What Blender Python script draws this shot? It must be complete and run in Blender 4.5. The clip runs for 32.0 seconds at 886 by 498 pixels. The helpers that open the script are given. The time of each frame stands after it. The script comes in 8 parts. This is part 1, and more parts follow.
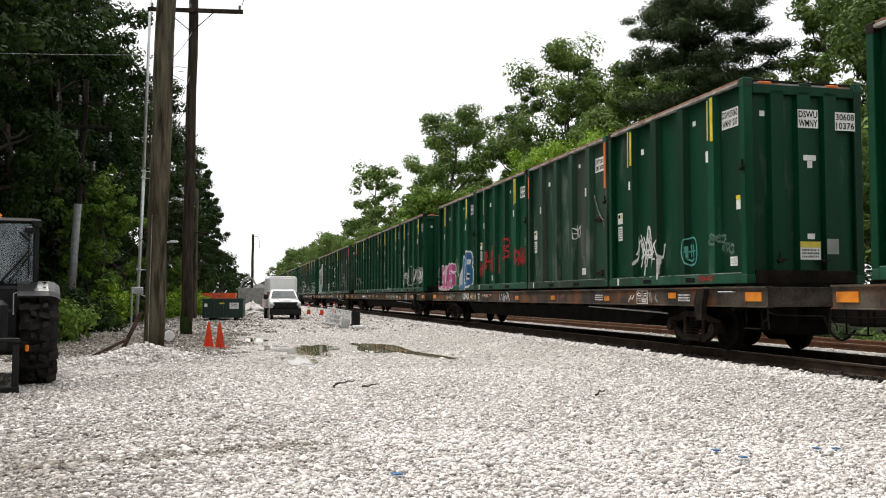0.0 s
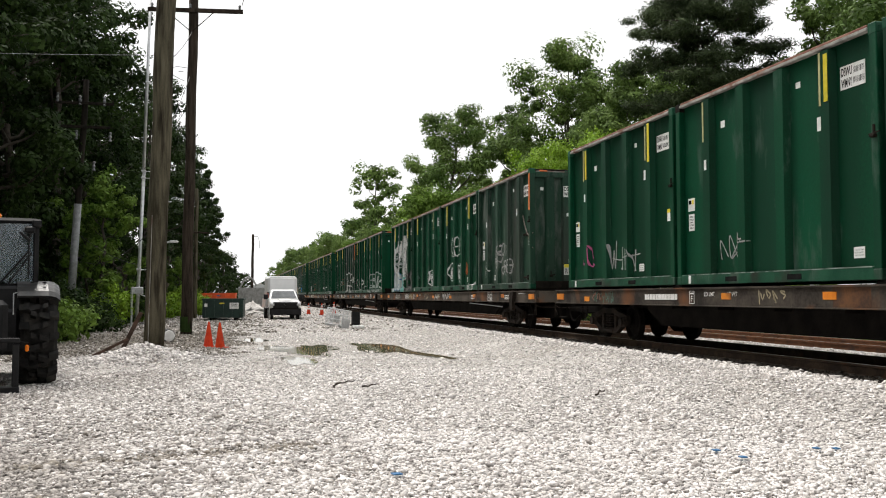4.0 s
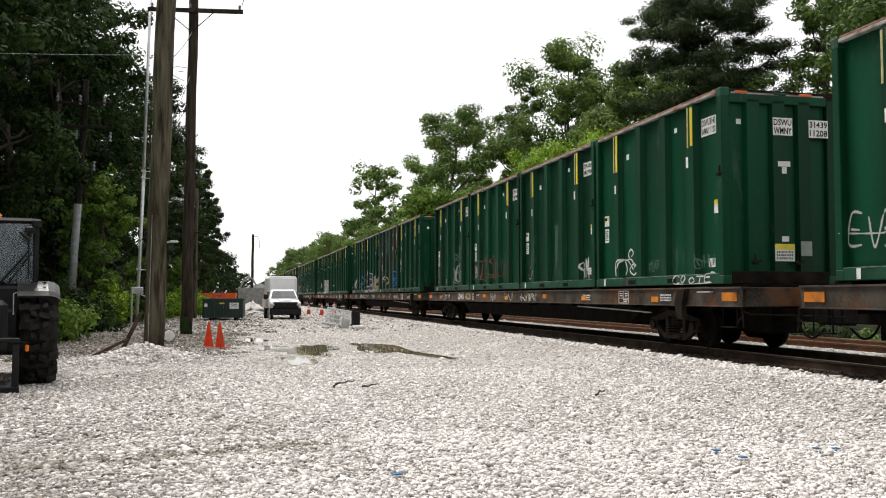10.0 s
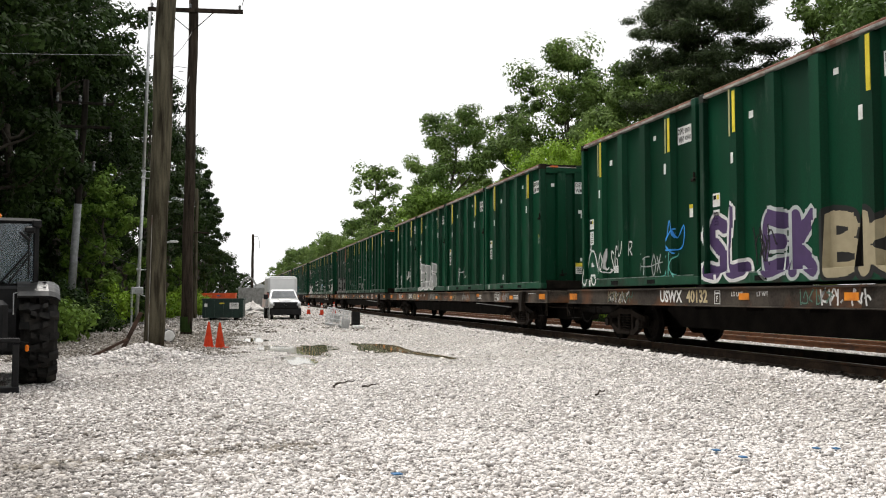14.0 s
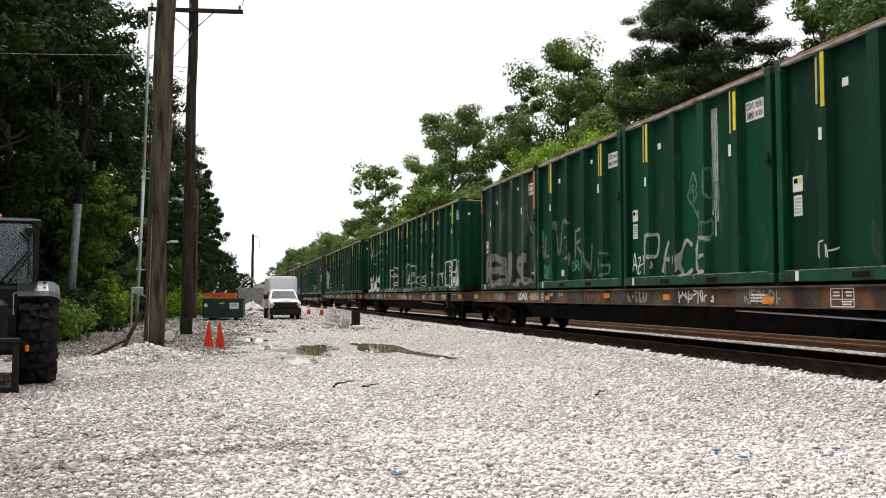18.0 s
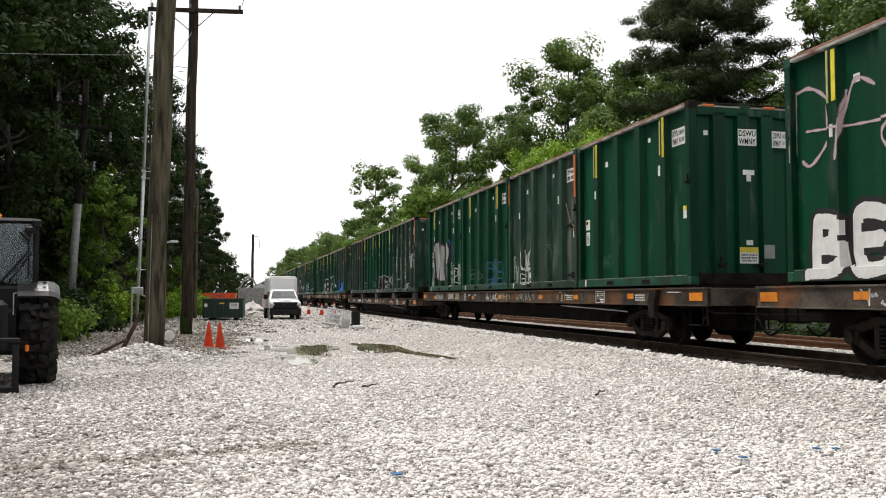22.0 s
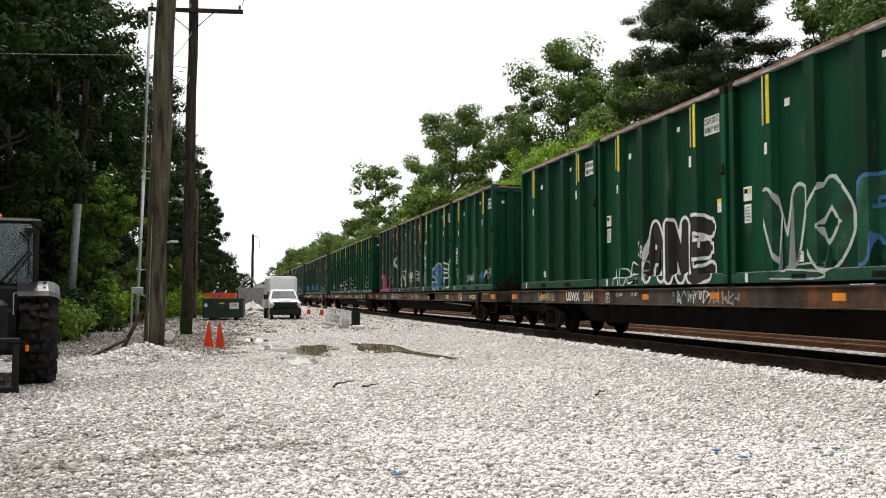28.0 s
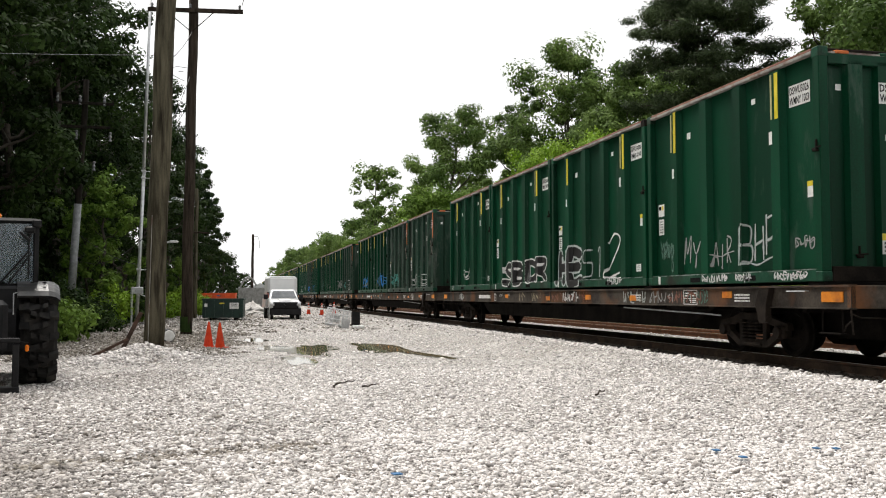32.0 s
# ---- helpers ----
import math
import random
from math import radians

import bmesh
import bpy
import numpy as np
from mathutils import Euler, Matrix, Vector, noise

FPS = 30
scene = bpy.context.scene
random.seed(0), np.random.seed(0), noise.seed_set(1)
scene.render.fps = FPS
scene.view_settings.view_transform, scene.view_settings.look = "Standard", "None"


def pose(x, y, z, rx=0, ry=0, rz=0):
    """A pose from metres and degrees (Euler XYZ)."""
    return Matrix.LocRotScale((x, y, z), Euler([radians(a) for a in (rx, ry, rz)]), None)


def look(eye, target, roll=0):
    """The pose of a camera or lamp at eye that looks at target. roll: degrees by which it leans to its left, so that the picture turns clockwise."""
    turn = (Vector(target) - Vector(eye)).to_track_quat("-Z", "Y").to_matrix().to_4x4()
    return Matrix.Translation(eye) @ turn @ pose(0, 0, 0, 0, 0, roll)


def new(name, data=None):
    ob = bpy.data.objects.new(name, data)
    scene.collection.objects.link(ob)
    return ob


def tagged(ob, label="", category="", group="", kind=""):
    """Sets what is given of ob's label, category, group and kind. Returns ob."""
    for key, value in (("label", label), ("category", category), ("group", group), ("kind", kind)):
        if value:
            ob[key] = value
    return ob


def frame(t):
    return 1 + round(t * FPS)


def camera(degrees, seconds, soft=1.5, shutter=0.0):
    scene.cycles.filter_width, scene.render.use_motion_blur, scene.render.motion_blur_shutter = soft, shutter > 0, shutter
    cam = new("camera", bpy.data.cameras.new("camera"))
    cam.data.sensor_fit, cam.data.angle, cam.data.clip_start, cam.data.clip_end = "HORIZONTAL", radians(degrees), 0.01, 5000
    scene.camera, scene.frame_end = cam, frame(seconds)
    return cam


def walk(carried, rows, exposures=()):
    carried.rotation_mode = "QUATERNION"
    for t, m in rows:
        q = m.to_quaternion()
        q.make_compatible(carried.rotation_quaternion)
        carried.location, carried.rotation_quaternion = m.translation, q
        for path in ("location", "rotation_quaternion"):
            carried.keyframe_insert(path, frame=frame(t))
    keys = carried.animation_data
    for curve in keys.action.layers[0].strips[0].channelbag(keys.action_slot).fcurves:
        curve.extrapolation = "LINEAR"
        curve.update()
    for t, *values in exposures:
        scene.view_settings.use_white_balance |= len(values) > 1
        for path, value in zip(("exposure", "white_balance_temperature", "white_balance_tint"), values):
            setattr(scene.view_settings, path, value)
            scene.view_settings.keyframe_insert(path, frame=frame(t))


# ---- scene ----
# World: x to the right of the track's heading, y along the track away from the viewer, z up from the yard.
EYE = (0.0, 0.0, 1.5)
CLIP = 32.0
cam = camera(52.2, CLIP, soft=1.05)
walk(cam, [(0.0, pose(*EYE, 92.99, 0, -13.32)), (CLIP, pose(*EYE, 92.99, 0, -13.32))])

# Overcast daylight: a bright, nearly colourless sky and a very soft sun.
SUN_UP, SUN_TURN = 60.0, 330.0
world = bpy.data.worlds.new("overcast_sky")
scene.world = world
world.use_nodes = True
wn, wl = world.node_tree.nodes, world.node_tree.links
wn.clear()
sky = wn.new("ShaderNodeTexSky")
sky.sky_type, sky.sun_disc = "NISHITA", False
sky.sun_elevation, sky.sun_rotation = radians(SUN_UP), radians(SUN_TURN)
sky.dust_density = 6.0
pale = wn.new("ShaderNodeHueSaturation")
pale.inputs["Saturation"].default_value = 0.12
cloud = wn.new("ShaderNodeTexNoise")
cloud.inputs["Scale"].default_value, cloud.inputs["Detail"].default_value = 1.6, 4
veil = wn.new("ShaderNodeValToRGB")
veil.color_ramp.elements[0].position, veil.color_ramp.elements[0].color = 0.3, (9.0, 9.1, 9.2, 1)
veil.color_ramp.elements[1].position, veil.color_ramp.elements[1].color = 0.75, (9.9, 9.85, 9.7, 1)
blend = wn.new("ShaderNodeMixRGB")
blend.inputs[0].default_value = 0.9
bg, wo = wn.new("ShaderNodeBackground"), wn.new("ShaderNodeOutputWorld")
bg.inputs["Strength"].default_value = 0.09
wl.new(sky.outputs[0], pale.inputs["Color"])
wl.new(cloud.outputs["Fac"], veil.inputs[0])
wl.new(pale.outputs[0], blend.inputs[1])
wl.new(veil.outputs[0], blend.inputs[2])
wl.new(blend.outputs[0], bg.inputs["Color"])
wl.new(bg.outputs[0], wo.inputs[0])
sun = new("sun", bpy.data.lights.new("sun", "SUN"))
sun.data.energy, sun.data.angle, sun.data.color = 2.8, radians(30), (1, 0.955, 0.89)
_e, _r = radians(SUN_UP), radians(SUN_TURN)
sun.matrix_world = look((0, 0, 40), (-math.sin(_r) * math.cos(_e), -math.cos(_r) * math.cos(_e), 40 - math.sin(_e)))
scene.view_settings.exposure = 0.52


# ---- materials ----
def surface(name, c1, c2, rough=0.7, metal=0.0, scale=6.0, fine=60.0, bump=0.25, dirt=None, dirt_at=0.62, streak=False, vary=0.0,
            coat=0.0, island=False, leaf=False, rough2=None, spec=0.4, scuff=None, scuff_at=0.555):
    """A painted, stony or earthy surface: two colours mixed at two scales, an optional dirt layer, and fine relief."""
    m = bpy.data.materials.new(name)
    m.use_nodes = True
    nt = m.node_tree
    n, l = nt.nodes, nt.links
    bs = n["Principled BSDF"]
    co = n.new("ShaderNodeTexCoord")
    src = co.outputs["Object"]
    info = n.new("ShaderNodeObjectInfo")
    off = n.new("ShaderNodeVectorMath")
    off.operation = "MULTIPLY_ADD"
    comb = n.new("ShaderNodeCombineXYZ")
    for k in range(3):
        l.new(info.outputs["Random"], comb.inputs[k])
    l.new(comb.outputs[0], off.inputs[0])
    off.inputs[1].default_value = (37, 53, 71)
    l.new(src, off.inputs[2])
    src = off.outputs[0]
    if streak:
        mp = n.new("ShaderNodeMapping")
        mp.inputs["Scale"].default_value = (1, 1, 0.12)
        l.new(src, mp.inputs[0])
        wide_src = mp.outputs[0]
    else:
        wide_src = src
    wide, small = n.new("ShaderNodeTexNoise"), n.new("ShaderNodeTexNoise")
    wide.inputs["Scale"].default_value, wide.inputs["Detail"].default_value = scale, 6
    small.inputs["Scale"].default_value, small.inputs["Detail"].default_value = fine, 4
    l.new(wide_src, wide.inputs["Vector"])
    l.new(src, small.inputs["Vector"])
    add = n.new("ShaderNodeMath")
    add.operation = "MULTIPLY_ADD"
    l.new(small.outputs["Fac"], add.inputs[0])
    add.inputs[1].default_value = 0.35
    l.new(wide.outputs["Fac"], add.inputs[2])
    ramp = n.new("ShaderNodeMapRange")
    ramp.inputs[1].default_value, ramp.inputs[2].default_value = 0.52, 0.84
    l.new(add.outputs[0], ramp.inputs[0])
    mix = n.new("ShaderNodeMixRGB")
    mix.inputs[1].default_value, mix.inputs[2].default_value = (*c1, 1), (*c2, 1)
    l.new(ramp.outputs[0], mix.inputs[0])
    col = mix.outputs[0]
    if dirt:
        dn = n.new("ShaderNodeTexNoise")
        dn.inputs["Scale"].default_value, dn.inputs["Detail"].default_value = scale * 0.6, 8
        l.new(wide_src, dn.inputs["Vector"])
        dr = n.new("ShaderNodeMapRange")
        dr.inputs[1].default_value, dr.inputs[2].default_value = dirt_at - 0.02, dirt_at + 0.14
        l.new(dn.outputs["Fac"], dr.inputs[0])
        dm = n.new("ShaderNodeMixRGB")
        dm.inputs[2].default_value = (*dirt, 1)
        l.new(dr.outputs[0], dm.inputs[0])
        l.new(col, dm.inputs[1])
        col = dm.outputs[0]
    if scuff:
        sn = n.new("ShaderNodeTexNoise")
        sn.inputs["Scale"].default_value, sn.inputs["Detail"].default_value, sn.inputs["Roughness"].default_value = 1.7, 9, 0.68
        sm = n.new("ShaderNodeMapping")
        sm.inputs["Scale"].default_value = (1, 1, 0.3)
        l.new(src, sm.inputs[0])
        l.new(sm.outputs[0], sn.inputs["Vector"])
        sr = n.new("ShaderNodeMapRange")
        sr.inputs[1].default_value, sr.inputs[2].default_value, sr.inputs[4].default_value = scuff_at, scuff_at + 0.185, 0.85
        l.new(sn.outputs["Fac"], sr.inputs[0])
        sx = n.new("ShaderNodeMixRGB")
        sx.inputs[2].default_value = (*scuff, 1)
        l.new(sr.outputs[0], sx.inputs[0])
        l.new(col, sx.inputs[1])
        col = sx.outputs[0]
    if vary or island:
        hv = n.new("ShaderNodeHueSaturation")
        mr = n.new("ShaderNodeMapRange")
        mr.inputs[3].default_value, mr.inputs[4].default_value = 1 - vary, 1 + vary
        if island:
            geo = n.new("ShaderNodeNewGeometry")
            l.new(geo.outputs["Random Per Island"], mr.inputs[0])
        else:
            l.new(info.outputs["Random"], mr.inputs[0])
        l.new(mr.outputs[0], hv.inputs["Value"])
        l.new(col, hv.inputs["Color"])
        col = hv.outputs[0]
    l.new(col, bs.inputs["Base Color"])
    bs.inputs["Roughness"].default_value, bs.inputs["Metallic"].default_value = rough, metal
    if rough2 is not None:
        rr = n.new("ShaderNodeMapRange")
        rr.inputs[3].default_value, rr.inputs[4].default_value = rough, rough2
        l.new(wide.outputs["Fac"], rr.inputs[0])
        l.new(rr.outputs[0], bs.inputs["Roughness"])
    bs.inputs["Coat Weight"].default_value = coat
    bs.inputs["Specular IOR Level"].default_value = spec
    if leaf:
        bs.inputs["Specular IOR Level"].default_value = 0.08
        tr = n.new("ShaderNodeBsdfTranslucent")
        l.new(col, tr.inputs["Color"])
        ms = n.new("ShaderNodeMixShader")
        ms.inputs[0].default_value = 0.22
        l.new(bs.outputs[0], ms.inputs[1])
        l.new(tr.outputs[0], ms.inputs[2])
        l.new(ms.outputs[0], n["Material Output"].inputs["Surface"])
    elif bump:
        b = n.new("ShaderNodeBump")
        b.inputs["Strength"].default_value, b.inputs["Distance"].default_value = bump, 0.02
        l.new(add.outputs[0], b.inputs["Height"])
        l.new(b.outputs[0], bs.inputs["Normal"])
    return m


GREEN = surface("green_container_paint", (0.0003, 0.0280, 0.0116), (0.0008, 0.0530, 0.0230), 0.42, 0, 1.3, 30, 0.10, (0.0025, 0.030, 0.0148), 0.54, True, 0.26, rough2=0.56, spec=0.17, scuff=(0.070, 0.105, 0.086), scuff_at=0.585)
GREY_GREEN = surface("faded_green_container_paint", (0.006, 0.029, 0.017), (0.017, 0.050, 0.031), 0.52, 0, 1.6, 30, 0.15, (0.036, 0.043, 0.036), 0.55, True, 0.2, spec=0.22, scuff=(0.13, 0.145, 0.128), scuff_at=0.53)
GREEN_RAIL = surface("worn_green_rail_paint", (0.004, 0.048, 0.025), (0.014, 0.078, 0.042), 0.5, 0, 3, 40, 0.2, (0.020, 0.022, 0.016), 0.55, False, 0.2, scuff=(0.10, 0.12, 0.10), spec=0.2)
TOP_GREY = surface("weathered_grey_tarp_rail", (0.17, 0.16, 0.15), (0.38, 0.37, 0.34), 0.7, 0.0, 4, 40, 0.2, (0.15, 0.06, 0.035), 0.55)
RUST_RED = surface("red_rusted_lid_edge", (0.17, 0.062, 0.040), (0.30, 0.15, 0.105), 0.8, 0, 3, 40, 0.3, (0.12, 0.05, 0.03), 0.6)
PALE_YELLOW = surface("faded_yellow_tape", (0.36, 0.34, 0.16), (0.50, 0.48, 0.24), 0.5, 0, 5, 50, 0.05, (0.18, 0.18, 0.12), 0.6)
YELLOW = surface("yellow_reflective_tape", (0.62, 0.50, 0.03), (0.75, 0.62, 0.06), 0.35, 0, 5, 50, 0.05, (0.35, 0.30, 0.08), 0.66, False, 0.15)
ORANGE = surface("orange_paint", (0.58, 0.17, 0.010), (0.72, 0.27, 0.02), 0.45, 0, 4, 50, 0.05, (0.22, 0.07, 0.02), 0.56, False, 0.15)
ORANGE_STRIP = surface("faded_orange_strip", (0.50, 0.11, 0.025), (0.60, 0.16, 0.035), 0.65, 0, 4, 50, 0.05, (0.3, 0.08, 0.03), 0.64)
WHITE_DECAL = surface("white_sticker", (0.66, 0.66, 0.64), (0.80, 0.80, 0.79), 0.5, 0, 6, 60, 0.03, (0.42, 0.42, 0.38), 0.66)
GREY_DECAL = surface("grey_sticker", (0.20, 0.22, 0.21), (0.28, 0.30, 0.28), 0.5, 0, 6, 60, 0.03)
BLACK_INK = surface("black_print", (0.006, 0.006, 0.006), (0.016, 0.016, 0.016), 0.8, 0, 6, 60, 0.0, spec=0.05)
BROWN_SILL = surface("brown_car_paint", (0.024, 0.019, 0.015), (0.098, 0.082, 0.066), 0.8, 0, 1.6, 22, 0.3, (0.17, 0.072, 0.030), 0.55, False, 0.3, spec=0.2)
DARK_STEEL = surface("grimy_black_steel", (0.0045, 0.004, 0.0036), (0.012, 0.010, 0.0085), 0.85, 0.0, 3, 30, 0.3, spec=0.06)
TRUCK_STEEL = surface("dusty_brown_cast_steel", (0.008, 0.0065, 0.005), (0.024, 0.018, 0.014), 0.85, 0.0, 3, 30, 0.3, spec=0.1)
GALV = surface("galvanised_steel", (0.42, 0.43, 0.44), (0.58, 0.59, 0.60), 0.45, 0.7, 8, 60, 0.1, (0.3, 0.29, 0.28), 0.64)
RAIL_SIDE = surface("rusty_rail_steel", (0.10, 0.042, 0.020), (0.19, 0.080, 0.036), 0.85, 0.1, 4, 40, 0.3, (0.07, 0.04, 0.03), 0.6)
# Darker copy of the rusty rail: shade below the train is in the colour.
RAIL_DARK = surface("shaded_dark_rail_steel", (0.030, 0.022, 0.017), (0.070, 0.048, 0.034), 0.8, 0.1, 4, 40, 0.3, (0.10, 0.05, 0.03), 0.62, spec=0.1)
RAIL_TOP = surface("polished_rail_head", (0.30, 0.29, 0.28), (0.42, 0.41, 0.40), 0.28, 1.0, 5, 60, 0.05)
TIE_WOOD = surface("weathered_sleeper_wood", (0.06, 0.045, 0.034), (0.14, 0.11, 0.09), 0.9, 0, 4, 40, 0.5, None, 0.6, False, 0.3)
SPRAY_COLOURS = dict(white=(0.72, 0.72, 0.71), grey=(0.40, 0.41, 0.40), faint=(0.10, 0.20, 0.155), red=(0.42, 0.03, 0.03), ash=(0.17, 0.175, 0.165), pink=(0.47, 0.10, 0.25), blue=(0.035, 0.14, 0.30), sky=(0.04, 0.30, 0.78), teal=(0.10, 0.38, 0.33), purple=(0.07, 0.04, 0.12), chalk=(0.46, 0.50, 0.49), yellow=(0.50, 0.48, 0.14), black=(0.012, 0.012, 0.012), orange=(0.60, 0.15, 0.05), brown=(0.22, 0.09, 0.06), cream=(0.36, 0.31, 0.20), rose=(0.52, 0.40, 0.42))
SPRAY = {_n: surface(_n + "_spray_paint", tuple(0.86 * v for v in _c), _c, 0.55, 0, 7, 60, 0.03) for _n, _c in SPRAY_COLOURS.items()}


def soft_spray(name, c, strength=1.0):
    """Aerosol paint that thins out towards the edge of its stroke, by the mesh's own cover value."""
    m = surface(name, tuple(0.86 * v for v in c), c, 0.6, 0, 7, 60, 0.0)
    n, l = m.node_tree.nodes, m.node_tree.links
    at, sp, up, al = n.new("ShaderNodeAttribute"), n.new("ShaderNodeTexNoise"), n.new("ShaderNodeMath"), n.new("ShaderNodeMapRange")
    at.attribute_name = "cover"
    sp.inputs["Scale"].default_value, sp.inputs["Detail"].default_value = 26, 5
    up.operation = "MULTIPLY_ADD"
    l.new(n["Texture Coordinate"].outputs["Object"], sp.inputs["Vector"])
    l.new(sp.outputs["Fac"], up.inputs[0])
    up.inputs[1].default_value = 0.55
    l.new(at.outputs["Fac"], up.inputs[2])
    al.inputs[1].default_value, al.inputs[2].default_value, al.inputs[4].default_value = 0.40, 0.85, strength
    l.new(up.outputs[0], al.inputs[0])
    l.new(al.outputs[0], n["Principled BSDF"].inputs["Alpha"])
    return m


SOFT = {_n: soft_spray("soft_" + _n + "_spray_paint", _c, {"faint": 0.7, "grey": 0.75, "ash": 0.8, "chalk": 0.85, "red": 0.8}.get(_n, 0.95)) for _n, _c in SPRAY_COLOURS.items()}


# ---- mesh helpers ----
class Form:
    """Collects the faces of one mesh."""

    def __init__(self):
        self.v, self.f, self.cover = [], [], {}

    def add(self, verts, faces):
        k = len(self.v)
        self.v += [tuple(p) for p in verts]
        self.f += [tuple(i + k for i in f) for f in faces]
        return self

    def box(self, x0, y0, z0, x1, y1, z1, b=0.0):
        """A box, with edges chamfered by b."""
        if x0 > x1: x0, x1 = x1, x0
        if y0 > y1: y0, y1 = y1, y0
        if z0 > z1: z0, z1 = z1, z0
        if b <= 0:
            p = [(x, y, z) for z in (z0, z1) for y in (y0, y1) for x in (x0, x1)]
            return self.add(p, [(0, 2, 3, 1), (4, 5, 7, 6), (0, 1, 5, 4), (2, 6, 7, 3), (0, 4, 6, 2), (1, 3, 7, 5)])
        b = min(b, (x1 - x0) * 0.45, (y1 - y0) * 0.45, (z1 - z0) * 0.45)
        lo, hi = (x0, y0, z0), (x1, y1, z1)
        p, key = [], {}
        for c in range(8):
            s = [(c >> k) & 1 for k in range(3)]
            for ax in range(3):
                q = [(hi[k] - (b if k != ax else 0)) if s[k] else (lo[k] + (b if k != ax else 0)) for k in range(3)]
                key[(c, ax)] = len(p)
                p.append(q)
        f = []
        mid = [(lo[k] + hi[k]) / 2 for k in range(3)]

        def face(ids):
            a, bb, cc = (Vector(p[i]) for i in ids[:3])
            n = (bb - a).cross(cc - a)
            ctr = sum((Vector(p[i]) for i in ids), Vector()) / len(ids)
            f.append(tuple(ids) if n.dot(ctr - Vector(mid)) > 0 else tuple(reversed(ids)))
        for ax in range(3):
            u, w = [k for k in range(3) if k != ax]
            for s in (0, 1):
                face([key[((s << ax) | (i << u) | (j << w), ax)] for i, j in ((0, 0), (1, 0), (1, 1), (0, 1))])
            for i in (0, 1):
                for j in (0, 1):
                    c0, c1 = (i << u) | (j << w), (1 << ax) | (i << u) | (j << w)
                    face([key[(c0, u)], key[(c1, u)], key[(c1, w)], key[(c0, w)]])
        for c in range(8):
            face([key[(c, 0)], key[(c, 1)], key[(c, 2)]])
        return self.add(p, f)

    def tube(self, p0, p1, r0, r1=None, n=8, caps=True):
        """A round bar from p0 to p1."""
        r1 = r0 if r1 is None else r1
        p0, p1 = Vector(p0), Vector(p1)
        q = (p1 - p0).to_track_quat("Z", "Y")
        ring = [q @ Vector((math.cos(2 * math.pi * i / n), math.sin(2 * math.pi * i / n), 0)) for i in range(n)]
        v = [p0 + r0 * d for d in ring] + [p1 + r1 * d for d in ring]
        f = [(i, (i + 1) % n, n + (i + 1) % n, n + i) for i in range(n)]
        if caps:
            f += [tuple(reversed(range(n))), tuple(range(n, 2 * n))]
        return self.add(v, f)

    def path(self, pts, r, n=6):
        return self.limb(pts, [r] * len(pts), n)

    def limb(self, pts, radii, n=8):
        """One continuous round limb through pts."""
        pts = [Vector(p) for p in pts]
        v, f, m = [], [], len(pts)
        side = None
        for i, p in enumerate(pts):
            d = (pts[min(i + 1, m - 1)] - pts[max(i - 1, 0)]).normalized()
            side = (side or (Vector((1, 0.3, 0.1)) if abs(d.x) < 0.9 else Vector((0, 1, 0.2))))
            side = (side - d * side.dot(d)).normalized()
            up = d.cross(side)
            v += [p + radii[i] * (math.cos(2 * math.pi * k / n) * side + math.sin(2 * math.pi * k / n) * up) for k in range(n)]
        for i in range(m - 1):
            f += [(i * n + k, i * n + (k + 1) % n, (i + 1) * n + (k + 1) % n, (i + 1) * n + k) for k in range(n)]
        f += [tuple(reversed(range(n))), tuple(range((m - 1) * n, m * n))]
        return self.add(v, f)

    def lathe(self, profile, axis="z", n=20, at=(0, 0, 0)):
        """Turns (radius, height) pairs about an axis."""
        v, f = [], []
        for r, h in profile:
            for i in range(n):
                c, s = math.cos(2 * math.pi * i / n), math.sin(2 * math.pi * i / n)
                p = {"z": (r * c, r * s, h), "x": (h, r * c, r * s), "y": (r * s, h, r * c)}[axis]
                v.append((p[0] + at[0], p[1] + at[1], p[2] + at[2]))
        for k in range(len(profile) - 1):
            for i in range(n):
                j = (i + 1) % n
                f.append((k * n + i, k * n + j, (k + 1) * n + j, (k + 1) * n + i))
        f += [tuple(reversed(range(n))), tuple(range((len(profile) - 1) * n, len(profile) * n))]
        return self.add(v, f)

    def prism(self, outline, lo, hi, axis="x"):
        """Extrudes an outline of (a, b) pairs along an axis: x takes (y, z), y takes (x, z), z takes (x, y)."""
        n = len(outline)
        mk = {"x": lambda a, b, h: (h, a, b), "y": lambda a, b, h: (a, h, b), "z": lambda a, b, h: (a, b, h)}[axis]
        v = [mk(a, b, lo) for a, b in outline] + [mk(a, b, hi) for a, b in outline]
        f = [(i, (i + 1) % n, n + (i + 1) % n, n + i) for i in range(n)] + [tuple(reversed(range(n))), tuple(range(n, 2 * n))]
        return self.add(v, f)

    def mesh(self, name, material, smooth=False):
        me = bpy.data.meshes.new(name)
        me.from_pydata(self.v, [], self.f)
        me.materials.append(material)
        bm = bmesh.new()
        bm.from_mesh(me)
        bmesh.ops.recalc_face_normals(bm, faces=bm.faces)
        bm.to_mesh(me)
        bm.free()
        if smooth:
            me.polygons.foreach_set("use_smooth", [True] * len(me.polygons))
        return me


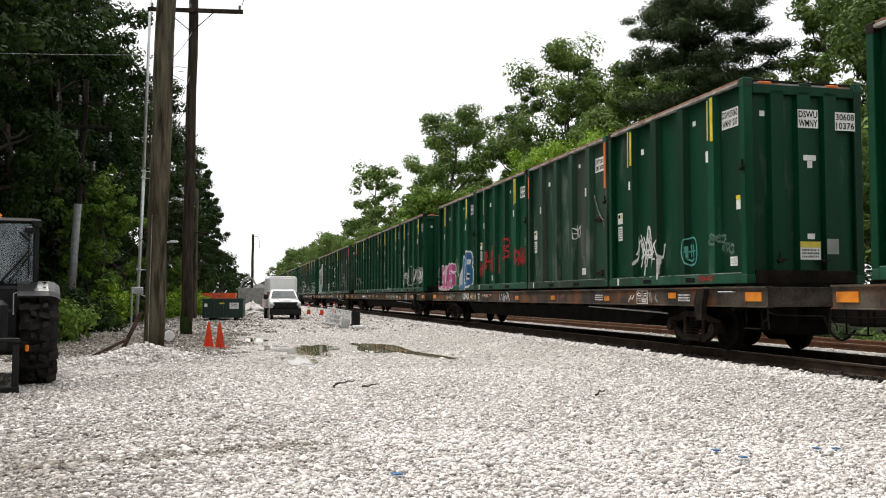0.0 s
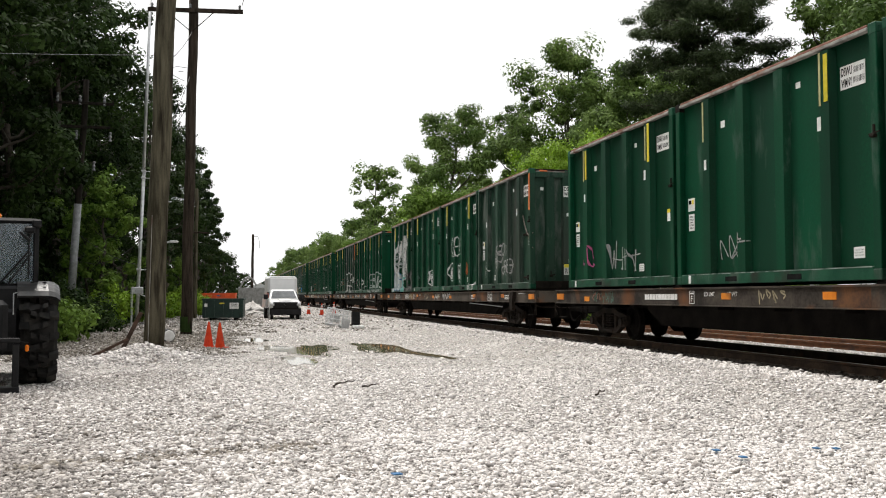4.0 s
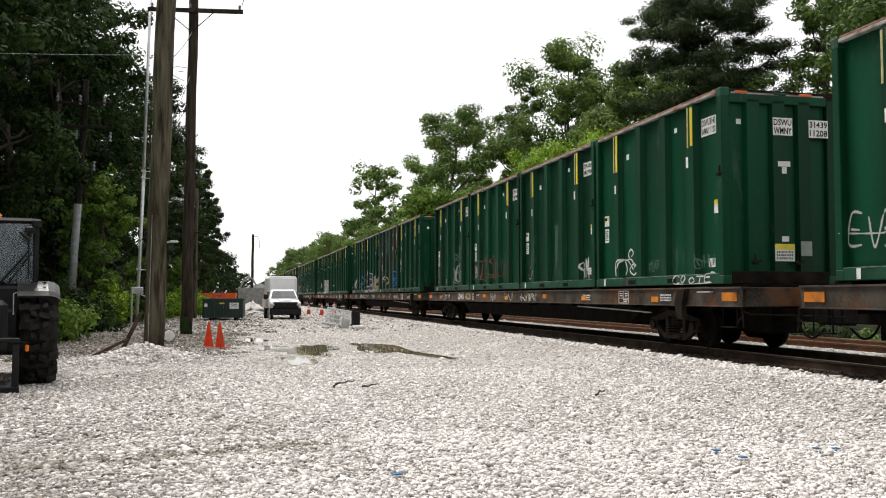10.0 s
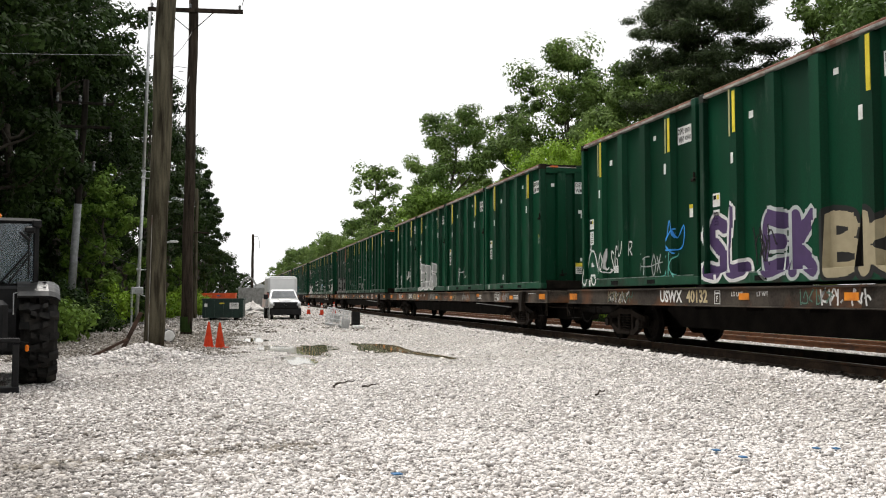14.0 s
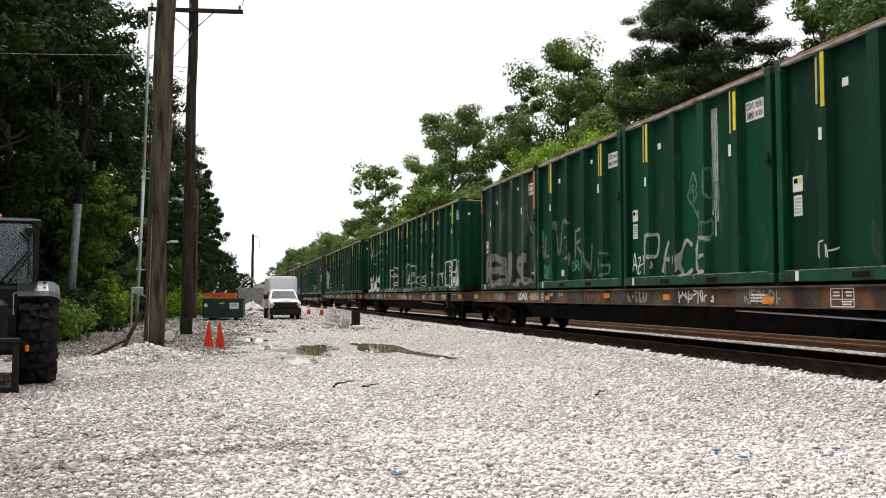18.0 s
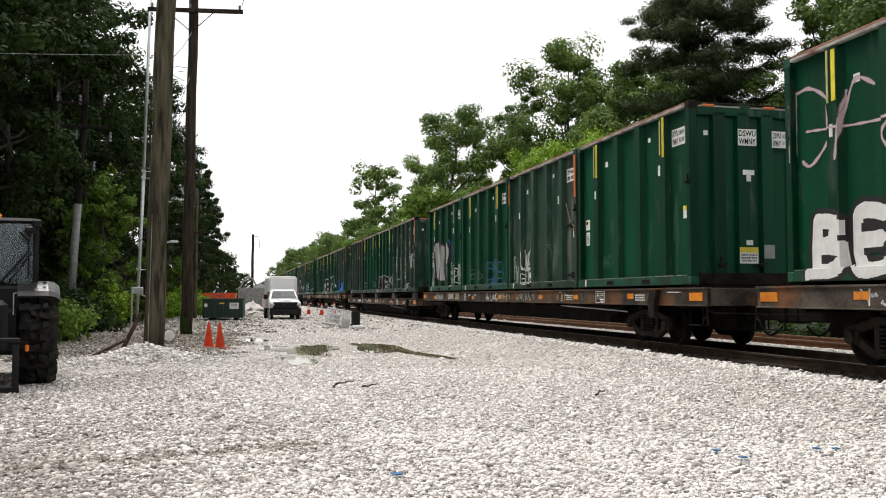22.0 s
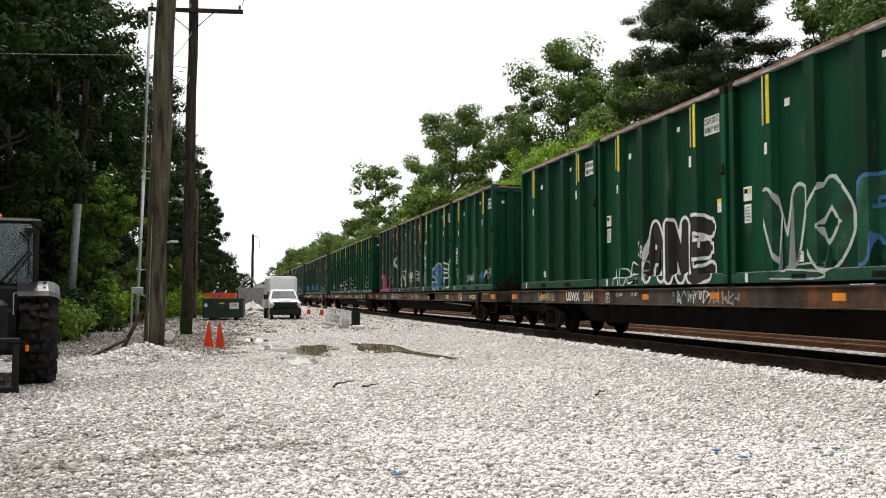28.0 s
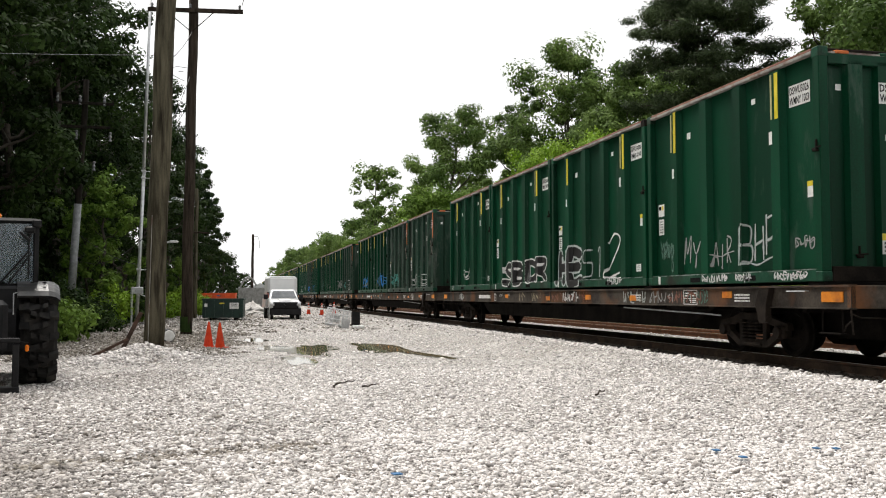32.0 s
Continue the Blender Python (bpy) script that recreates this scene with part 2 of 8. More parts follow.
def raw_mesh(name, verts, faces, material, smooth=False):
    """A large mesh straight from arrays of vertices and of equal-sided faces."""
    me = bpy.data.meshes.new(name)
    verts, faces = np.asarray(verts, np.float32), np.asarray(faces, np.int32)
    k = faces.shape[1]
    me.vertices.add(len(verts))
    me.vertices.foreach_set("co", verts.ravel())
    me.loops.add(faces.size)
    me.loops.foreach_set("vertex_index", faces.ravel())
    me.polygons.add(len(faces))
    me.polygons.foreach_set("loop_start", np.arange(0, faces.size, k, dtype=np.int32))
    if smooth:
        me.polygons.foreach_set("use_smooth", np.ones(len(faces), bool))
    me.update(calc_edges=True)
    me.validate()
    me.materials.append(material)
    return me


def part(name, shape, material, parent, label="", at=None, smooth=False):
    """Links a Form or a ready mesh as one part under its thing."""
    me = shape.mesh(name, material, smooth) if isinstance(shape, Form) else shape
    ob = new(name, me)
    ob.parent = parent
    if at is not None:
        ob.matrix_basis = at
    if label:
        tagged(ob, label)
    return ob


def thing(name, label, category, m=None, group="", kind=""):
    ob = new(name)
    ob.empty_display_size = 0.2
    if m is not None:
        ob.matrix_basis = m
    return tagged(ob, label, category, group, kind)


def whole(name, shape, material, label, category="", m=None, group="", kind="", smooth=False):
    """A top-level thing of a single mesh."""
    me = shape.mesh(name, material, smooth) if isinstance(shape, Form) else shape
    ob = new(name, me)
    if m is not None:
        ob.matrix_basis = m
    return tagged(ob, label, category, group, kind)


_fonts = {}


def lettering(text, size, material, align="CENTER", bold=0.0):
    """A mesh of upright writing in the xy plane, from the built-in font."""
    key = (text, size, material.name, bold)
    if key not in _fonts:
        cu = bpy.data.curves.new("writing", "FONT")
        cu.body, cu.size, cu.align_x, cu.align_y = text, size, align, "CENTER"
        cu.resolution_u = 2
        cu.offset = bold * size
        ob = new("writing", cu)
        dg = bpy.context.evaluated_depsgraph_get()
        me = bpy.data.meshes.new_from_object(ob.evaluated_get(dg))
        bpy.data.objects.remove(ob)
        bpy.data.curves.remove(cu)
        me.materials.clear()
        me.materials.append(material)
        _fonts[key] = me
    return _fonts[key]
# ---- ground and track ----
TRACK_A, TRACK_B = 10.22, 14.55  # centre lines
RAIL_Z = 0.46
rng = np.random.default_rng(5)


def smooth01(a):
    a = np.clip(a, 0, 1)
    return a * a * (3 - 2 * a)


def ground_z(x, y):
    """Height of the ground: a level yard, the raised ballast bed, the ditch and banks behind it."""
    x, y = np.asarray(x, float), np.asarray(y, float)
    bed = 0.27 * smooth01((x - 6.4) / 2.2) * (1 - smooth01((x - 16.6) / 1.6))
    ditch = -0.25 * smooth01((x - 17.0) / 1.5) + 0.9 * smooth01((x - 19.5) / 9)
    left = 0.5 * smooth01((-7.5 - x) / 8)
    wav = 0.025 * np.sin(x * 0.9 + 0.4 * y) * np.sin(y * 0.35) + 0.012 * np.sin(2.3 * x - 1.1 * y)
    wav = wav * (1 - smooth01((x - 6.4) / 2.2)) * smooth01((60 - np.abs(y)) / 20)
    heap = 0.30 * np.exp(-(((x + 1.95) / 0.75) ** 2 + ((y - 22.6) / 0.9) ** 2))
    heap += 0.10 * np.exp(-(((x + 0.9) / 0.5) ** 2 + ((y - 26.0) / 1.2) ** 2))
    rut = -0.035 * np.exp(-((y - 9.0 - 0.25 * x - 0.08 * np.sin(3 * x)) / 0.10) ** 2) * smooth01((0.9 - x) / 0.8) * smooth01((x + 2.4) / 0.6)
    heap = heap + rut
    flat = smooth01((np.hypot((x - 2.9) / 3.6, (y - 25.0) / 6.5) - 0.8) / 0.4)
    return bed + ditch + left + wav * flat + heap


def ground_material():
    m = bpy.data.materials.new("pale_crushed_stone_and_earth")
    m.use_nodes = True
    n, l = m.node_tree.nodes, m.node_tree.links
    bs = n["Principled BSDF"]
    co = n.new("ShaderNodeTexCoord")
    sep = n.new("ShaderNodeSeparateXYZ")
    l.new(co.outputs["Object"], sep.inputs[0])

    def voro(scale):
        v = n.new("ShaderNodeTexVoronoi")
        v.inputs["Scale"].default_value = scale
        l.new(co.outputs["Object"], v.inputs["Vector"])
        return v

    def noise_at(scale, detail=5):
        v = n.new("ShaderNodeTexNoise")
        v.inputs["Scale"].default_value, v.inputs["Detail"].default_value = scale, detail
        l.new(co.outputs["Object"], v.inputs["Vector"])
        return v

    def ramp(src, *stops):
        r = n.new("ShaderNodeValToRGB")
        while len(r.color_ramp.elements) < len(stops):
            r.color_ramp.elements.new(0.5)
        for e, (p, c) in zip(r.color_ramp.elements, stops):
            e.position, e.color = p, (*c, 1)
        l.new(src, r.inputs[0])
        return r

    def mix(fac, a, b):
        x = n.new("ShaderNodeMixRGB")
        l.new(fac, x.inputs[0])
        l.new(a, x.inputs[1])
        l.new(b, x.inputs[2])
        return x.outputs[0]

    def band(src, lo, hi):
        r = n.new("ShaderNodeMapRange")
        r.inputs[1].default_value, r.inputs[2].default_value = lo, hi
        l.new(src, r.inputs[0])
        return r.outputs[0]

    def math_(op, a, b):
        x = n.new("ShaderNodeMath")
        x.operation = op
        for k, s in enumerate((a, b)):
            if isinstance(s, (int, float)):
                x.inputs[k].default_value = s
            else:
                l.new(s, x.inputs[k])
        return x.outputs[0]

    stone = voro(17)
    grey = n.new("ShaderNodeSeparateColor")
    l.new(stone.outputs["Color"], grey.inputs[0])
    c_stone = ramp(grey.outputs[0], (0.0, (0.26, 0.24, 0.225)), (0.45, (0.45, 0.425, 0.405)), (1.0, (0.66, 0.635, 0.615)))
    c_dust = ramp(noise_at(0.55).outputs["Fac"], (0.35, (0.62, 0.59, 0.55)), (0.65, (1, 1, 1)))
    tint = n.new("ShaderNodeMixRGB")
    tint.blend_type = "MULTIPLY"
    tint.inputs[0].default_value = 0.75
    l.new(c_stone.outputs[0], tint.inputs[1])
    l.new(c_dust.outputs[0], tint.inputs[2])
    # trodden, dirtier stone on the far side of the yard by the poles
    c_mud = ramp(noise_at(7, 6).outputs["Fac"], (0.3, (0.10, 0.085, 0.07)), (0.55, (0.20, 0.175, 0.15)), (0.8, (0.40, 0.37, 0.34)))
    patch = noise_at(0.35, 4).outputs["Fac"]
    wob = math_("MULTIPLY", math_("SUBTRACT", patch, 0.5), 7.0)
    far_left = math_("MULTIPLY", band(math_("ADD", sep.outputs[0], wob), 1.4, -1.4), band(math_("ADD", sep.outputs[1], wob), 21.0, 27.0))
    col = mix(math_("MULTIPLY", far_left, 0.8), tint.outputs[0], c_mud.outputs[0])
    worn = band(noise_at(1.3, 9).outputs["Fac"], 0.50, 0.66)
    col = mix(math_("MULTIPLY", worn, 0.28), col, c_mud.outputs[0])
    c_earth = ramp(noise_at(3, 8).outputs["Fac"], (0.3, (0.02, 0.018, 0.012)), (0.55, (0.035, 0.05, 0.015)), (0.8, (0.06, 0.085, 0.025)))
    wob2 = math_("MULTIPLY", math_("SUBTRACT", noise_at(0.8).outputs["Fac"], 0.5), 3.0)
    xx = math_("ADD", sep.outputs[0], wob2)
    off = math_("MAXIMUM", band(xx, -6.3, -7.3), band(xx, 17.2, 18.4))
    col = mix(off, col, c_earth.outputs[0])
    l.new(col, bs.inputs["Base Color"])
    bs.inputs["Roughness"].default_value = 0.92
    h = math_("ADD", math_("MULTIPLY", stone.outputs["Distance"], -0.9), math_("MULTIPLY", noise_at(90).outputs["Fac"], 0.25))
    b = n.new("ShaderNodeBump")
    b.inputs["Strength"].default_value, b.inputs["Distance"].default_value = 0.8, 0.05
    l.new(h, b.inputs["Height"])
    l.new(b.outputs[0], bs.inputs["Normal"])
    return m


GROUND = ground_material()


def build_ground():
    xs = np.concatenate([[-2500, -800, -300, -120, -60, -35, -25], np.arange(-20, -8, 1.0), np.arange(-8, 20, 0.25), np.arange(20, 40, 1.5), [45, 60, 120, 300, 800, 2500]])
    ys = np.concatenate([[-2500, -900, -420, -150, -60, -25, -10, -4, 0, 2], np.arange(3, 32, 0.3), np.arange(32, 80, 1.5), [90, 110, 150, 220, 350, 600, 1000, 2500]])
    gx, gy = np.meshgrid(xs, ys)
    v = np.stack([gx, gy, ground_z(gx, gy)], -1).reshape(-1, 3)
    nx, ny = len(xs), len(ys)
    i = (np.arange(ny - 1)[:, None] * nx + np.arange(nx - 1)).ravel()
    f = np.stack([i, i + 1, i + nx + 1, i + nx], -1)
    whole("ground", raw_mesh("ground", v, f, GROUND, True), GROUND, "pale crushed-stone yard and ballast bed with earth verges", "ground", kind="structure")


build_ground()


def rail_mesh(name, y0, y1):
    prof = [(-0.075, 0), (0.075, 0), (0.075, 0.012), (0.012, 0.03), (0.010, 0.14), (0.036, 0.152), (0.036, 0.18), (0.028, 0.186), (-0.028, 0.186), (-0.036, 0.18), (-0.036, 0.152), (-0.010, 0.14), (-0.012, 0.03), (-0.075, 0.012)]
    return Form().prism(prof, y0, y1, "y")


def build_track(centre, name, first, last, near0, near1, steel, sunk=0.0):
    tr = thing(name, "railway track of rusty rails on wooden sleepers in pale ballast", "track", pose(centre, 0, sunk), kind="structure")
    for sx in (-1, 1):
        part("rail", rail_mesh("rail", first, last), steel, tr, "rusty rail with a worn bright head", pose(sx * 0.753, 0, RAIL_Z - 0.186))
        part("rail_head", Form().box(-0.030, first, 0.1855, 0.030, last, 0.1875), RAIL_TOP, tr, "polished running surface", pose(sx * 0.753, 0, RAIL_Z - 0.186))
    tie = Form().box(-1.30, -0.115, -0.17, 1.30, 0.115, 0, 0.012).mesh("sleeper", TIE_WOOD)
    plate = Form().box(-0.16, -0.09, 0, 0.16, 0.09, 0.012, 0.004)
    for sx in (-1, 1):
        for sy in (-1, 1):
            plate.box(sx * 0.09 - 0.014, sy * 0.06 - 0.012, 0.012, sx * 0.09 + 0.014, sy * 0.06 + 0.012, 0.045, 0.004)
    plate = plate.mesh("tie_plate", steel)
    far = Form()
    k = 0
    y = first + 0.3
    while y < last:
        yy = y + random.uniform(-0.03, 0.03)
        if near0 < y < near1:
            t = part("sleeper", tie, TIE_WOOD, tr, at=pose(random.uniform(-0.04, 0.04), yy, RAIL_Z - 0.198, 0, 0, random.uniform(-1.2, 1.2)))
            for sx in (-1, 1) if y < (26 if steel is RAIL_DARK else 36) else ():
                part("tie_plate", plate, RAIL_SIDE, t, at=pose(sx * 0.753, 0, 0))
        else:
            far.box(-1.3, yy - 0.115, RAIL_Z - 0.36, 1.3, yy + 0.115, RAIL_Z - 0.198)
        y += 0.50
        k += 1
    tagged(part("sleepers_beyond", far, TIE_WOOD, tr), kind="stuff")


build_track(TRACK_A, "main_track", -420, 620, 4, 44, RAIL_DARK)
build_track(TRACK_B, "second_track", -420, 620, 10, 50, RAIL_SIDE, -0.04)
# ---- the train: flat cars with tall waste containers ----
CAR_PITCH, BOX_PITCH, BOX_L, BOX_W, BOX_H = 27.6, 6.13, 6.0, 2.44, 3.72
DECK_Z, BOX_Z = 1.66, 1.73
FIRST_FACE = 14.46  # y of the leading container's end wall of car 0 at the clip's start
# metres that the train has run, second by second
RUN = [0.0, 10.77, 21.57, 32.4, 43.29, 54.26, 65.28, 76.34, 87.42, 98.51, 109.62, 120.81, 132.13, 143.39, 154.65, 165.9, 177.18, 188.59, 200.15, 211.79, 223.36, 234.89, 246.4, 257.82, 269.2, 280.6, 292.09, 303.7, 315.2, 326.49, 337.94, 349.43, 360.92]
CARS = range(-1, 22)
moving = []  # (thing, y at the start, z, x)
wheels = {-1: [], 1: []}
RIB_Y = [BOX_L * k / 5 for k in (1, 2, 3, 4)]
RIB_D, RIB_FLAT, RIB_FOOT = 0.115, 0.125, 0.18  # depth, half width of the crown and of the foot


def side_out(y):
    """How far the container's side stands out from its panel at y: the hat ribs and end posts."""
    if y < 0.13 or y > BOX_L - 0.13:
        return RIB_D
    for r in RIB_Y:
        d = abs(y - r)
        if d < RIB_FLAT + 0.003:
            return RIB_D
        if d < RIB_FOOT + 0.003:
            return RIB_D * (RIB_FOOT + 0.003 - d) / (RIB_FOOT - RIB_FLAT)
    return 0.0


PANEL_X = -BOX_W / 2 + RIB_D


def paint_x(y, lift=0.005):
    return PANEL_X - side_out(y) - lift


def spline(pts, step=0.035, closed=False):
    """Points along a smooth curve through pts."""
    n = len(pts)
    out = []
    seg = n if closed else n - 1
    for i in range(seg):
        p = [Vector(pts[(i + k) % n] if closed else pts[min(max(i + k, 0), n - 1)]) for k in (-1, 0, 1, 2)]
        m = max(2, int((p[2] - p[1]).length / step))
        for j in range(m):
            t = j / m
            out.append(0.5 * (2 * p[1] + (p[2] - p[0]) * t + (2 * p[0] - 5 * p[1] + 4 * p[2] - p[3]) * t * t + (3 * p[1] - p[0] - 3 * p[2] + p[3]) * t ** 3))
    out.append(out[0] if closed else Vector(pts[-1]))
    return out


def box_parts():
    """The shared meshes of a container."""
    L, W, H = BOX_L, BOX_W, BOX_H
    p = PANEL_X
    s = {}
    s["shell"] = Form().box(p, 0.10, 0.16, -p, L - 0.10, H - 0.05)
    s["bottom_rail"] = Form().box(-W / 2, 0.16, 0.0, -W / 2 + 0.10, L - 0.16, 0.20, 0.012)
    edge = Form()
    er_ = random.Random(8)
    y = 0.2
    while y < L - 0.5:
        ln = er_.uniform(0.15, 0.9)
        edge.box(-W / 2 - 0.003, y, 0.187, -W / 2 + 0.05, min(y + ln, L - 0.2), 0.187 + er_.uniform(0.014, 0.018))
        y += ln + er_.choice((0.01, 0.03, 0.2))
    s["scraped_edge"] = edge
    s["cross_beam"] = Form().box(-W / 2 + 0.18, 0.0, 0.0, W / 2 - 0.18, 0.12, 0.24, 0.012)
    s["top_rail"] = Form().box(-W / 2 - 0.012, 0.18, H - 0.09, -W / 2 + 0.09, L - 0.18, H - 0.038, 0.008)
    s["lid_edge"] = Form().box(-W / 2 + 0.0, 0.2, H - 0.038, -W / 2 + 0.06, L - 0.2, H + 0.004, 0.008)
    roof = Form()
    for k in range(9):
        y = 0.12 + k * (L - 0.24) / 8
        roof.box(-W / 2 + 0.1, y - 0.05, H - 0.06, W / 2 - 0.1, y + 0.05, H + 0.0, 0.01)
    roof.box(-W / 2 + 0.08, 0.1, H - 0.08, W / 2 - 0.08, L - 0.1, H - 0.035)
    s["lid"] = roof
    s["corner_post"] = Form().box(-W / 2, 0, 0.16, -W / 2 + 0.17, 0.16, H - 0.05, 0.012)
    s["corner_casting"] = Form().box(-W / 2 - 0.004, -0.004, 0, -W / 2 + 0.178, 0.178, 0.165, 0.012).box(-W / 2 + 0.05, -0.012, 0.045, -W / 2 + 0.12, 0.0, 0.11)
    rib = Form()
    rib.prism([(-RIB_FOOT, 0), (-RIB_FLAT, -RIB_D), (RIB_FLAT, -RIB_D), (RIB_FOOT, 0)], 0.2, H - 0.115, "z")
    s["rib"] = Form()
    s["rib"].v = [(b, a, z) for a, b, z in rib.v]
    s["rib"].f = rib.f
    er = Form().prism([(-0.17, 0.10), (-0.13, -0.0), (0.13, -0.0), (0.17, 0.10)], 0.24, H - 0.2, "z")
    s["end_rib"] = er
    s["header"] = Form().box(-W / 2 + 0.17, 0.0, H - 0.27, W / 2 - 0.17, 0.10, H - 0.10, 0.012)
    s["pocket"] = Form().box(-W / 2 - 0.006, -0.19, 0.045, -W / 2 + 0.05, 0.19, 0.135)
    s["tape"] = Form().box(-0.004, -0.045, -0.42, 0.004, 0.045, 0.42)
    s["hinge_block"] = Form().box(-0.13, -0.03, 0, 0.13, 0.06, 0.055, 0.012)
    latch = Form().tube((0, 0, -0.02), (0, 0.0, 0.14), 0.02).box(-0.05, -0.05, -0.05, 0.02, 0.05, 0.0, 0.01).tube((-0.02, -0.14, 0.02), (-0.02, 0.08, 0.0), 0.012)
    s["latch"] = latch
    chain = Form()
    for line in (((0.66, 0.62), (0.40, 0.20), (0.12, -0.03), (-0.30, 0.0)), ((0.12, -0.03), (0.0, -0.28), (-0.28, -0.46))):
        way = spline(line, 0.045)
        for k, (p, q) in enumerate(zip(way, way[1:])):
            e = (q - p).normalized() * 0.012
            chain.tube((-0.008 * (k % 2), p.x - e.x, p.y - e.y), (-0.008 * (k % 2), q.x + e.x, q.y + e.y), 0.013 + 0.006 * (k % 2), n=6)
    s["chain"] = chain
    s["latch_bar"] = Form().box(-0.03, -0.45, -0.03, 0.02, 0.35, 0.03, 0.01).box(-0.045, -0.1, -0.07, 0.02, 0.02, 0.07, 0.01)
    return s


CHAIN = surface("dull_grey_chain_steel", (0.10, 0.085, 0.07), (0.24, 0.21, 0.18), 0.6, 0.3, 9, 50, 0.1)
PALE_SCRAPE = surface("scraped_pale_paint", (0.12, 0.16, 0.135), (0.30, 0.34, 0.31), 0.7, 0, 7, 50, 0.1, (0.02, 0.06, 0.04), 0.52, spec=0.2)
_bp = box_parts()
_mesh = {}


def bmesh_of(kind, material):
    key = (kind, material.name)
    if key not in _mesh:
        _mesh[key] = _bp[kind].mesh(kind, material)
    return _mesh[key]


FACE_SIDE = Matrix(((0, 0, -1, 0), (-1, 0, 0, 0), (0, 1, 0, 0), (0, 0, 0, 1)))  # writing on the side that faces -x
FACE_END = Matrix(((1, 0, 0, 0), (0, 0, -1, 0), (0, 1, 0, 0), (0, 0, 0, 1)))  # writing on the end that faces -y


def side_at(y, z, lift=0.0):
    return Matrix.Translation((paint_x(y, 0.004 + lift), y, z)) @ FACE_SIDE


def end_at(x, z, y=0.10, lift=0.0):
    return Matrix.Translation((x, y - 0.004 - lift, z)) @ FACE_END


_dec = {}


def decal_mesh(w, h, material):
    key = (w, h, material.name)
    if key not in _dec:
        _dec[key] = Form().box(-w / 2, -h / 2, -0.003, w / 2, h / 2, 0.002).mesh("sticker", material)
    return _dec[key]


def bars_mesh(w, h, rows, material, key_extra=""):
    key = ("bars", w, h, rows, material.name, key_extra)
    if key not in _dec:
        r = random.Random(len(_dec))
        f = Form()
        for k in range(rows):
            z = h / 2 - (k + 0.5) * h / rows
            x = -w / 2
            while x < w / 2 - 0.01:
                step = min(r.uniform(0.07, 0.13) * w, w / 2 - x)
                f.box(x + 0.006, z - h / rows * 0.30, 0, x + max(step - 0.012, 0.008), z + h / rows * 0.30, 0.003)
                x += step
        _dec[key] = f.mesh("writing", material)
    return _dec[key]


def fine_print(mesh, material, parent, label, at):
    """Rows of print too small to read."""
    return tagged(part("writing", mesh, material, parent, label, at), kind="stuff")


def fit_line(parent, line, x, z, width, height):
    """A line of writing squeezed to the given width and height."""
    me = lettering(line, 0.2, BLACK_INK, bold=0.022)
    xs = [v.co.x for v in me.vertices]
    ys = [v.co.y for v in me.vertices]
    kx, ky = width / (max(xs) - min(xs)), height / (max(ys) - min(ys))
    part("writing", me, BLACK_INK, parent, "", Matrix.Translation((x - kx * (max(xs) + min(xs)) / 2, z - ky * (max(ys) + min(ys)) / 2, 0.004)) @ Matrix.Diagonal((kx, ky, 1, 1)))


def plate(box, where, w, h, text="", rows=2, label=""):
    pl = part("plate", decal_mesh(w, h, WHITE_DECAL), WHITE_DECAL, box, label, where)
    lines = (text or "DSWU/WMNY").split("/")
    for k, line in enumerate(lines):
        fit_line(pl, line, 0 if text else -w * 0.23, h * (0.24 - 0.48 * k), w * (0.92 if text else 0.44), h * 0.37)
    if not text:
        fine_print(bars_mesh(w * 0.44, h * 0.86, rows, BLACK_INK), BLACK_INK, pl, "", pose(w * 0.25, 0, 0.002))
    return pl


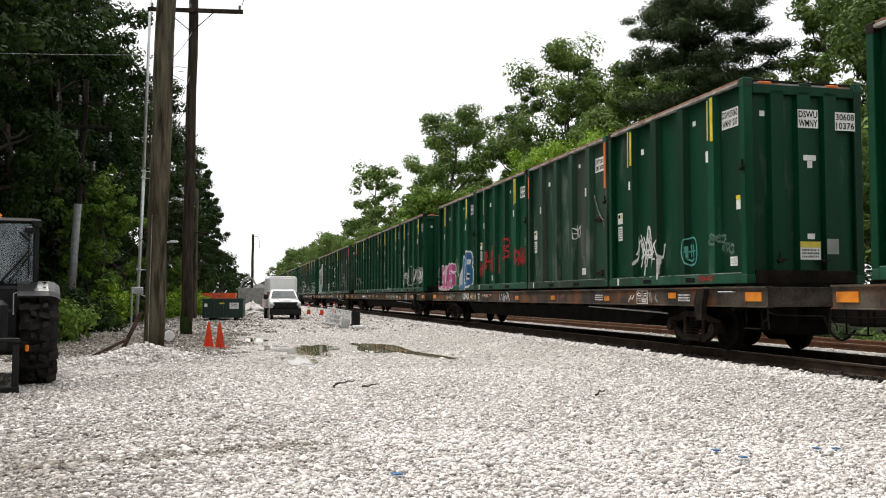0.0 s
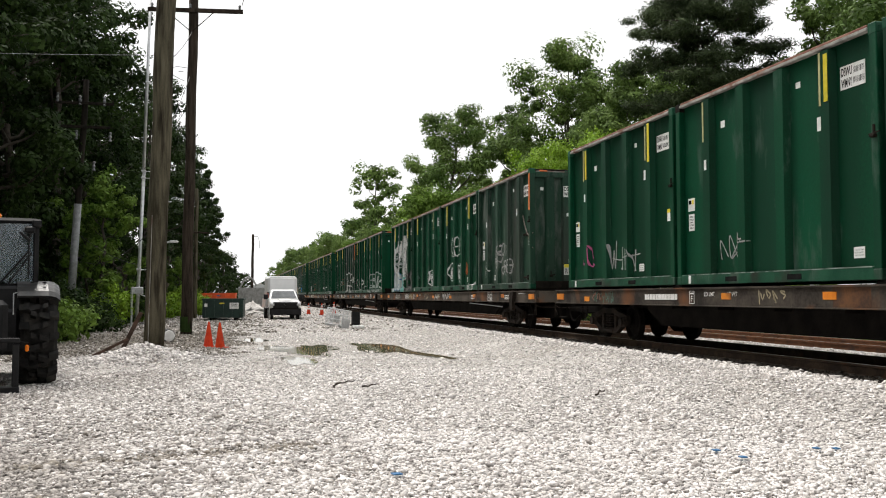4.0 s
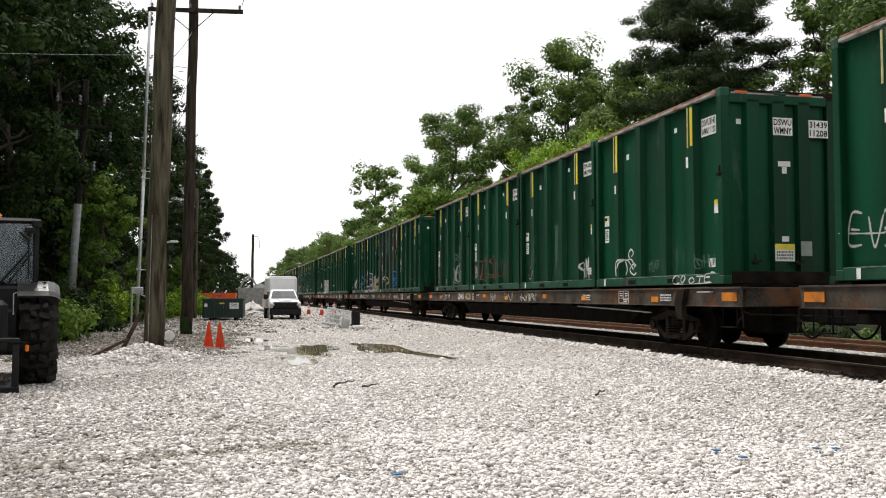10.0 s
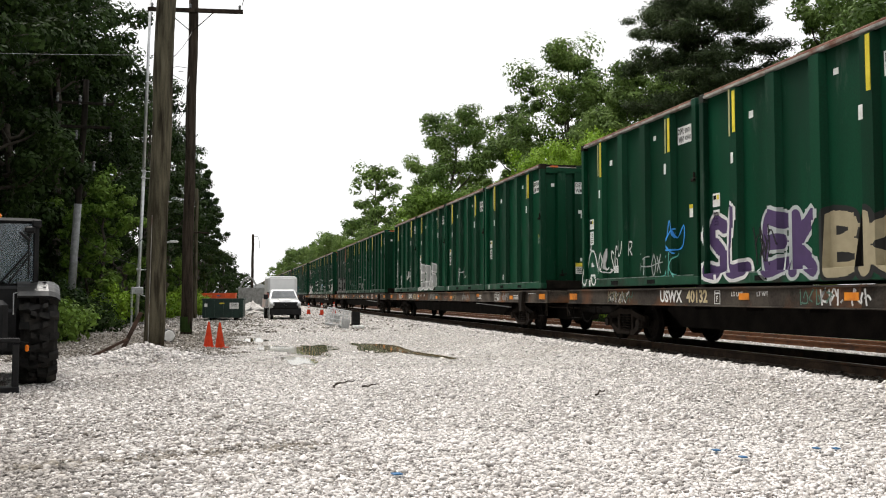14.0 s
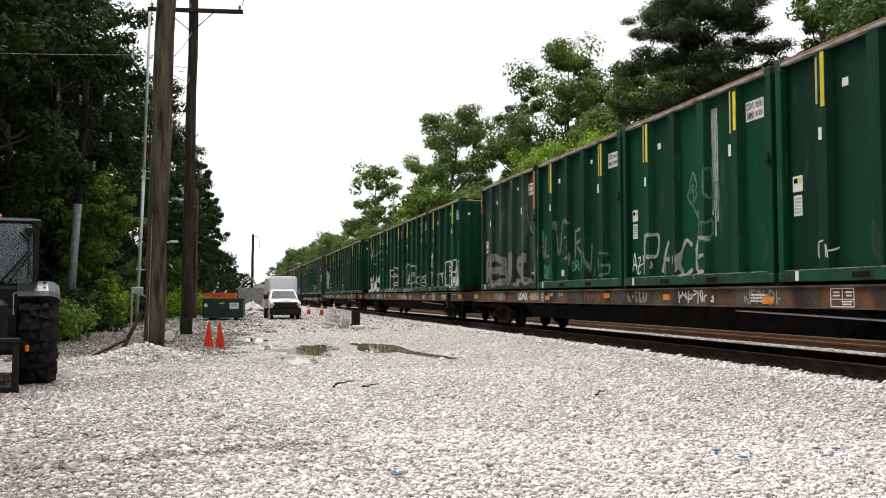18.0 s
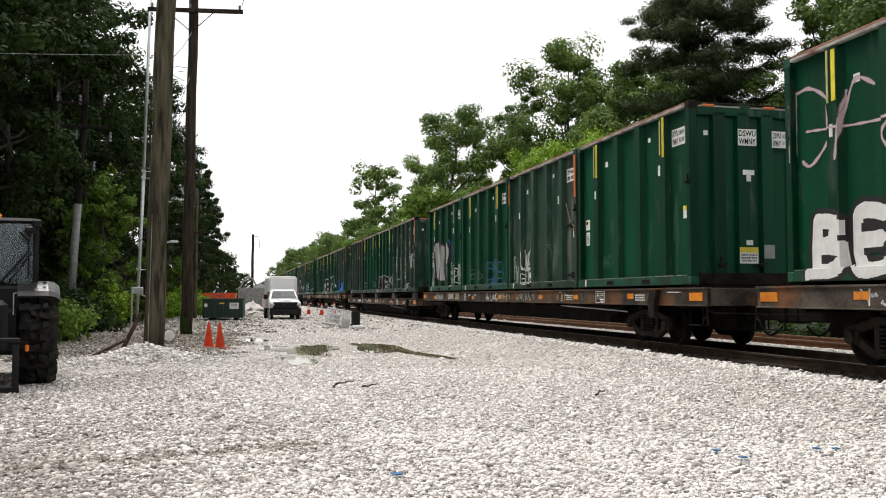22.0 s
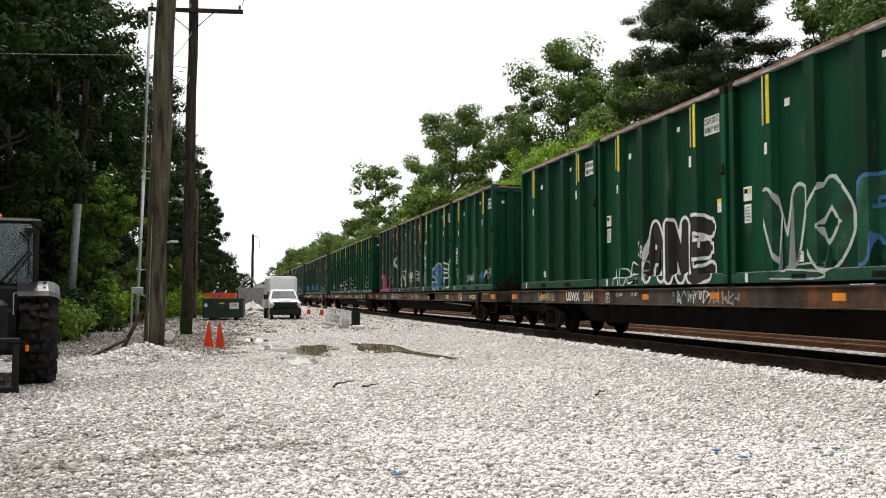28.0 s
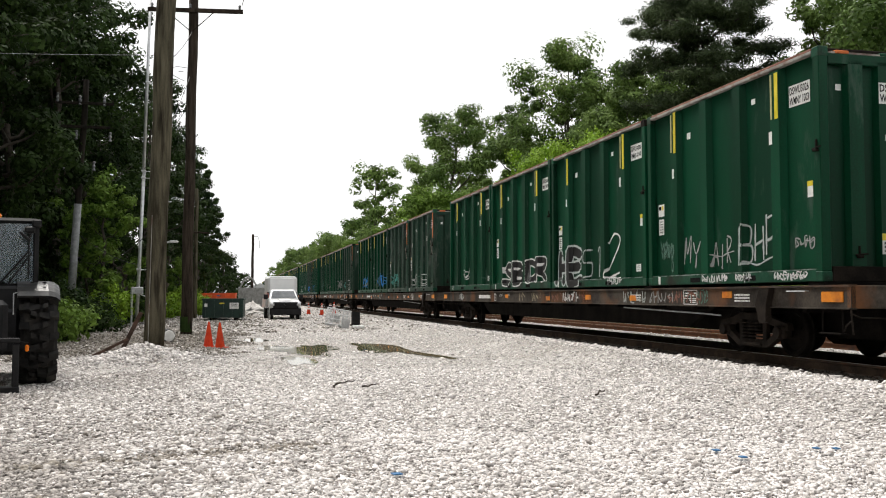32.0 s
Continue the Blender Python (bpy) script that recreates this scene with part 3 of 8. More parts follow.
def build_box(kind, number="", end_number="", lead=False, rear=False, seed=0):
    """One container at its own origin: its leading end is at y = 0 and its near side at negative x."""
    r = random.Random(seed)
    L, W, H = BOX_L, BOX_W, BOX_H
    faded = kind == "B"
    paint = GREY_GREEN if faded else GREEN
    lab = "tall faded grey-green steel waste container with spray-paint marks" if faded else "tall dark green steel waste container with yellow tape strips"
    b = thing("waste_container", lab, "container", group="containers on the train")
    part("shell", bmesh_of("shell", paint), paint, b)
    turn = pose(0, L, 0, 0, 0, 180)
    for m in (Matrix.Identity(4), turn):
        part("bottom_rail", bmesh_of("bottom_rail", GREEN_RAIL if not faded else GREY_GREEN), paint, b, "", m)
        part("top_rail", bmesh_of("top_rail", TOP_GREY), TOP_GREY, b, "weathered pale grey rail", m)
        part("lid_edge", bmesh_of("lid_edge", RUST_RED), RUST_RED, b, "rusty red lid edge", m)
        part("cross_beam", bmesh_of("cross_beam", TRUCK_STEEL), TRUCK_STEEL, b, "grimy dark end beam", m)
        part("header", bmesh_of("header", paint), paint, b, "", m)
        for mm in (m, m @ Matrix.Diagonal((-1, 1, 1, 1))):
            part("corner_post", bmesh_of("corner_post", paint), paint, b, "", mm)
            part("corner_casting", bmesh_of("corner_casting", GREEN_RAIL), paint, b, "", mm)
            part("corner_casting", bmesh_of("corner_casting", GREEN_RAIL if r.random() < 0.6 else TRUCK_STEEL), paint, b, "", mm @ pose(0, 0, H - 0.16))
    part("lid", bmesh_of("lid", TRUCK_STEEL), TRUCK_STEEL, b, "dark ribbed lid")
    for y in RIB_Y:
        part("rib", bmesh_of("rib", paint), paint, b, "", pose(PANEL_X, y, 0))
    for x in (-0.55, 0.0, 0.55) if lead else ():
        part("end_rib", bmesh_of("end_rib", paint), paint, b, "", pose(x, 0.0, 0))
    # fork pockets: solid black blocks painted as the shade inside each opening
    for y in (L * 0.34, L * 0.66):
        part("fork_pocket", bmesh_of("pocket", BLACK_INK), BLACK_INK, b, "fork pocket, its shaded inside drawn as a black block", pose(0, y, 0))
    # tape, stickers and plates on the near side
    if not faded:
        for y in (RIB_Y[0], RIB_Y[3]):
            for dy, wd in ((-0.115, 0.55), (0.06, 1.15)):
                if r.random() < 0.94:
                    tp = YELLOW if dy > 0 else PALE_YELLOW
                    t = part("tape", bmesh_of("tape", tp), tp, b, "yellow reflective tape", pose(paint_x(y), y + (-0.060 if dy > 0 else 0.085), H - 0.55))
                    t.scale = (1, wd * 0.9, r.uniform(0.85, 1.05))
    else:
        part("orange_strip", bmesh_of("tape", ORANGE_STRIP), ORANGE_STRIP, b, "faded orange strip", pose(paint_x(0.1), 0.085, H - 0.72)).scale = (1, 1.3, 1.35)
        if rear or r.random() < 0.5:
            part("orange_strip", bmesh_of("tape", ORANGE_STRIP), ORANGE_STRIP, b, "faded orange strip", pose(paint_x(L - 0.1), L - 0.09, H - 0.6)).scale = (1, 0.8, 0.8)
        c = part("latch_bar", bmesh_of("latch_bar", TRUCK_STEEL), TRUCK_STEEL, b, "rusty latch bar", pose(paint_x(0.3), 0.62, 1.72))
        part("chain", bmesh_of("chain", CHAIN), CHAIN, c, "slack rusty chain", pose(-0.03, -0.35, 0.0))
        part("latch_bar", bmesh_of("latch_bar", TRUCK_STEEL), TRUCK_STEEL, b, "rusty latch bar", pose(paint_x(0.3), 0.55, 0.36))
    plate(b, side_at(0.66, H - 0.62), 0.56, 0.36, number)
    part("scraped_edge", bmesh_of("scraped_edge", PALE_SCRAPE), PALE_SCRAPE, b, "paint scraped pale along the ledge")
    for y, z, w, h in () if seed > 60 + 50 * 14 else ((RIB_Y[0] + 0.12, H - 1.25, 0.09, 0.22), (2.0, H - 0.47, 0.12, 0.10), (RIB_Y[3] - 0.45, H - 0.68, 0.14, 0.13), (RIB_Y[3] + 0.02, H - 1.4, 0.08, 0.2)):
        part("sticker", decal_mesh(w, h, WHITE_DECAL), WHITE_DECAL, b, "small white sticker", side_at(y, z))
    if lead or r.random() < 0.45:
        st = part("sticker", decal_mesh(0.14, 0.26, WHITE_DECAL), WHITE_DECAL, b, "yellow and white notice", side_at(0.42, 1.5))
        part("stripe", decal_mesh(0.14, 0.08, YELLOW), YELLOW, st, "yellow band", pose(0, 0.09, 0.004))
    if lead or r.random() < 0.6:
        st = part("sticker", decal_mesh(0.26, 0.26, WHITE_DECAL), WHITE_DECAL, b, "white sign with a yellow and black mark", side_at(L - 0.42, 1.62))
        part("mark", decal_mesh(0.10, 0.08, BLACK_INK), BLACK_INK, st, "black mark", pose(-0.05, 0.05, 0.004))
        part("mark", decal_mesh(0.07, 0.09, YELLOW), YELLOW, st, "yellow mark", pose(0.06, 0.05, 0.004))
        st = part("sticker", decal_mesh(0.22, 0.34, WHITE_DECAL), WHITE_DECAL, b, "white notice", side_at(L - 0.42, 1.26))
        fine_print(bars_mesh(0.16, 0.28, 5, BLACK_INK), BLACK_INK, st, "", pose(0, 0, 0.002))
    if r.random() < 0.7:
        st = part("sticker", decal_mesh(0.24, 0.17, WHITE_DECAL), WHITE_DECAL, b, "white notice with fine print", side_at(r.choice((0.6, 1.75, L - 1.9)), 0.42))
        fine_print(bars_mesh(0.2, 0.12, 3, GREY_DECAL), GREY_DECAL, st, "", pose(0, 0, 0.002))
    st = part("sticker", decal_mesh(0.09, 0.16, WHITE_DECAL), WHITE_DECAL, b, "small white sticker", Matrix.Translation((-W / 2 - 0.006, L - 0.52, 0.1)) @ FACE_SIDE)
    part("latch", bmesh_of("latch", TRUCK_STEEL), TRUCK_STEEL, b, "steel latch", pose(-W / 2 - 0.01, 0.08, 2.1))
    # the leading end wall
    if lead:
        for x, orange in ((-0.78, True), (0.05, False), (0.62, True)):
            part("hinge_block", bmesh_of("hinge_block", ORANGE_STRIP if orange else paint), paint, b, "orange lid stop" if orange else "", pose(x, 0.03, H - 0.10))
        part("lid_edge", Form().box(-W / 2 + 0.22, 0.01, H - 0.10, W / 2 - 0.22, 0.06, H - 0.07), TOP_GREY, b, "pale lid edge")
        plate(b, end_at(0.08, H - 0.70, 0.0), 0.42, 0.34, "DSWU/WMNY")
        plate(b, end_at(0.86, H - 0.72, 0.0), 0.42, 0.34, end_number)
        part("sticker", decal_mesh(0.10, 0.10, WHITE_DECAL), WHITE_DECAL, b, "small white sticker", end_at(-0.80, H - 0.62))
        part("sticker", decal_mesh(0.26, 0.10, WHITE_DECAL), WHITE_DECAL, b, "small white notice", end_at(0.1, H - 1.42, 0.0))
        part("sticker", decal_mesh(0.10, 0.13, WHITE_DECAL), WHITE_DECAL, b, "small white sticker", end_at(0.1, H - 1.54, 0.0))
        part("sticker", decal_mesh(0.15, 0.10, WHITE_DECAL), WHITE_DECAL, b, "small white sticker", end_at(0.1, 0.86, 0.0))
        st = part("sticker", decal_mesh(0.42, 0.33, WHITE_DECAL), WHITE_DECAL, b, "yellow and white warning notice", end_at(0.08, 0.60, 0.0))
        part("stripe", decal_mesh(0.42, 0.11, YELLOW), YELLOW, st, "yellow warning band", pose(0, 0.11, 0.004))
        fine_print(bars_mesh(0.36, 0.18, 3, BLACK_INK), BLACK_INK, st, "", pose(0, -0.05, 0.002))
        part("sticker", decal_mesh(0.24, 0.28, GREY_DECAL), GREY_DECAL, b, "grey patch", end_at(0.55, 0.68, 0.0))
        part("latch", bmesh_of("latch", TRUCK_STEEL), TRUCK_STEEL, b, "steel latch", pose(-0.55, 0.0, 0.42, 0, 0, 90))
        part("latch", bmesh_of("latch", TRUCK_STEEL), TRUCK_STEEL, b, "steel latch", pose(0.35, 0.0, 0.42, 0, 0, 90))
    return b


# ---- spray-paint marks: ribbons that follow the ribs ----
def ribbon(form, pts, width, lift):
    """A painted line along pts, each (y, z) on the side wall: dense in the middle and thin at its edges and ends."""
    n, m = len(pts), 3 + 2 * math.ceil(width / 0.04)
    if n < 2:
        return
    v = []
    for i in range(n):
        d = pts[min(i + 1, n - 1)] - pts[max(i - 1, 0)]
        if d.length < 1e-6:
            d = Vector((1, 0))
        d.normalize()
        w = 1.75 * width * (1 + 0.22 * math.sin(i * 0.7 + pts[0].x * 9))
        for k in range(m):
            s = k / (m - 1) - 0.5
            y, z = pts[i].x - d.y * w * s, pts[i].y + d.x * w * s
            y = min(max(y, 0.02), BOX_L - 0.02)
            v.append(((-BOX_W / 2 - lift) if z < 0.21 else paint_x(y, lift + 0.003), y, max(z, 0.01)))
            form.cover[len(form.v) + len(v) - 1] = (1 - abs(2 * s)) * (0.6 if i in (0, n - 1) else 1.0)
    form.add(v, [(m * i + k, m * i + k + 1, m * i + m + k + 1, m * i + m + k) for i in range(n - 1) for k in range(m - 1)])


KINKS = sorted({0.02, 0.13, BOX_L - 0.13, BOX_L - 0.02} | {round(r_ + d_, 3) for r_ in RIB_Y for d_ in (-RIB_FOOT, -RIB_FLAT, RIB_FLAT, RIB_FOOT)} | {round(0.045 * k, 3) for k in range(1, 133)})


def swell(form, lines, width, lift):
    """A swollen letter: all that lies within half the width of its strokes, cut into columns that follow the ribs."""
    pts = np.array([(p.x, p.y) for line in lines for p in line])
    rad = width / 2
    ys = [y for y in KINKS if pts[:, 0].min() - rad < y < pts[:, 0].max() + rad]
    zs = np.arange(max(0.012, pts[:, 1].min() - rad - 0.02), pts[:, 1].max() + rad + 0.02, 0.012)
    cols = []
    for y in ys:
        d2 = (pts[:, 0] - y) ** 2
        near = d2 < rad * rad
        if not near.any():
            cols.append([])
            continue
        half = np.sqrt(rad * rad - d2[near])
        inside = (np.abs(zs[:, None] - pts[near, 1][None]) < half[None]).any(1)
        edge = np.flatnonzero(np.diff(np.concatenate([[0], inside.astype(int), [0]])))
        cols.append([(float(zs[a]), float(zs[b - 1])) for a, b in zip(edge[::2], edge[1::2])])
    for y0, c0, y1, c1 in zip(ys, cols, ys[1:], cols[1:]):
        if len(c0) != len(c1):
            c0 = c1 = c0 if len(c0) > len(c1) else c1
        for (a0, b0), (a1, b1) in zip(c0, c1):
            cut = [(a0, a1), (b0, b1)] if min(a0, a1) > 0.2 or max(b0, b1) < 0.22 else [(a0, a1), (0.205, 0.205), (0.215, 0.215), (b0, b1)]
            v = []
            for q0, q1 in cut:
                for y, z in ((y0, q0), (y1, q1)):
                    v.append(((-BOX_W / 2 - lift) if z < 0.21 else paint_x(y, lift), y, z))
            form.add(v, [(2 * i, 2 * i + 1, 2 * i + 3, 2 * i + 2) for i in range(len(cut) - 1)])


GLYPHS = {
    "A": [[(0, 0), (0.35, 1), (0.72, 0)], [(0.12, 0.38), (0.62, 0.4)]], "B": [[(0.1, 0), (0.12, 1)], [(0.12, 1), (0.62, 0.9), (0.55, 0.6), (0.12, 0.5)], [(0.12, 0.5), (0.78, 0.4), (0.68, 0.05), (0.1, 0)]],
    "C": [[(0.72, 0.85), (0.3, 1), (0.05, 0.5), (0.3, 0), (0.76, 0.15)]], "D": [[(0, 0), (0, 1)], [(0, 1), (0.35, 1.0), (0.72, 0.82), (0.84, 0.5), (0.7, 0.18), (0.36, 0.0), (0.12, 0.0)]],
    "E": [[(0.7, 0.95), (0.1, 1), (0.1, 0), (0.75, 0.03)], [(0.1, 0.5), (0.6, 0.52)]], "F": [[(0.72, 0.95), (0.1, 1), (0.12, 0)], [(0.1, 0.52), (0.6, 0.55)]],
    "G": [[(0.72, 0.85), (0.3, 1), (0.05, 0.5), (0.3, 0), (0.74, 0.1), (0.74, 0.45), (0.45, 0.45)]], "H": [[(0.1, 0), (0.1, 1)], [(0.72, 0), (0.7, 1)], [(0.1, 0.5), (0.7, 0.52)]],
    "I": [[(0.4, 0), (0.4, 1)], [(0.2, 0.02), (0.6, 0.0)]], "K": [[(0.1, 0), (0.1, 1)], [(0.7, 1), (0.15, 0.45), (0.75, 0)]], "L": [[(0.12, 1), (0.1, 0.04), (0.75, 0.0)]],
    "M": [[(0, 0), (0.1, 1), (0.4, 0.4), (0.7, 1), (0.8, 0)]], "N": [[(0.1, 0), (0.12, 1)], [(0.12, 1), (0.65, 0)], [(0.65, 0), (0.68, 1)]], "O": [[(0.4, 1), (0.06, 0.5), (0.4, 0), (0.76, 0.5), (0.4, 1)]],
    "P": [[(0.1, 0), (0.12, 1)], [(0.12, 1), (0.7, 0.95), (0.65, 0.55), (0.12, 0.45)]], "R": [[(0.1, 0), (0.12, 1)], [(0.12, 1), (0.68, 0.95), (0.6, 0.6), (0.14, 0.48)], [(0.25, 0.48), (0.75, 0)]],
    "S": [[(0.7, 0.9), (0.3, 1), (0.15, 0.7), (0.6, 0.4), (0.55, 0.05), (0.05, 0.08)]], "T": [[(0.4, 0), (0.42, 1)], [(0.02, 0.95), (0.8, 1.02)]], "U": [[(0.08, 1), (0.1, 0.3), (0.38, 0.0), (0.68, 0.3), (0.7, 1)]],
    "V": [[(0.02, 1), (0.36, 0), (0.75, 1)]], "W": [[(0, 1), (0.18, 0), (0.4, 0.65), (0.6, 0), (0.82, 1)]], "X": [[(0.05, 1), (0.75, 0)], [(0.72, 1), (0.05, 0)]], "Y": [[(0.05, 1), (0.38, 0.5), (0.72, 1)], [(0.38, 0.5), (0.36, 0)]],
    "Z": [[(0.05, 0.95), (0.72, 1), (0.08, 0.02), (0.78, 0.06)]], "0": [[(0.4, 1), (0.05, 0.5), (0.4, 0), (0.75, 0.5), (0.4, 1)]], "1": [[(0.2, 0.8), (0.42, 1), (0.42, 0)]], "2": [[(0.1, 0.8), (0.4, 1), (0.7, 0.75), (0.1, 0.0), (0.76, 0.04)]],
    "5": [[(0.7, 1), (0.15, 0.95), (0.12, 0.55), (0.6, 0.55), (0.66, 0.1), (0.05, 0.05)]], "7": [[(0, 0.9), (0.75, 1.0), (0.35, 0)], [(0.2, 0.45), (0.65, 0.5)]], "8": [[(0.4, 0.52), (0.1, 0.75), (0.4, 1), (0.7, 0.75), (0.4, 0.52), (0.05, 0.25), (0.4, 0), (0.75, 0.25), (0.4, 0.52)]],
    "9": [[(0.7, 0.75), (0.4, 0.95), (0.1, 0.7), (0.4, 0.5), (0.7, 0.72), (0.6, 0)]], "!": [[(0.4, 1), (0.38, 0.3)], [(0.38, 0.1), (0.38, 0.02)]],
    "r": [[(0.1, 0), (0.15, 0.9)], [(0.14, 0.55), (0.4, 0.92), (0.7, 0.8)]], "o": [[(0.4, 0.7), (0.1, 0.4), (0.35, 0.02), (0.7, 0.3), (0.5, 0.68), (0.4, 0.7)]], "i": [[(0.3, 0), (0.3, 0.6)], [(0.3, 0.8), (0.33, 0.86)]],
}
# sketches drawn as strokes in a unit square
SKETCHES = {
    "bike": [[(0.02, 0.0), (0.0, 0.45), (0.12, 0.62), (0.42, 0.60)], [(0.05, 0.30), (0.22, 0.62), (0.38, 0.30), (0.30, 0.02)], [(0.72, 0.02), (0.52, 0.22), (0.72, 0.45), (0.92, 0.22), (0.72, 0.02)], [(0.42, 0.60), (0.70, 0.24)], [(0.40, 0.62), (0.62, 0.60), (0.78, 0.30)],
             [(0.50, 0.62), (0.46, 0.85), (0.58, 1.0), (0.70, 0.86), (0.60, 0.72)]],
    "face": [[(0.0, 0.85), (0.12, 0.55), (0.20, 0.2), (0.50, 0.0), (0.82, 0.25), (0.95, 0.6), (0.85, 1.0), (0.6, 0.82), (0.3, 0.8), (0.0, 0.85)], [(0.30, 0.55), (0.42, 0.66), (0.50, 0.52), (0.32, 0.55)], [(0.62, 0.58), (0.74, 0.68), (0.82, 0.55), (0.62, 0.58)], [(0.28, 0.28), (0.45, 0.18), (0.62, 0.25), (0.78, 0.40)],
             [(0.40, 0.38), (0.50, 0.24), (0.60, 0.40), (0.68, 0.26)], [(0.85, 1.0), (1.02, 0.85), (0.95, 0.6)]],
    "flower": [[(0.36, 0.62), (0.12, 0.72), (0.0, 0.55), (0.16, 0.40), (0.36, 0.52), (0.40, 0.30), (0.16, 0.22)], [(0.30, 0.66), (0.26, 0.86), (0.36, 1.0), (0.44, 0.84), (0.42, 0.62)], [(0.44, 0.64), (0.60, 0.72), (0.55, 0.92), (0.70, 0.78), (0.66, 0.60)], [(0.52, 0.50), (0.60, 0.32), (0.50, 0.20)],
               [(0.82, 0.70), (0.96, 0.52), (0.86, 0.38), (1.0, 0.20), (0.84, 0.0), (0.66, 0.06), (0.58, 0.24)]],
    "mask": [[(0.10, 0.90), (0.0, 0.45), (0.28, 0.05), (0.55, 0.0), (0.85, 0.12), (0.95, 0.5), (0.80, 0.95), (0.45, 1.0), (0.10, 0.90)], [(0.28, 0.70), (0.30, 0.25)], [(0.45, 0.78), (0.46, 0.30)], [(0.62, 0.76), (0.64, 0.30)], [(0.20, 0.48), (0.80, 0.52)], [(0.30, 0.22), (0.50, 0.14), (0.72, 0.24)]],
    "crown": [[(0.05, 0.0), (0.0, 0.7), (0.25, 0.35), (0.45, 1.0), (0.62, 0.4), (1.0, 0.8), (0.88, 0.05), (0.05, 0.0)]],
}


def spray(box, style, y, z, w, h, colours, seed):
    """A spray-paint mark on the near side: y is its rear edge measured back from the leading end, w runs forward.
    Styles: a word in thin strokes, bubble:WORD or fat:WORD in swollen letters, a sketch, or tag, wild, cloud and drip scrawls."""
    r = random.Random(seed)
    c1 = SPRAY[colours[0]]
    c2 = SPRAY[colours[1]] if len(colours) > 1 else None

    def put(form, name, c, lab):
        if not form.v:
            return
        me = part(name, form, SOFT[colours[0]] if form.cover else c, box, lab).data
        if form.cover:
            at = me.attributes.new("cover", "FLOAT", "POINT")
            at.data.foreach_set("value", [form.cover.get(i, 1.0) for i in range(len(form.v))])
        else:
            bm = bmesh.new()
            bm.from_mesh(me)
            bmesh.ops.remove_doubles(bm, verts=bm.verts, dist=0.0004)
            bm.to_mesh(me)
            bm.free()

    def P(a, b):
        return (y + 0.08 - a * w, z + b * h)

    line, area = Form(), Form()
    pen = 0.039 * min(1.5, max(0.72, 0.55 + 0.6 * h))
    if style == "tag":
        n = max(2, int(w / (0.55 * h)))
        for k in range(n):
            x0, x1 = k / n, (k + 1.15) / n
            pts = [P(r.uniform(x0, x1), r.uniform(0, 1)) for _ in range(r.randint(4, 6))]
            pts[1] = P(x0, r.uniform(0.6, 1))
            pts[2] = P(x0 + 0.1 / n, r.uniform(0, 0.3))
            ribbon(line, spline(pts), 0.8 * pen, 0.006)
            if r.random() < 0.5:
                ribbon(line, spline([P(x0, r.uniform(0.3, 0.7)), P(x1, r.uniform(0.3, 0.8))]), 0.7 * pen, 0.0064)
    elif style == "wild":
        n = max(3, int(w / (0.17 * h)))
        for k in range(n):
            x0 = k / n
            a = r.uniform(-0.5, 0.5) / n
            ribbon(line, spline([P(x0 + a, r.uniform(0.6, 1)), P(x0 + r.uniform(0, 0.8) / n, r.uniform(0.4, 0.6)), P(x0 - a, r.uniform(0, 0.3))]), 0.85 * pen, 0.006)
            ribbon(line, spline([P(x0, r.uniform(0.1, 0.9)), P(x0 + 0.8 / n, r.uniform(0.1, 1)), P(x0 + 1.8 / n, r.uniform(0.1, 0.8))]), 0.75 * pen, 0.0065)
            if k % 2:
                ribbon(line, spline([P(x0, r.uniform(0.5, 1)), P(x0 + 1.0 / n, r.uniform(0.3, 0.6)), P(x0 + 0.2 / n, r.uniform(0, 0.4)), P(x0 + 1.4 / n, r.uniform(0, 0.5))]), 0.8 * pen, 0.007)
    elif style.split(":")[0] in ("bubble", "fat"):
        # swollen strokes: a rim, and over it a fill or the bare container paint
        kind, word = style.split(":")
        n = len(word)
        rim = Form()
        body = min(0.30 * h, 0.44 * w / n) if c2 else min(0.27 * h, 0.38 * w / n)
        edge = (0.046 if kind == "bubble" else 0.054) * min(1.3, max(0.75, h)) * (1.7 if colours[0] == "black" else 1.0)
        for k, ch in enumerate(word):
            tilt, drop, swollen = r.uniform(-0.10, 0.10), r.uniform(-0.05, 0.05), r.uniform(0.92, 1.06)
            strokes = [spline([P((k + 0.10 + a * 1.0 + tilt * (b - 0.5)) / n, 0.15 + drop + 0.72 * b * swollen) for a, b in st], 0.02) for st in GLYPHS[ch]]
            swell(rim, strokes, body + edge, 0.006 + 0.002 * k)
            swell(area, strokes, max(body - edge, 0.05), 0.007 + 0.002 * k)
        put(rim, "paint_outline", c1, colours[0] + " sprayed outline")
        put(area, "paint_fill", c2 or box.children[0].data.materials[0], colours[-1] + " sprayed fill" if c2 else "bare container paint inside the outline")
        return
    elif style in SKETCHES:
        for st in SKETCHES[style]:
            ribbon(line, spline([P(a, b) for a, b in st]), 0.9 * pen, 0.006)
    elif style == "cloud":
        for k in range(int(6 * max(1, w))):
            cx, cy = r.uniform(0.05, 0.95), r.uniform(0.1, 0.9)
            pts = [P(cx + 0.10 * math.cos(a) * r.uniform(0.5, 1.2), cy + 0.22 * math.sin(a) * r.uniform(0.4, 1.1)) for a in [i * math.pi / 4 for i in range(8)]]
            ribbon(line, spline(pts, 0.05, True), 0.06, 0.006)
    elif style == "drip":
        for k in range(5):
            a = k / 4
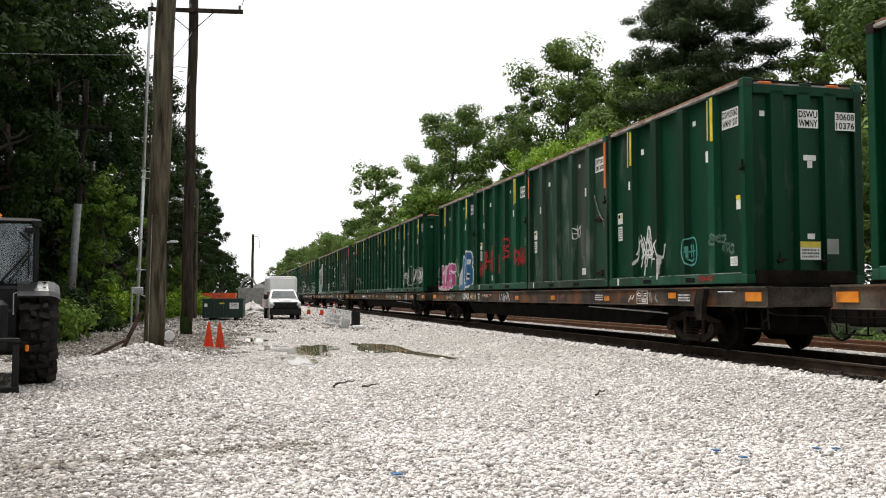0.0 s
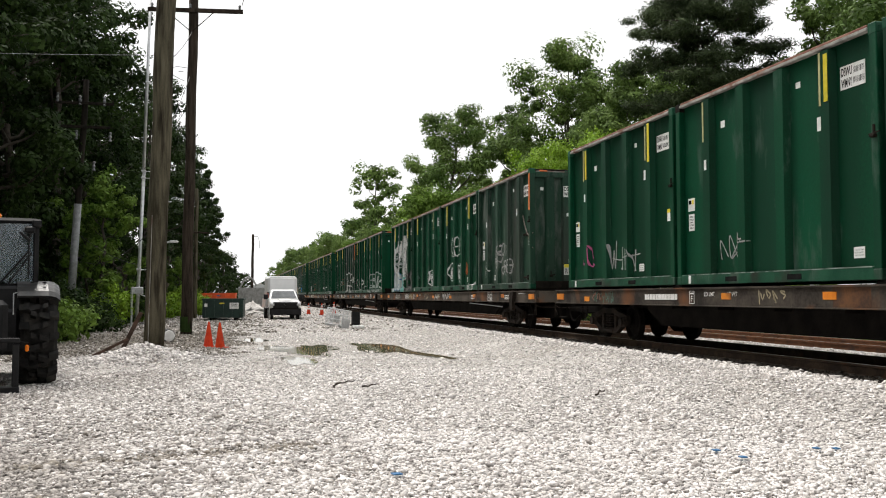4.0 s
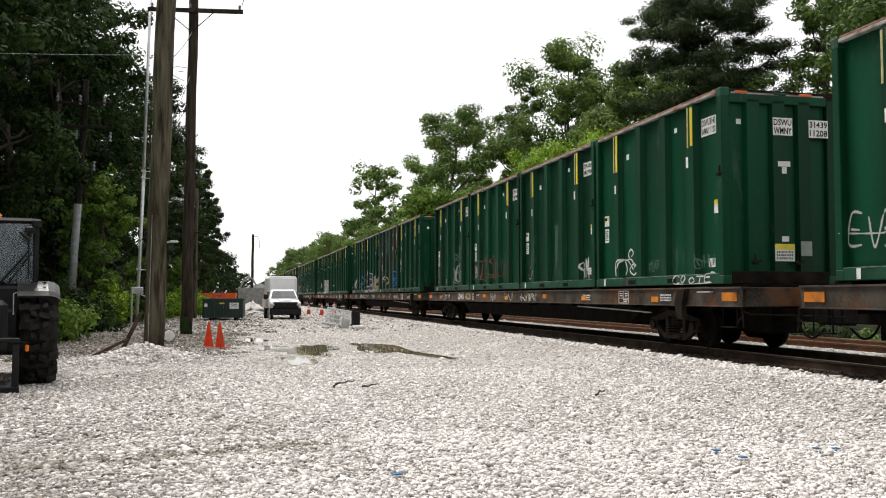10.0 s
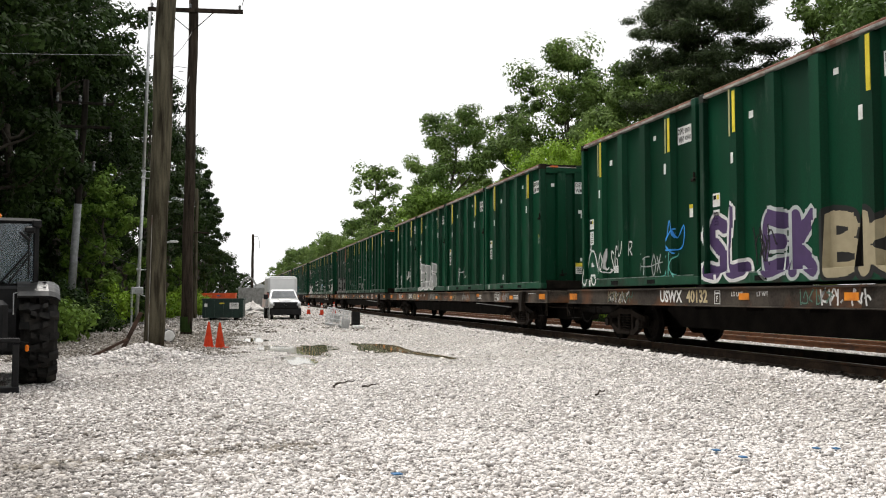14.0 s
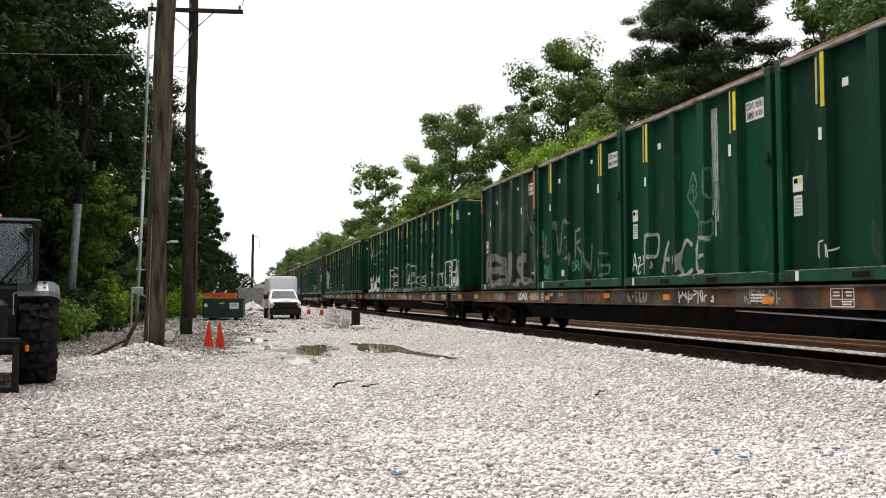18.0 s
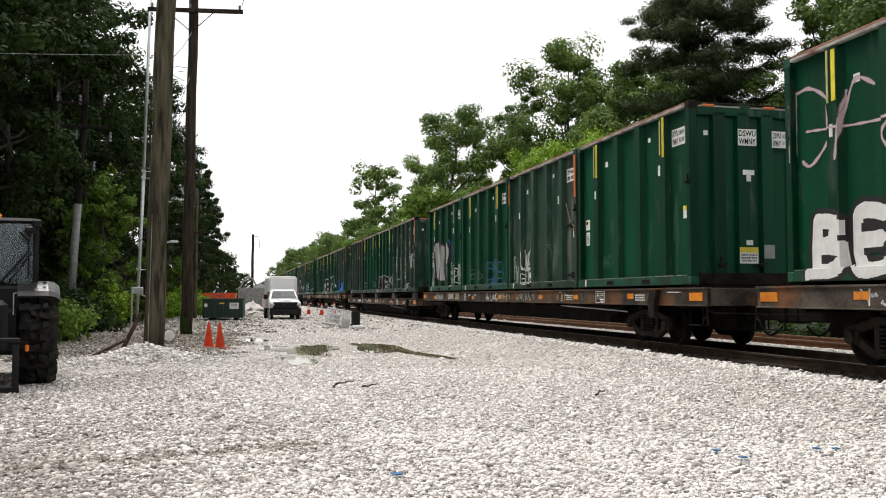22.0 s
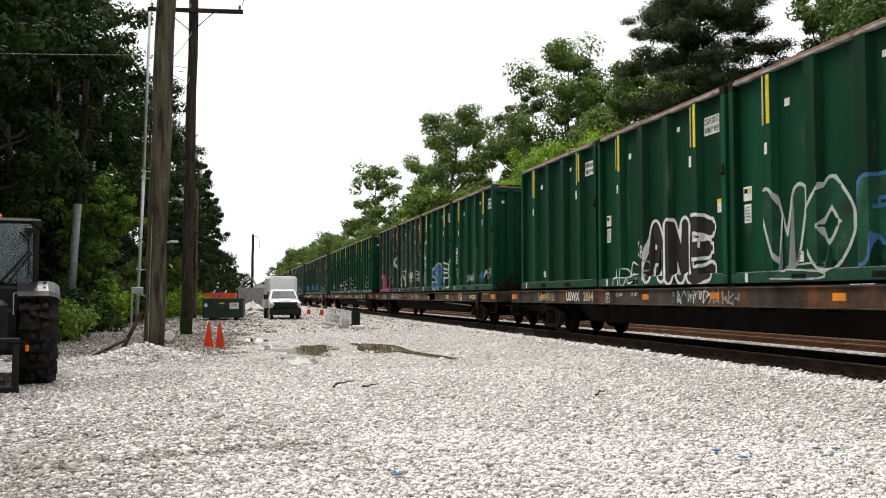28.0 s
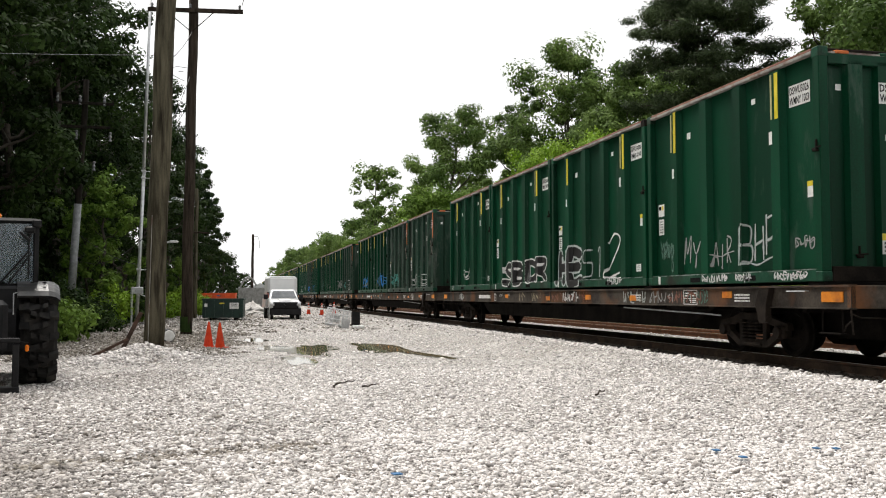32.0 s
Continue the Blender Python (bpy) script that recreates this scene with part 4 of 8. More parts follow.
            ribbon(line, spline([P(a, 1), P(a + r.uniform(-0.1, 0.1), 0.6), P(a + r.uniform(-0.1, 0.1), r.uniform(0, 0.3))]), r.uniform(0.02, 0.06), 0.006)
    else:  # words, letter by letter, in a quick slanting stroke; a leading = doubles the width of the stroke
        word = style.lstrip("=")
        lean = r.uniform(-0.02, 0.14)
        for k, ch in enumerate(word):
            up, tall, wide = 0.10 * math.sin(k * 2.1 + seed), r.uniform(0.80, 1.12), r.uniform(0.85, 1.12)
            for j, st in enumerate(GLYPHS[ch]):
                pts = [P((k + (a + lean * (b - 0.5)) * wide + r.uniform(-0.07, 0.07)) / len(word), (b * tall + up) + r.uniform(-0.06, 0.06)) for a, b in st]
                ribbon(line, spline(pts), pen * (2.0 if style[0] == "=" else 1.0), 0.006 + 0.0004 * ((k + j) % 4))
        if len(word) > 2 and style[0] != "=":  # a flourish under or through the word
            z0 = r.choice((-0.10, -0.04, 0.45))
            ribbon(line, spline([P(r.uniform(-0.06, 0.1), z0 + 0.04), P(0.4, z0 - 0.06), P(0.7, z0 + 0.05), P(r.uniform(0.9, 1.08), z0 + 0.12)]), 0.7 * pen, 0.0078)
        if style[0] == "=":
            for k in range(2 * len(word)):
                a, b = r.uniform(0.05, 0.95), r.uniform(0.1, 0.5)
                ribbon(line, spline([P(a, b), P(a + 0.004, b - 0.1), P(a, b - r.uniform(0.2, 0.4))]), 0.024, 0.0075)
    put(line, "spray_paint", c1, colours[0] + " spray-paint scrawl")


# kind, side number, marks (style, rear edge y, z, width, height, colours) for each container, leading one first
ANY = ("A", "", [])
LOADS = {
    -1: [ANY, ANY, ANY, ANY],
    0: [("A", "DSWU3060/WMNY1037", [("wild", 4.55, 0.35, 1.0, 0.85, ("white",)), ("AY", 4.2, 0.15, 1.2, 1.0, ("white",)), ("mask", 2.3, 0.4, 0.45, 0.55, ("teal",)), ("cloud", 1.35, 0.6, 0.9, 0.4, ("faint",)), ("tag", 1.6, 0.04, 0.6, 0.13, ("red",))]),
        ("B", "", [("tag", 2.2, 1.3, 0.35, 0.4, ("white",)), ("tag", 5.4, 0.3, 0.8, 0.3, ("faint",)), ("cloud", 1.9, 0.7, 0.7, 0.4, ("faint",))]),
        ("A", "", [("=H", 5.7, 0.5, 0.5, 0.6, ("red",)), ("=HE", 4.7, 0.65, 1.3, 0.85, ("red",)), ("=I", 3.4, 0.55, 0.5, 0.6, ("red",)), ("=8", 2.5, 1.0, 0.6, 0.7, ("red",)), ("wild", 1.2, 0.7, 0.9, 0.65, ("red",))]),
        ("A", "DSWU3107/WMNY 1084", [("bubble:SWES", 5.9, 0.0, 2.75, 1.1, ("white", "pink")), ("O", 3.4, 0.45, 0.6, 0.8, ("grey",)), ("KNL", 2.75, 0.65, 0.55, 0.4, ("white",)), ("fat:LB", 2.1, 0.0, 1.55, 1.5, ("white", "blue"))])],
    1: [("A", "", [("VET", 5.75, 1.75, 0.85, 0.6, ("white",)), ("GEEZ", 5.6, 0.35, 0.75, 0.55, ("white",)), ("MOKE", 4.7, 0.45, 1.0, 0.6, ("white",)), ("cloud", 4.7, 0.4, 1.0, 0.7, ("faint",)), ("MTK", 3.75, 0.45, 1.15, 0.75, ("white",)), ("VA", 2.35, 0.5, 0.6, 0.6, ("white",)), ("O", 2.6, 0.3, 1.2, 0.9, ("grey",)), ("wild", 1.2, 0.35, 0.75, 0.9, ("white",)), ("drip", 2.75, 1.7, 0.30, 1.3, ("chalk",))]),
        ("A", "", [("NEVR", 4.2, 0.03, 1.5, 0.34, ("chalk",)), ("tag", 4.7, 0.4, 0.4, 0.7, ("faint",))]), ("A", "", [("tag", 4.4, 0.4, 1.0, 0.5, ("grey",))]), ("A", "", [("tag", 5.0, 0.5, 0.8, 0.6, ("pink",)), ("WIN", 3.4, 0.4, 1.6, 0.6, ("grey",))])],
    2: [("B", "", [("cloud", 4, 0.5, 2.0, 1.0, ("grey",)), ("tag", 5.2, 0.4, 0.6, 0.6, ("white",))]),
        ("A", "", [("CEEA", 4.35, 1.5, 1.85, 0.6, ("white",)), ("mask", 4.6, 0.42, 0.75, 0.72, ("white",)), ("wild", 4.45, 0.5, 0.45, 0.5, ("white",)), ("face", 3.25, 0.32, 0.85, 0.85, ("white",)), ("wild", 3.1, 0.35, 0.55, 0.65, ("white",)), ("wild", 1.9, 0.6, 0.6, 0.4, ("orange",)), ("810", 1.95, 0.58, 0.72, 0.48, ("orange",)), ("WTM", 1.35, 0.03, 0.9, 0.24, ("white",)), ("tag", 5.65, 0.55, 0.5, 0.3, ("faint",)), ("tag", 0.7, 0.6, 0.6, 0.5, ("faint",))]),
        ("A", "", [("mask", 2.3, 0.25, 0.65, 0.7, ("white",)), ("wild", 2.2, 0.3, 0.5, 0.6, ("white",)), ("cloud", 5, 0.4, 1.0, 0.6, ("faint",)), ("tag", 0.9, 0.4, 0.6, 0.3, ("faint",))]),
        ("A", "DSWU3072/WMNY1049", [("cloud", 5.4, 1.0, 3.6, 1.2, ("chalk",)), ("=LOVOK", 5.6, 1.0, 4.2, 2.1, ("white",)), ("bubble:DRB", 5.5, 0.02, 2.2, 1.0, ("blue", "chalk")), ("bubble:E", 3.15, 0.02, 1.05, 1.0, ("chalk", "teal")), ("bubble:KESE", 1.95, 0.02, 1.9, 1.05, ("black", "ash")), ("drip", 2.6, 0.9, 0.5, 2.0, ("chalk",))])],
    3: [("A", "DSWU3058/WMNY1035", [("fat:ES", 5.75, 0.0, 1.7, 1.2, ("chalk",)), ("fat:SEDR", 3.8, 0.0, 2.9, 1.25, ("chalk",)), ("OP", 0.85, 0.25, 0.75, 0.6, ("white",))]),
        ("A", "", [("KNE", 4.75, 0.5, 0.75, 0.5, ("white",)), ("AIG", 3.9, 0.25, 0.9, 0.6, ("white",)), ("TONE", 3.05, 0.4, 2.2, 0.6, ("white",)), ("tag", 5.8, 0.4, 0.5, 0.5, ("pink",))]),
        ("B", "", [("fat:BAK", 4.9, 0.1, 3.0, 1.4, ("white",)), ("NWC", 2.2, 1.15, 0.65, 0.32, ("white",)), ("KEEK", 1.0, 0.8, 0.8, 0.45, ("white",)), ("I", 5.15, 0.8, 0.25, 0.3, ("white",))]),
        ("A", "", [("EVENE", 5.75, 0.5, 2.1, 0.45, ("chalk",)), ("SOUK", 3.3, 0.5, 1.7, 0.55, ("chalk",)), ("bubble:SI", 1.3, 0.2, 0.95, 1.0, ("brown",))])],
    4: [("A", "DSWU3143/WMNY 1120", [("bike", 4.75, 0.24, 1.05, 0.62, ("white",)), ("tag", 3.2, 0.3, 0.5, 0.3, ("faint",)), ("COOTE", 1.9, 0.03, 1.6, 0.17, ("white",)), ("tag", 1.0, 0.3, 0.7, 0.3, ("faint",))]),
        ("A", "", [("wild", 5.5, 0.3, 0.7, 0.4, ("black",)), ("tag", 5.4, 0.28, 0.7, 0.4, ("chalk",)), ("drip", 3.0, 0.4, 0.2, 1.4, ("faint",)), ("9M", 1.0, 0.2, 0.5, 0.5, ("white",))]),
        ("A", "", [("wild", 5.6, 0.35, 0.6, 0.6, ("rose",)), ("TWS", 4.75, 0.45, 1.9, 0.65, ("brown",)), ("IZ", 3.0, 0.4, 0.6, 0.7, ("brown",)), ("TCZ", 2.4, 0.5, 0.8, 0.4, ("brown",))]),
        ("A", "DSWU31071/WMNY 10840", [("BT", 5.65, 0.35, 0.8, 0.55, ("grey",)), ("DEG", 2.45, 0.4, 0.85, 0.6, ("chalk",)), ("cloud", 2.5, 1.2, 0.9, 0.8, ("faint",))])],
    5: [("A", "", [("BT", 4.3, 0.3, 0.5, 0.5, ("faint",)), ("wild", 2.8, 0.3, 0.6, 0.7, ("faint",))]),
        ("B", "", [("KA", 5.0, 0.6, 0.7, 0.4, ("white",)), ("bubble:B", 4.15, 0.3, 0.75, 1.0, ("yellow",)), ("mask", 1.5, 0.35, 0.8, 0.8, ("sky",)), ("FK", 1.4, 0.4, 0.9, 0.5, ("sky",)), ("tag", 3.2, 0.4, 0.5, 0.4, ("yellow",))]),
        ("A", "", [("fat:SL", 5.85, 0.0, 1.55, 1.45, ("white", "purple")), ("fat:EK", 3.95, 0.05, 1.6, 1.15, ("chalk", "purple")), ("wild", 4.2, 0.3, 0.7, 0.8, ("black",)), ("bubble:BK", 2.25, 0.02, 1.7, 1.1, ("black", "cream")), ("tag", 0.4, 0.3, 0.35, 0.6, ("yellow",))]),
        ("A", "", [("fat:A", 5.85, 0.08, 0.85, 0.95, ("white",)), ("I", 5.65, 1.0, 0.35, 0.5, ("white",)), ("OLSG", 4.8, 0.4, 0.95, 0.55, ("white",)), ("UR", 3.7, 0.7, 0.7, 0.35, ("white",)), ("STOX", 2.6, 0.25, 0.95, 0.45, ("chalk",)), ("2K", 1.5, 0.2, 0.7, 0.5, ("teal",)), ("crown", 1.4, 0.75, 0.75, 0.6, ("sky",)), ("K", 1.35, 0.7, 0.6, 0.6, ("sky",))])],
    6: [ANY, ("A", "", [("tag", 4, 0.4, 1.2, 0.6, ("white",))]), ("A", "", [("bubble:EBS", 5.4, 0.06, 3.6, 1.2, ("white", "grey"))]),
        ("A", "", [("KLZ", 5.7, 0.3, 0.75, 0.95, ("white",)), ("BACE", 4.5, 0.35, 0.85, 0.55, ("white",)), ("mask", 4.2, 0.2, 0.4, 0.4, ("white",)), ("USER", 2.3, 0.55, 0.9, 0.55, ("white",)), ("O", 1.95, 1.15, 0.25, 0.14, ("white",))])],
    7: [("A", "", [("tag", 5.0, 0.35, 0.5, 0.3, ("white",))]), ("A", "", [("=PACE", 4.85, 0.25, 2.9, 0.75, ("grey",)), ("AZY", 5.65, 0.3, 0.75, 0.4, ("white",)), ("drip", 2.05, 0.8, 0.18, 2.6, ("chalk",)), ("cloud", 3.2, 0.9, 1.4, 1.4, ("faint",))]),
        ("A", "", [("=AL", 5.85, 0.9, 0.85, 0.75, ("ash",)), ("=VER", 4.6, 0.85, 2.2, 1.0, ("ash",)), ("=WG", 2.6, 0.35, 2.0, 0.7, ("faint",)), ("DARE", 5.55, 0.32, 0.75, 0.32, ("teal",)), ("tag", 3.3, 0.4, 0.6, 0.35, ("teal",))]),
        ("B", "", [("bubble:REBUSL", 5.7, 0.05, 5.3, 1.15, ("black", "ash")), ("O", 0.9, 0.45, 0.6, 0.5, ("black",))])],
    8: [("A", "DSWU3071/WMNY 1048", [("C", 6.0, 0.25, 0.4, 0.7, ("chalk",)), ("PBL", 5.55, 0.32, 0.75, 0.5, ("white",)), ("Z1", 4.45, 0.3, 0.8, 0.45, ("white",)), ("T", 3.6, 0.35, 0.7, 0.5, ("white",)), ("fat:RFEAB", 2.85, 0.15, 2.8, 1.15, ("white",)), ("S", 1.3, 0.03, 1.1, 0.18, ("chalk",))]),
        ("A", "", [("bubble:SLP", 5.9, 0.02, 3.0, 1.35, ("chalk",)), ("wild", 3.75, 0.4, 0.5, 0.7, ("sky",)), ("KH", 2.4, 0.4, 0.8, 0.4, ("white",)), ("8", 1.1, 0.3, 0.7, 0.55, ("white",))]),
        ("A", "", [("fat:NTE", 4.45, 0.05, 2.75, 1.2, ("white", "black")), ("tag", 5.2, 0.1, 0.6, 0.2, ("grey",)), ("cloud", 1.9, 0.5, 0.5, 0.5, ("brown",)), ("1H", 1.3, 0.6, 0.3, 0.3, ("teal",))]),
        ("A", "", [("DroiD", 5.75, 1.85, 5.2, 1.2, ("rose",)), ("bubble:BEMS", 5.5, 0.0, 4.2, 1.15, ("black", "white")), ("9", 1.0, 1.1, 0.4, 0.4, ("white",)), ("8", 0.8, 0.7, 0.4, 0.4, ("white",)), ("7", 0.6, 0.3, 0.4, 0.4, ("white",))])],
    9: [("A", "", [("tag", 4.5, 0.4, 0.6, 0.4, ("faint",))]), ("B", "", [("PWY", 5.65, 0.25, 0.75, 0.7, ("chalk",)), ("UNKY", 4.65, 0.65, 0.9, 0.55, ("white",)), ("GERO", 4.7, 0.2, 0.95, 0.4, ("white",)), ("YE", 3.3, 1.2, 0.6, 0.25, ("faint",)), ("face", 2.2, 0.6, 0.7, 0.8, ("faint",))]),
        ("A", "", [("cloud", 5.2, 0.3, 1.0, 0.7, ("faint",)), ("bubble:CBA", 2.5, 0.15, 1.9, 0.85, ("blue",)), ("tag", 3.6, 0.3, 0.4, 0.4, ("faint",))]),
        ("A", "DSWU3008/WMNY 9863", [("bubble:SNIP", 5.45, 0.35, 3.3, 1.9, ("black", "grey")), ("BASE", 5.7, 0.22, 0.7, 0.36, ("white",)), ("CAN", 2.1, 0.75, 0.85, 0.42, ("white",)), ("LOC", 2.05, 0.25, 0.8, 0.4, ("white",)), ("PURE", 1.05, 0.35, 0.95, 0.7, ("white",)), ("wild", 2.1, 1.25, 0.7, 0.95, ("blue",))])],
    10: [("B", "", [("9", 4.1, 2.1, 0.45, 0.6, ("white",)), ("0", 3.1, 2.25, 0.5, 0.65, ("white",)), ("7", 1.9, 2.35, 0.55, 0.75, ("white",)), ("B", 3.1, 1.45, 0.5, 0.6, ("white",)), ("K", 1.9, 1.4, 0.55, 0.65, ("white",)), ("SRA", 3.2, 0.7, 0.95, 0.5, ("white",)), ("8B8", 4.15, 0.4, 0.5, 0.45, ("white",)), ("Z1", 1.75, 0.85, 0.65, 0.45, ("white",)), ("AF", 2.55, 0.05, 0.7, 0.4, ("white",)), ("flower", 5.95, 0.7, 1.75, 1.75, ("chalk",)), ("FK", 1.0, 1.2, 0.45, 0.7, ("white",)), ("NRA", 5.55, 0.2, 0.65, 0.35, ("blue",))]),
         ("A", "", [("fat:CHOPE", 5.95, 0.0, 3.9, 1.0, ("chalk", "black")), ("DOB", 1.25, 0.35, 0.8, 0.65, ("chalk",))]), ("A", "", [("tag", 4.6, 0.3, 0.5, 0.6, ("grey",)), ("tag", 3, 0.3, 0.5, 0.4, ("grey",)), ("tag", 1, 0.3, 0.6, 0.4, ("teal",))]), ("B", "", [("tag", 5.4, 0.3, 0.5, 0.8, ("grey",)), ("tag", 3, 0.3, 0.4, 0.7, ("grey",))])],
    11: [("B", "", [("fat:EOUW", 5.4, 0.02, 3.4, 1.1, ("black", "sky"))]), ("A", "", [("bubble:VO", 4.85, 0.12, 2.2, 1.5, ("chalk",)), ("bubble:R", 2.6, 0.15, 1.3, 1.35, ("blue",)), ("A", 1.4, 0.2, 0.9, 1.2, ("white",)), ("S", 4.6, 0.02, 2.6, 0.25, ("chalk",))]),
         ("A", "DSWU3017/WMNY 9939", [("ADE", 5.05, 0.04, 1.2, 0.42, ("white",)), ("ER", 3.8, 0.05, 0.6, 0.5, ("chalk",)), ("fat:ANE", 3.4, 0.02, 2.9, 1.3, ("white", "black")), ("tag", 1.15, 0.7, 0.3, 0.3, ("white",)), ("KB", 3.7, 0.65, 0.3, 0.3, ("white",))]), ANY],
    12: [("A", "", [("drip", 0.35, 0.3, 0.25, 1.6, ("chalk",)), ("N7", 1.0, 0.4, 0.55, 0.35, ("white",)), ("wild", 3.4, 0.3, 0.6, 0.35, ("chalk",)), ("tag", 2.0, 0.3, 0.5, 0.4, ("sky",)), ("77", 5.5, 0.5, 0.7, 0.4, ("white",))]),
         ("A", "", [("Z1", 5.75, 1.7, 0.85, 0.65, ("white",)), ("ABC!", 5.75, 0.3, 0.85, 0.65, ("chalk",)), ("NE", 5.7, 0.75, 0.5, 0.4, ("teal",)), ("fat:S1", 3.45, 0.05, 1.6, 1.15, ("chalk", "blue")), ("ETR", 1.6, 0.6, 0.35, 0.7, ("white",)), ("fat:FB", 1.35, 0.0, 1.25, 1.25, ("white",))]),
         ("B", "", [("KREN", 5.6, 0.35, 0.85, 0.6, ("white",)), ("face", 4.7, 0.3, 1.15, 0.95, ("white",)), ("OMH", 4.4, 0.4, 0.65, 0.45, ("white",)), ("OMEN", 3.35, 0.45, 1.3, 0.5, ("white",)), ("BRO!", 1.05, 0.6, 0.85, 0.38, ("white",))]),
         ("B", "", [("bubble:ZWIZ", 5.45, 0.0, 2.95, 1.15, ("black", "pink")), ("wild", 5.7, 0.8, 0.4, 0.3, ("white",)), ("RIO", 4.5, 1.0, 0.7, 0.3, ("blue",)), ("DRON", 2.2, 0.55, 0.85, 0.35, ("yellow",)), ("LOSTE", 1.2, 1.5, 1.0, 0.5, ("white",)), ("wild", 0.9, 1.3, 0.5, 0.3, ("white",))])],
    13: [("A", "DSWU3026/WMNY 1003", [("wild", 5.5, 0.5, 0.6, 0.5, ("faint",)), ("88", 5.0, 0.25, 0.3, 0.6, ("faint",)), ("MY", 4.5, 0.4, 0.7, 0.6, ("grey",)), ("AIR", 3.35, 0.35, 0.7, 0.45, ("grey",)), ("BHP", 2.3, 0.4, 1.05, 0.75, ("chalk",)), ("tag", 0.75, 0.55, 0.5, 0.2, ("grey",)), ("tag", 3.6, 0.03, 0.9, 0.15, ("white",)), ("tag", 2.4, 0.03, 0.5, 0.15, ("white",)), ("tag", 1.2, 0.03, 0.9, 0.15, ("white",))]),
         ("A", "", [("fat:HE", 5.7, 0.05, 1.8, 1.05, ("chalk", "black")), ("51", 3.6, 0.2, 1.2, 0.8, ("chalk",)), ("2", 2.3, 0.2, 0.9, 0.9, ("white",)), ("tag", 2, 0.05, 0.8, 0.2, ("white",))]), ("A", "", [("fat:SB", 4.7, 0.1, 2.1, 0.8, ("white", "black")), ("fat:DR", 2.2, 0.15, 1.7, 0.75, ("white", "black"))]), ("A", "", [("tag", 3.8, 0.4, 0.7, 0.5, ("white",)), ("tag", 1.5, 0.4, 0.7, 0.5, ("faint",))])],
}
END_NUMBERS = {0: "30608/10376", 1: "31006/10774", 3: "3058/1035", 4: "31439/11208"}
CAR_NUMBERS = {0: "USWX 40114", 2: "USWX 40175", 3: "USWX 40252", 4: "USWX 40235", 5: "USWX 40132", 6: "USWX 40220", 7: "USWX 40058", 8: "USWX 20279", 9: "USWX 2031", 11: "USWX 2034", 12: "USWX 40243"}


def car_meshes():
    """The shared meshes of a flat car; its leading end is y = 0, its length runs to y = 25.9, z is the rail head."""
    L, d = 25.9, DECK_Z - RAIL_Z
    s = {}
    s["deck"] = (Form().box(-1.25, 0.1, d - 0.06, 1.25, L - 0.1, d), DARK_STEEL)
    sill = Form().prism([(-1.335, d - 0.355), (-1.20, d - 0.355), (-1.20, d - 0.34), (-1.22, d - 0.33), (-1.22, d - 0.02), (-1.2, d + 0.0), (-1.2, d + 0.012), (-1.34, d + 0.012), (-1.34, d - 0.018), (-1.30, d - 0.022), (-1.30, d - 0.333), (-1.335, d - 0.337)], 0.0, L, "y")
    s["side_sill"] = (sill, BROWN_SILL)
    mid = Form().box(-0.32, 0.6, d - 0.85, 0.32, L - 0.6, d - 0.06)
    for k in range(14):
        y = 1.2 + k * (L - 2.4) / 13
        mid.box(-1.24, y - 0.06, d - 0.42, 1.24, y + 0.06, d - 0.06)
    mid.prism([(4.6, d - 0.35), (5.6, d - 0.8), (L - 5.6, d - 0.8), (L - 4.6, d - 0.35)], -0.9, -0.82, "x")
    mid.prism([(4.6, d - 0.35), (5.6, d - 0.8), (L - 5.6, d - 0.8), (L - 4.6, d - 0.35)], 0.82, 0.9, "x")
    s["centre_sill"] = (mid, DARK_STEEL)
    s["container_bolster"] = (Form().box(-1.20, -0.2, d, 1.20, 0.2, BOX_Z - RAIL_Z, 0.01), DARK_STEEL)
    s["end_sill"] = (Form().box(-1.30, 0.0, d - 0.345, 1.30, 0.10, d - 0.0, 0.01), BROWN_SILL)
    coup = Form().box(-0.13, -0.55, d - 0.62, 0.13, 0.6, d - 0.36, 0.02).box(-0.17, -0.86, d - 0.66, 0.16, -0.5, d - 0.32, 0.05)
    s["coupler"] = (coup, DARK_STEEL)
    hose = Form().path(spline3([(-0.3, -0.1, d - 0.5), (-0.32, -0.35, d - 0.8), (-0.3, -0.6, d - 0.88), (-0.25, -0.84, d - 0.72)]), 0.022)
    s["air_hose"] = (hose, DARK_STEEL)
    st = Form().tube((-1.26, 0.25, d - 0.34), (-1.26, 0.25, d - 0.72), 0.014).tube((-1.26, 0.72, d - 0.34), (-1.26, 0.72, d - 0.72), 0.014).box(-1.32, 0.23, d - 0.735, -1.2, 0.74, d - 0.715)
    s["step"] = (st, DARK_STEEL)
    s["grab_iron"] = (Form().path([(-1.3, 1.0, d - 0.08), (-1.36, 1.0, d - 0.08), (-1.36, 1.5, d - 0.08), (-1.3, 1.5, d - 0.08)], 0.011), GALV)
    lever = Form().path([(-1.32, -0.02, d - 0.42), (-1.2, -0.08, d - 0.48), (-0.3, -0.1, d - 0.5)], 0.012).tube((-1.32, -0.02, d - 0.36), (-1.32, -0.06, d - 0.72), 0.014)
    lever.path([(-1.32, -0.04, d - 0.52), (-1.32, 0.10, d - 0.6), (-1.32, 0.12, d - 0.68)], 0.012)
    s["uncoupling_lever"] = (lever, TRUCK_STEEL)
    s["brake_rod"] = (Form().path([(-1.15, 3.9, d - 0.52), (-1.15, 4.5, d - 0.50), (-1.15, 8.2, d - 0.42)], 0.016), GALV)
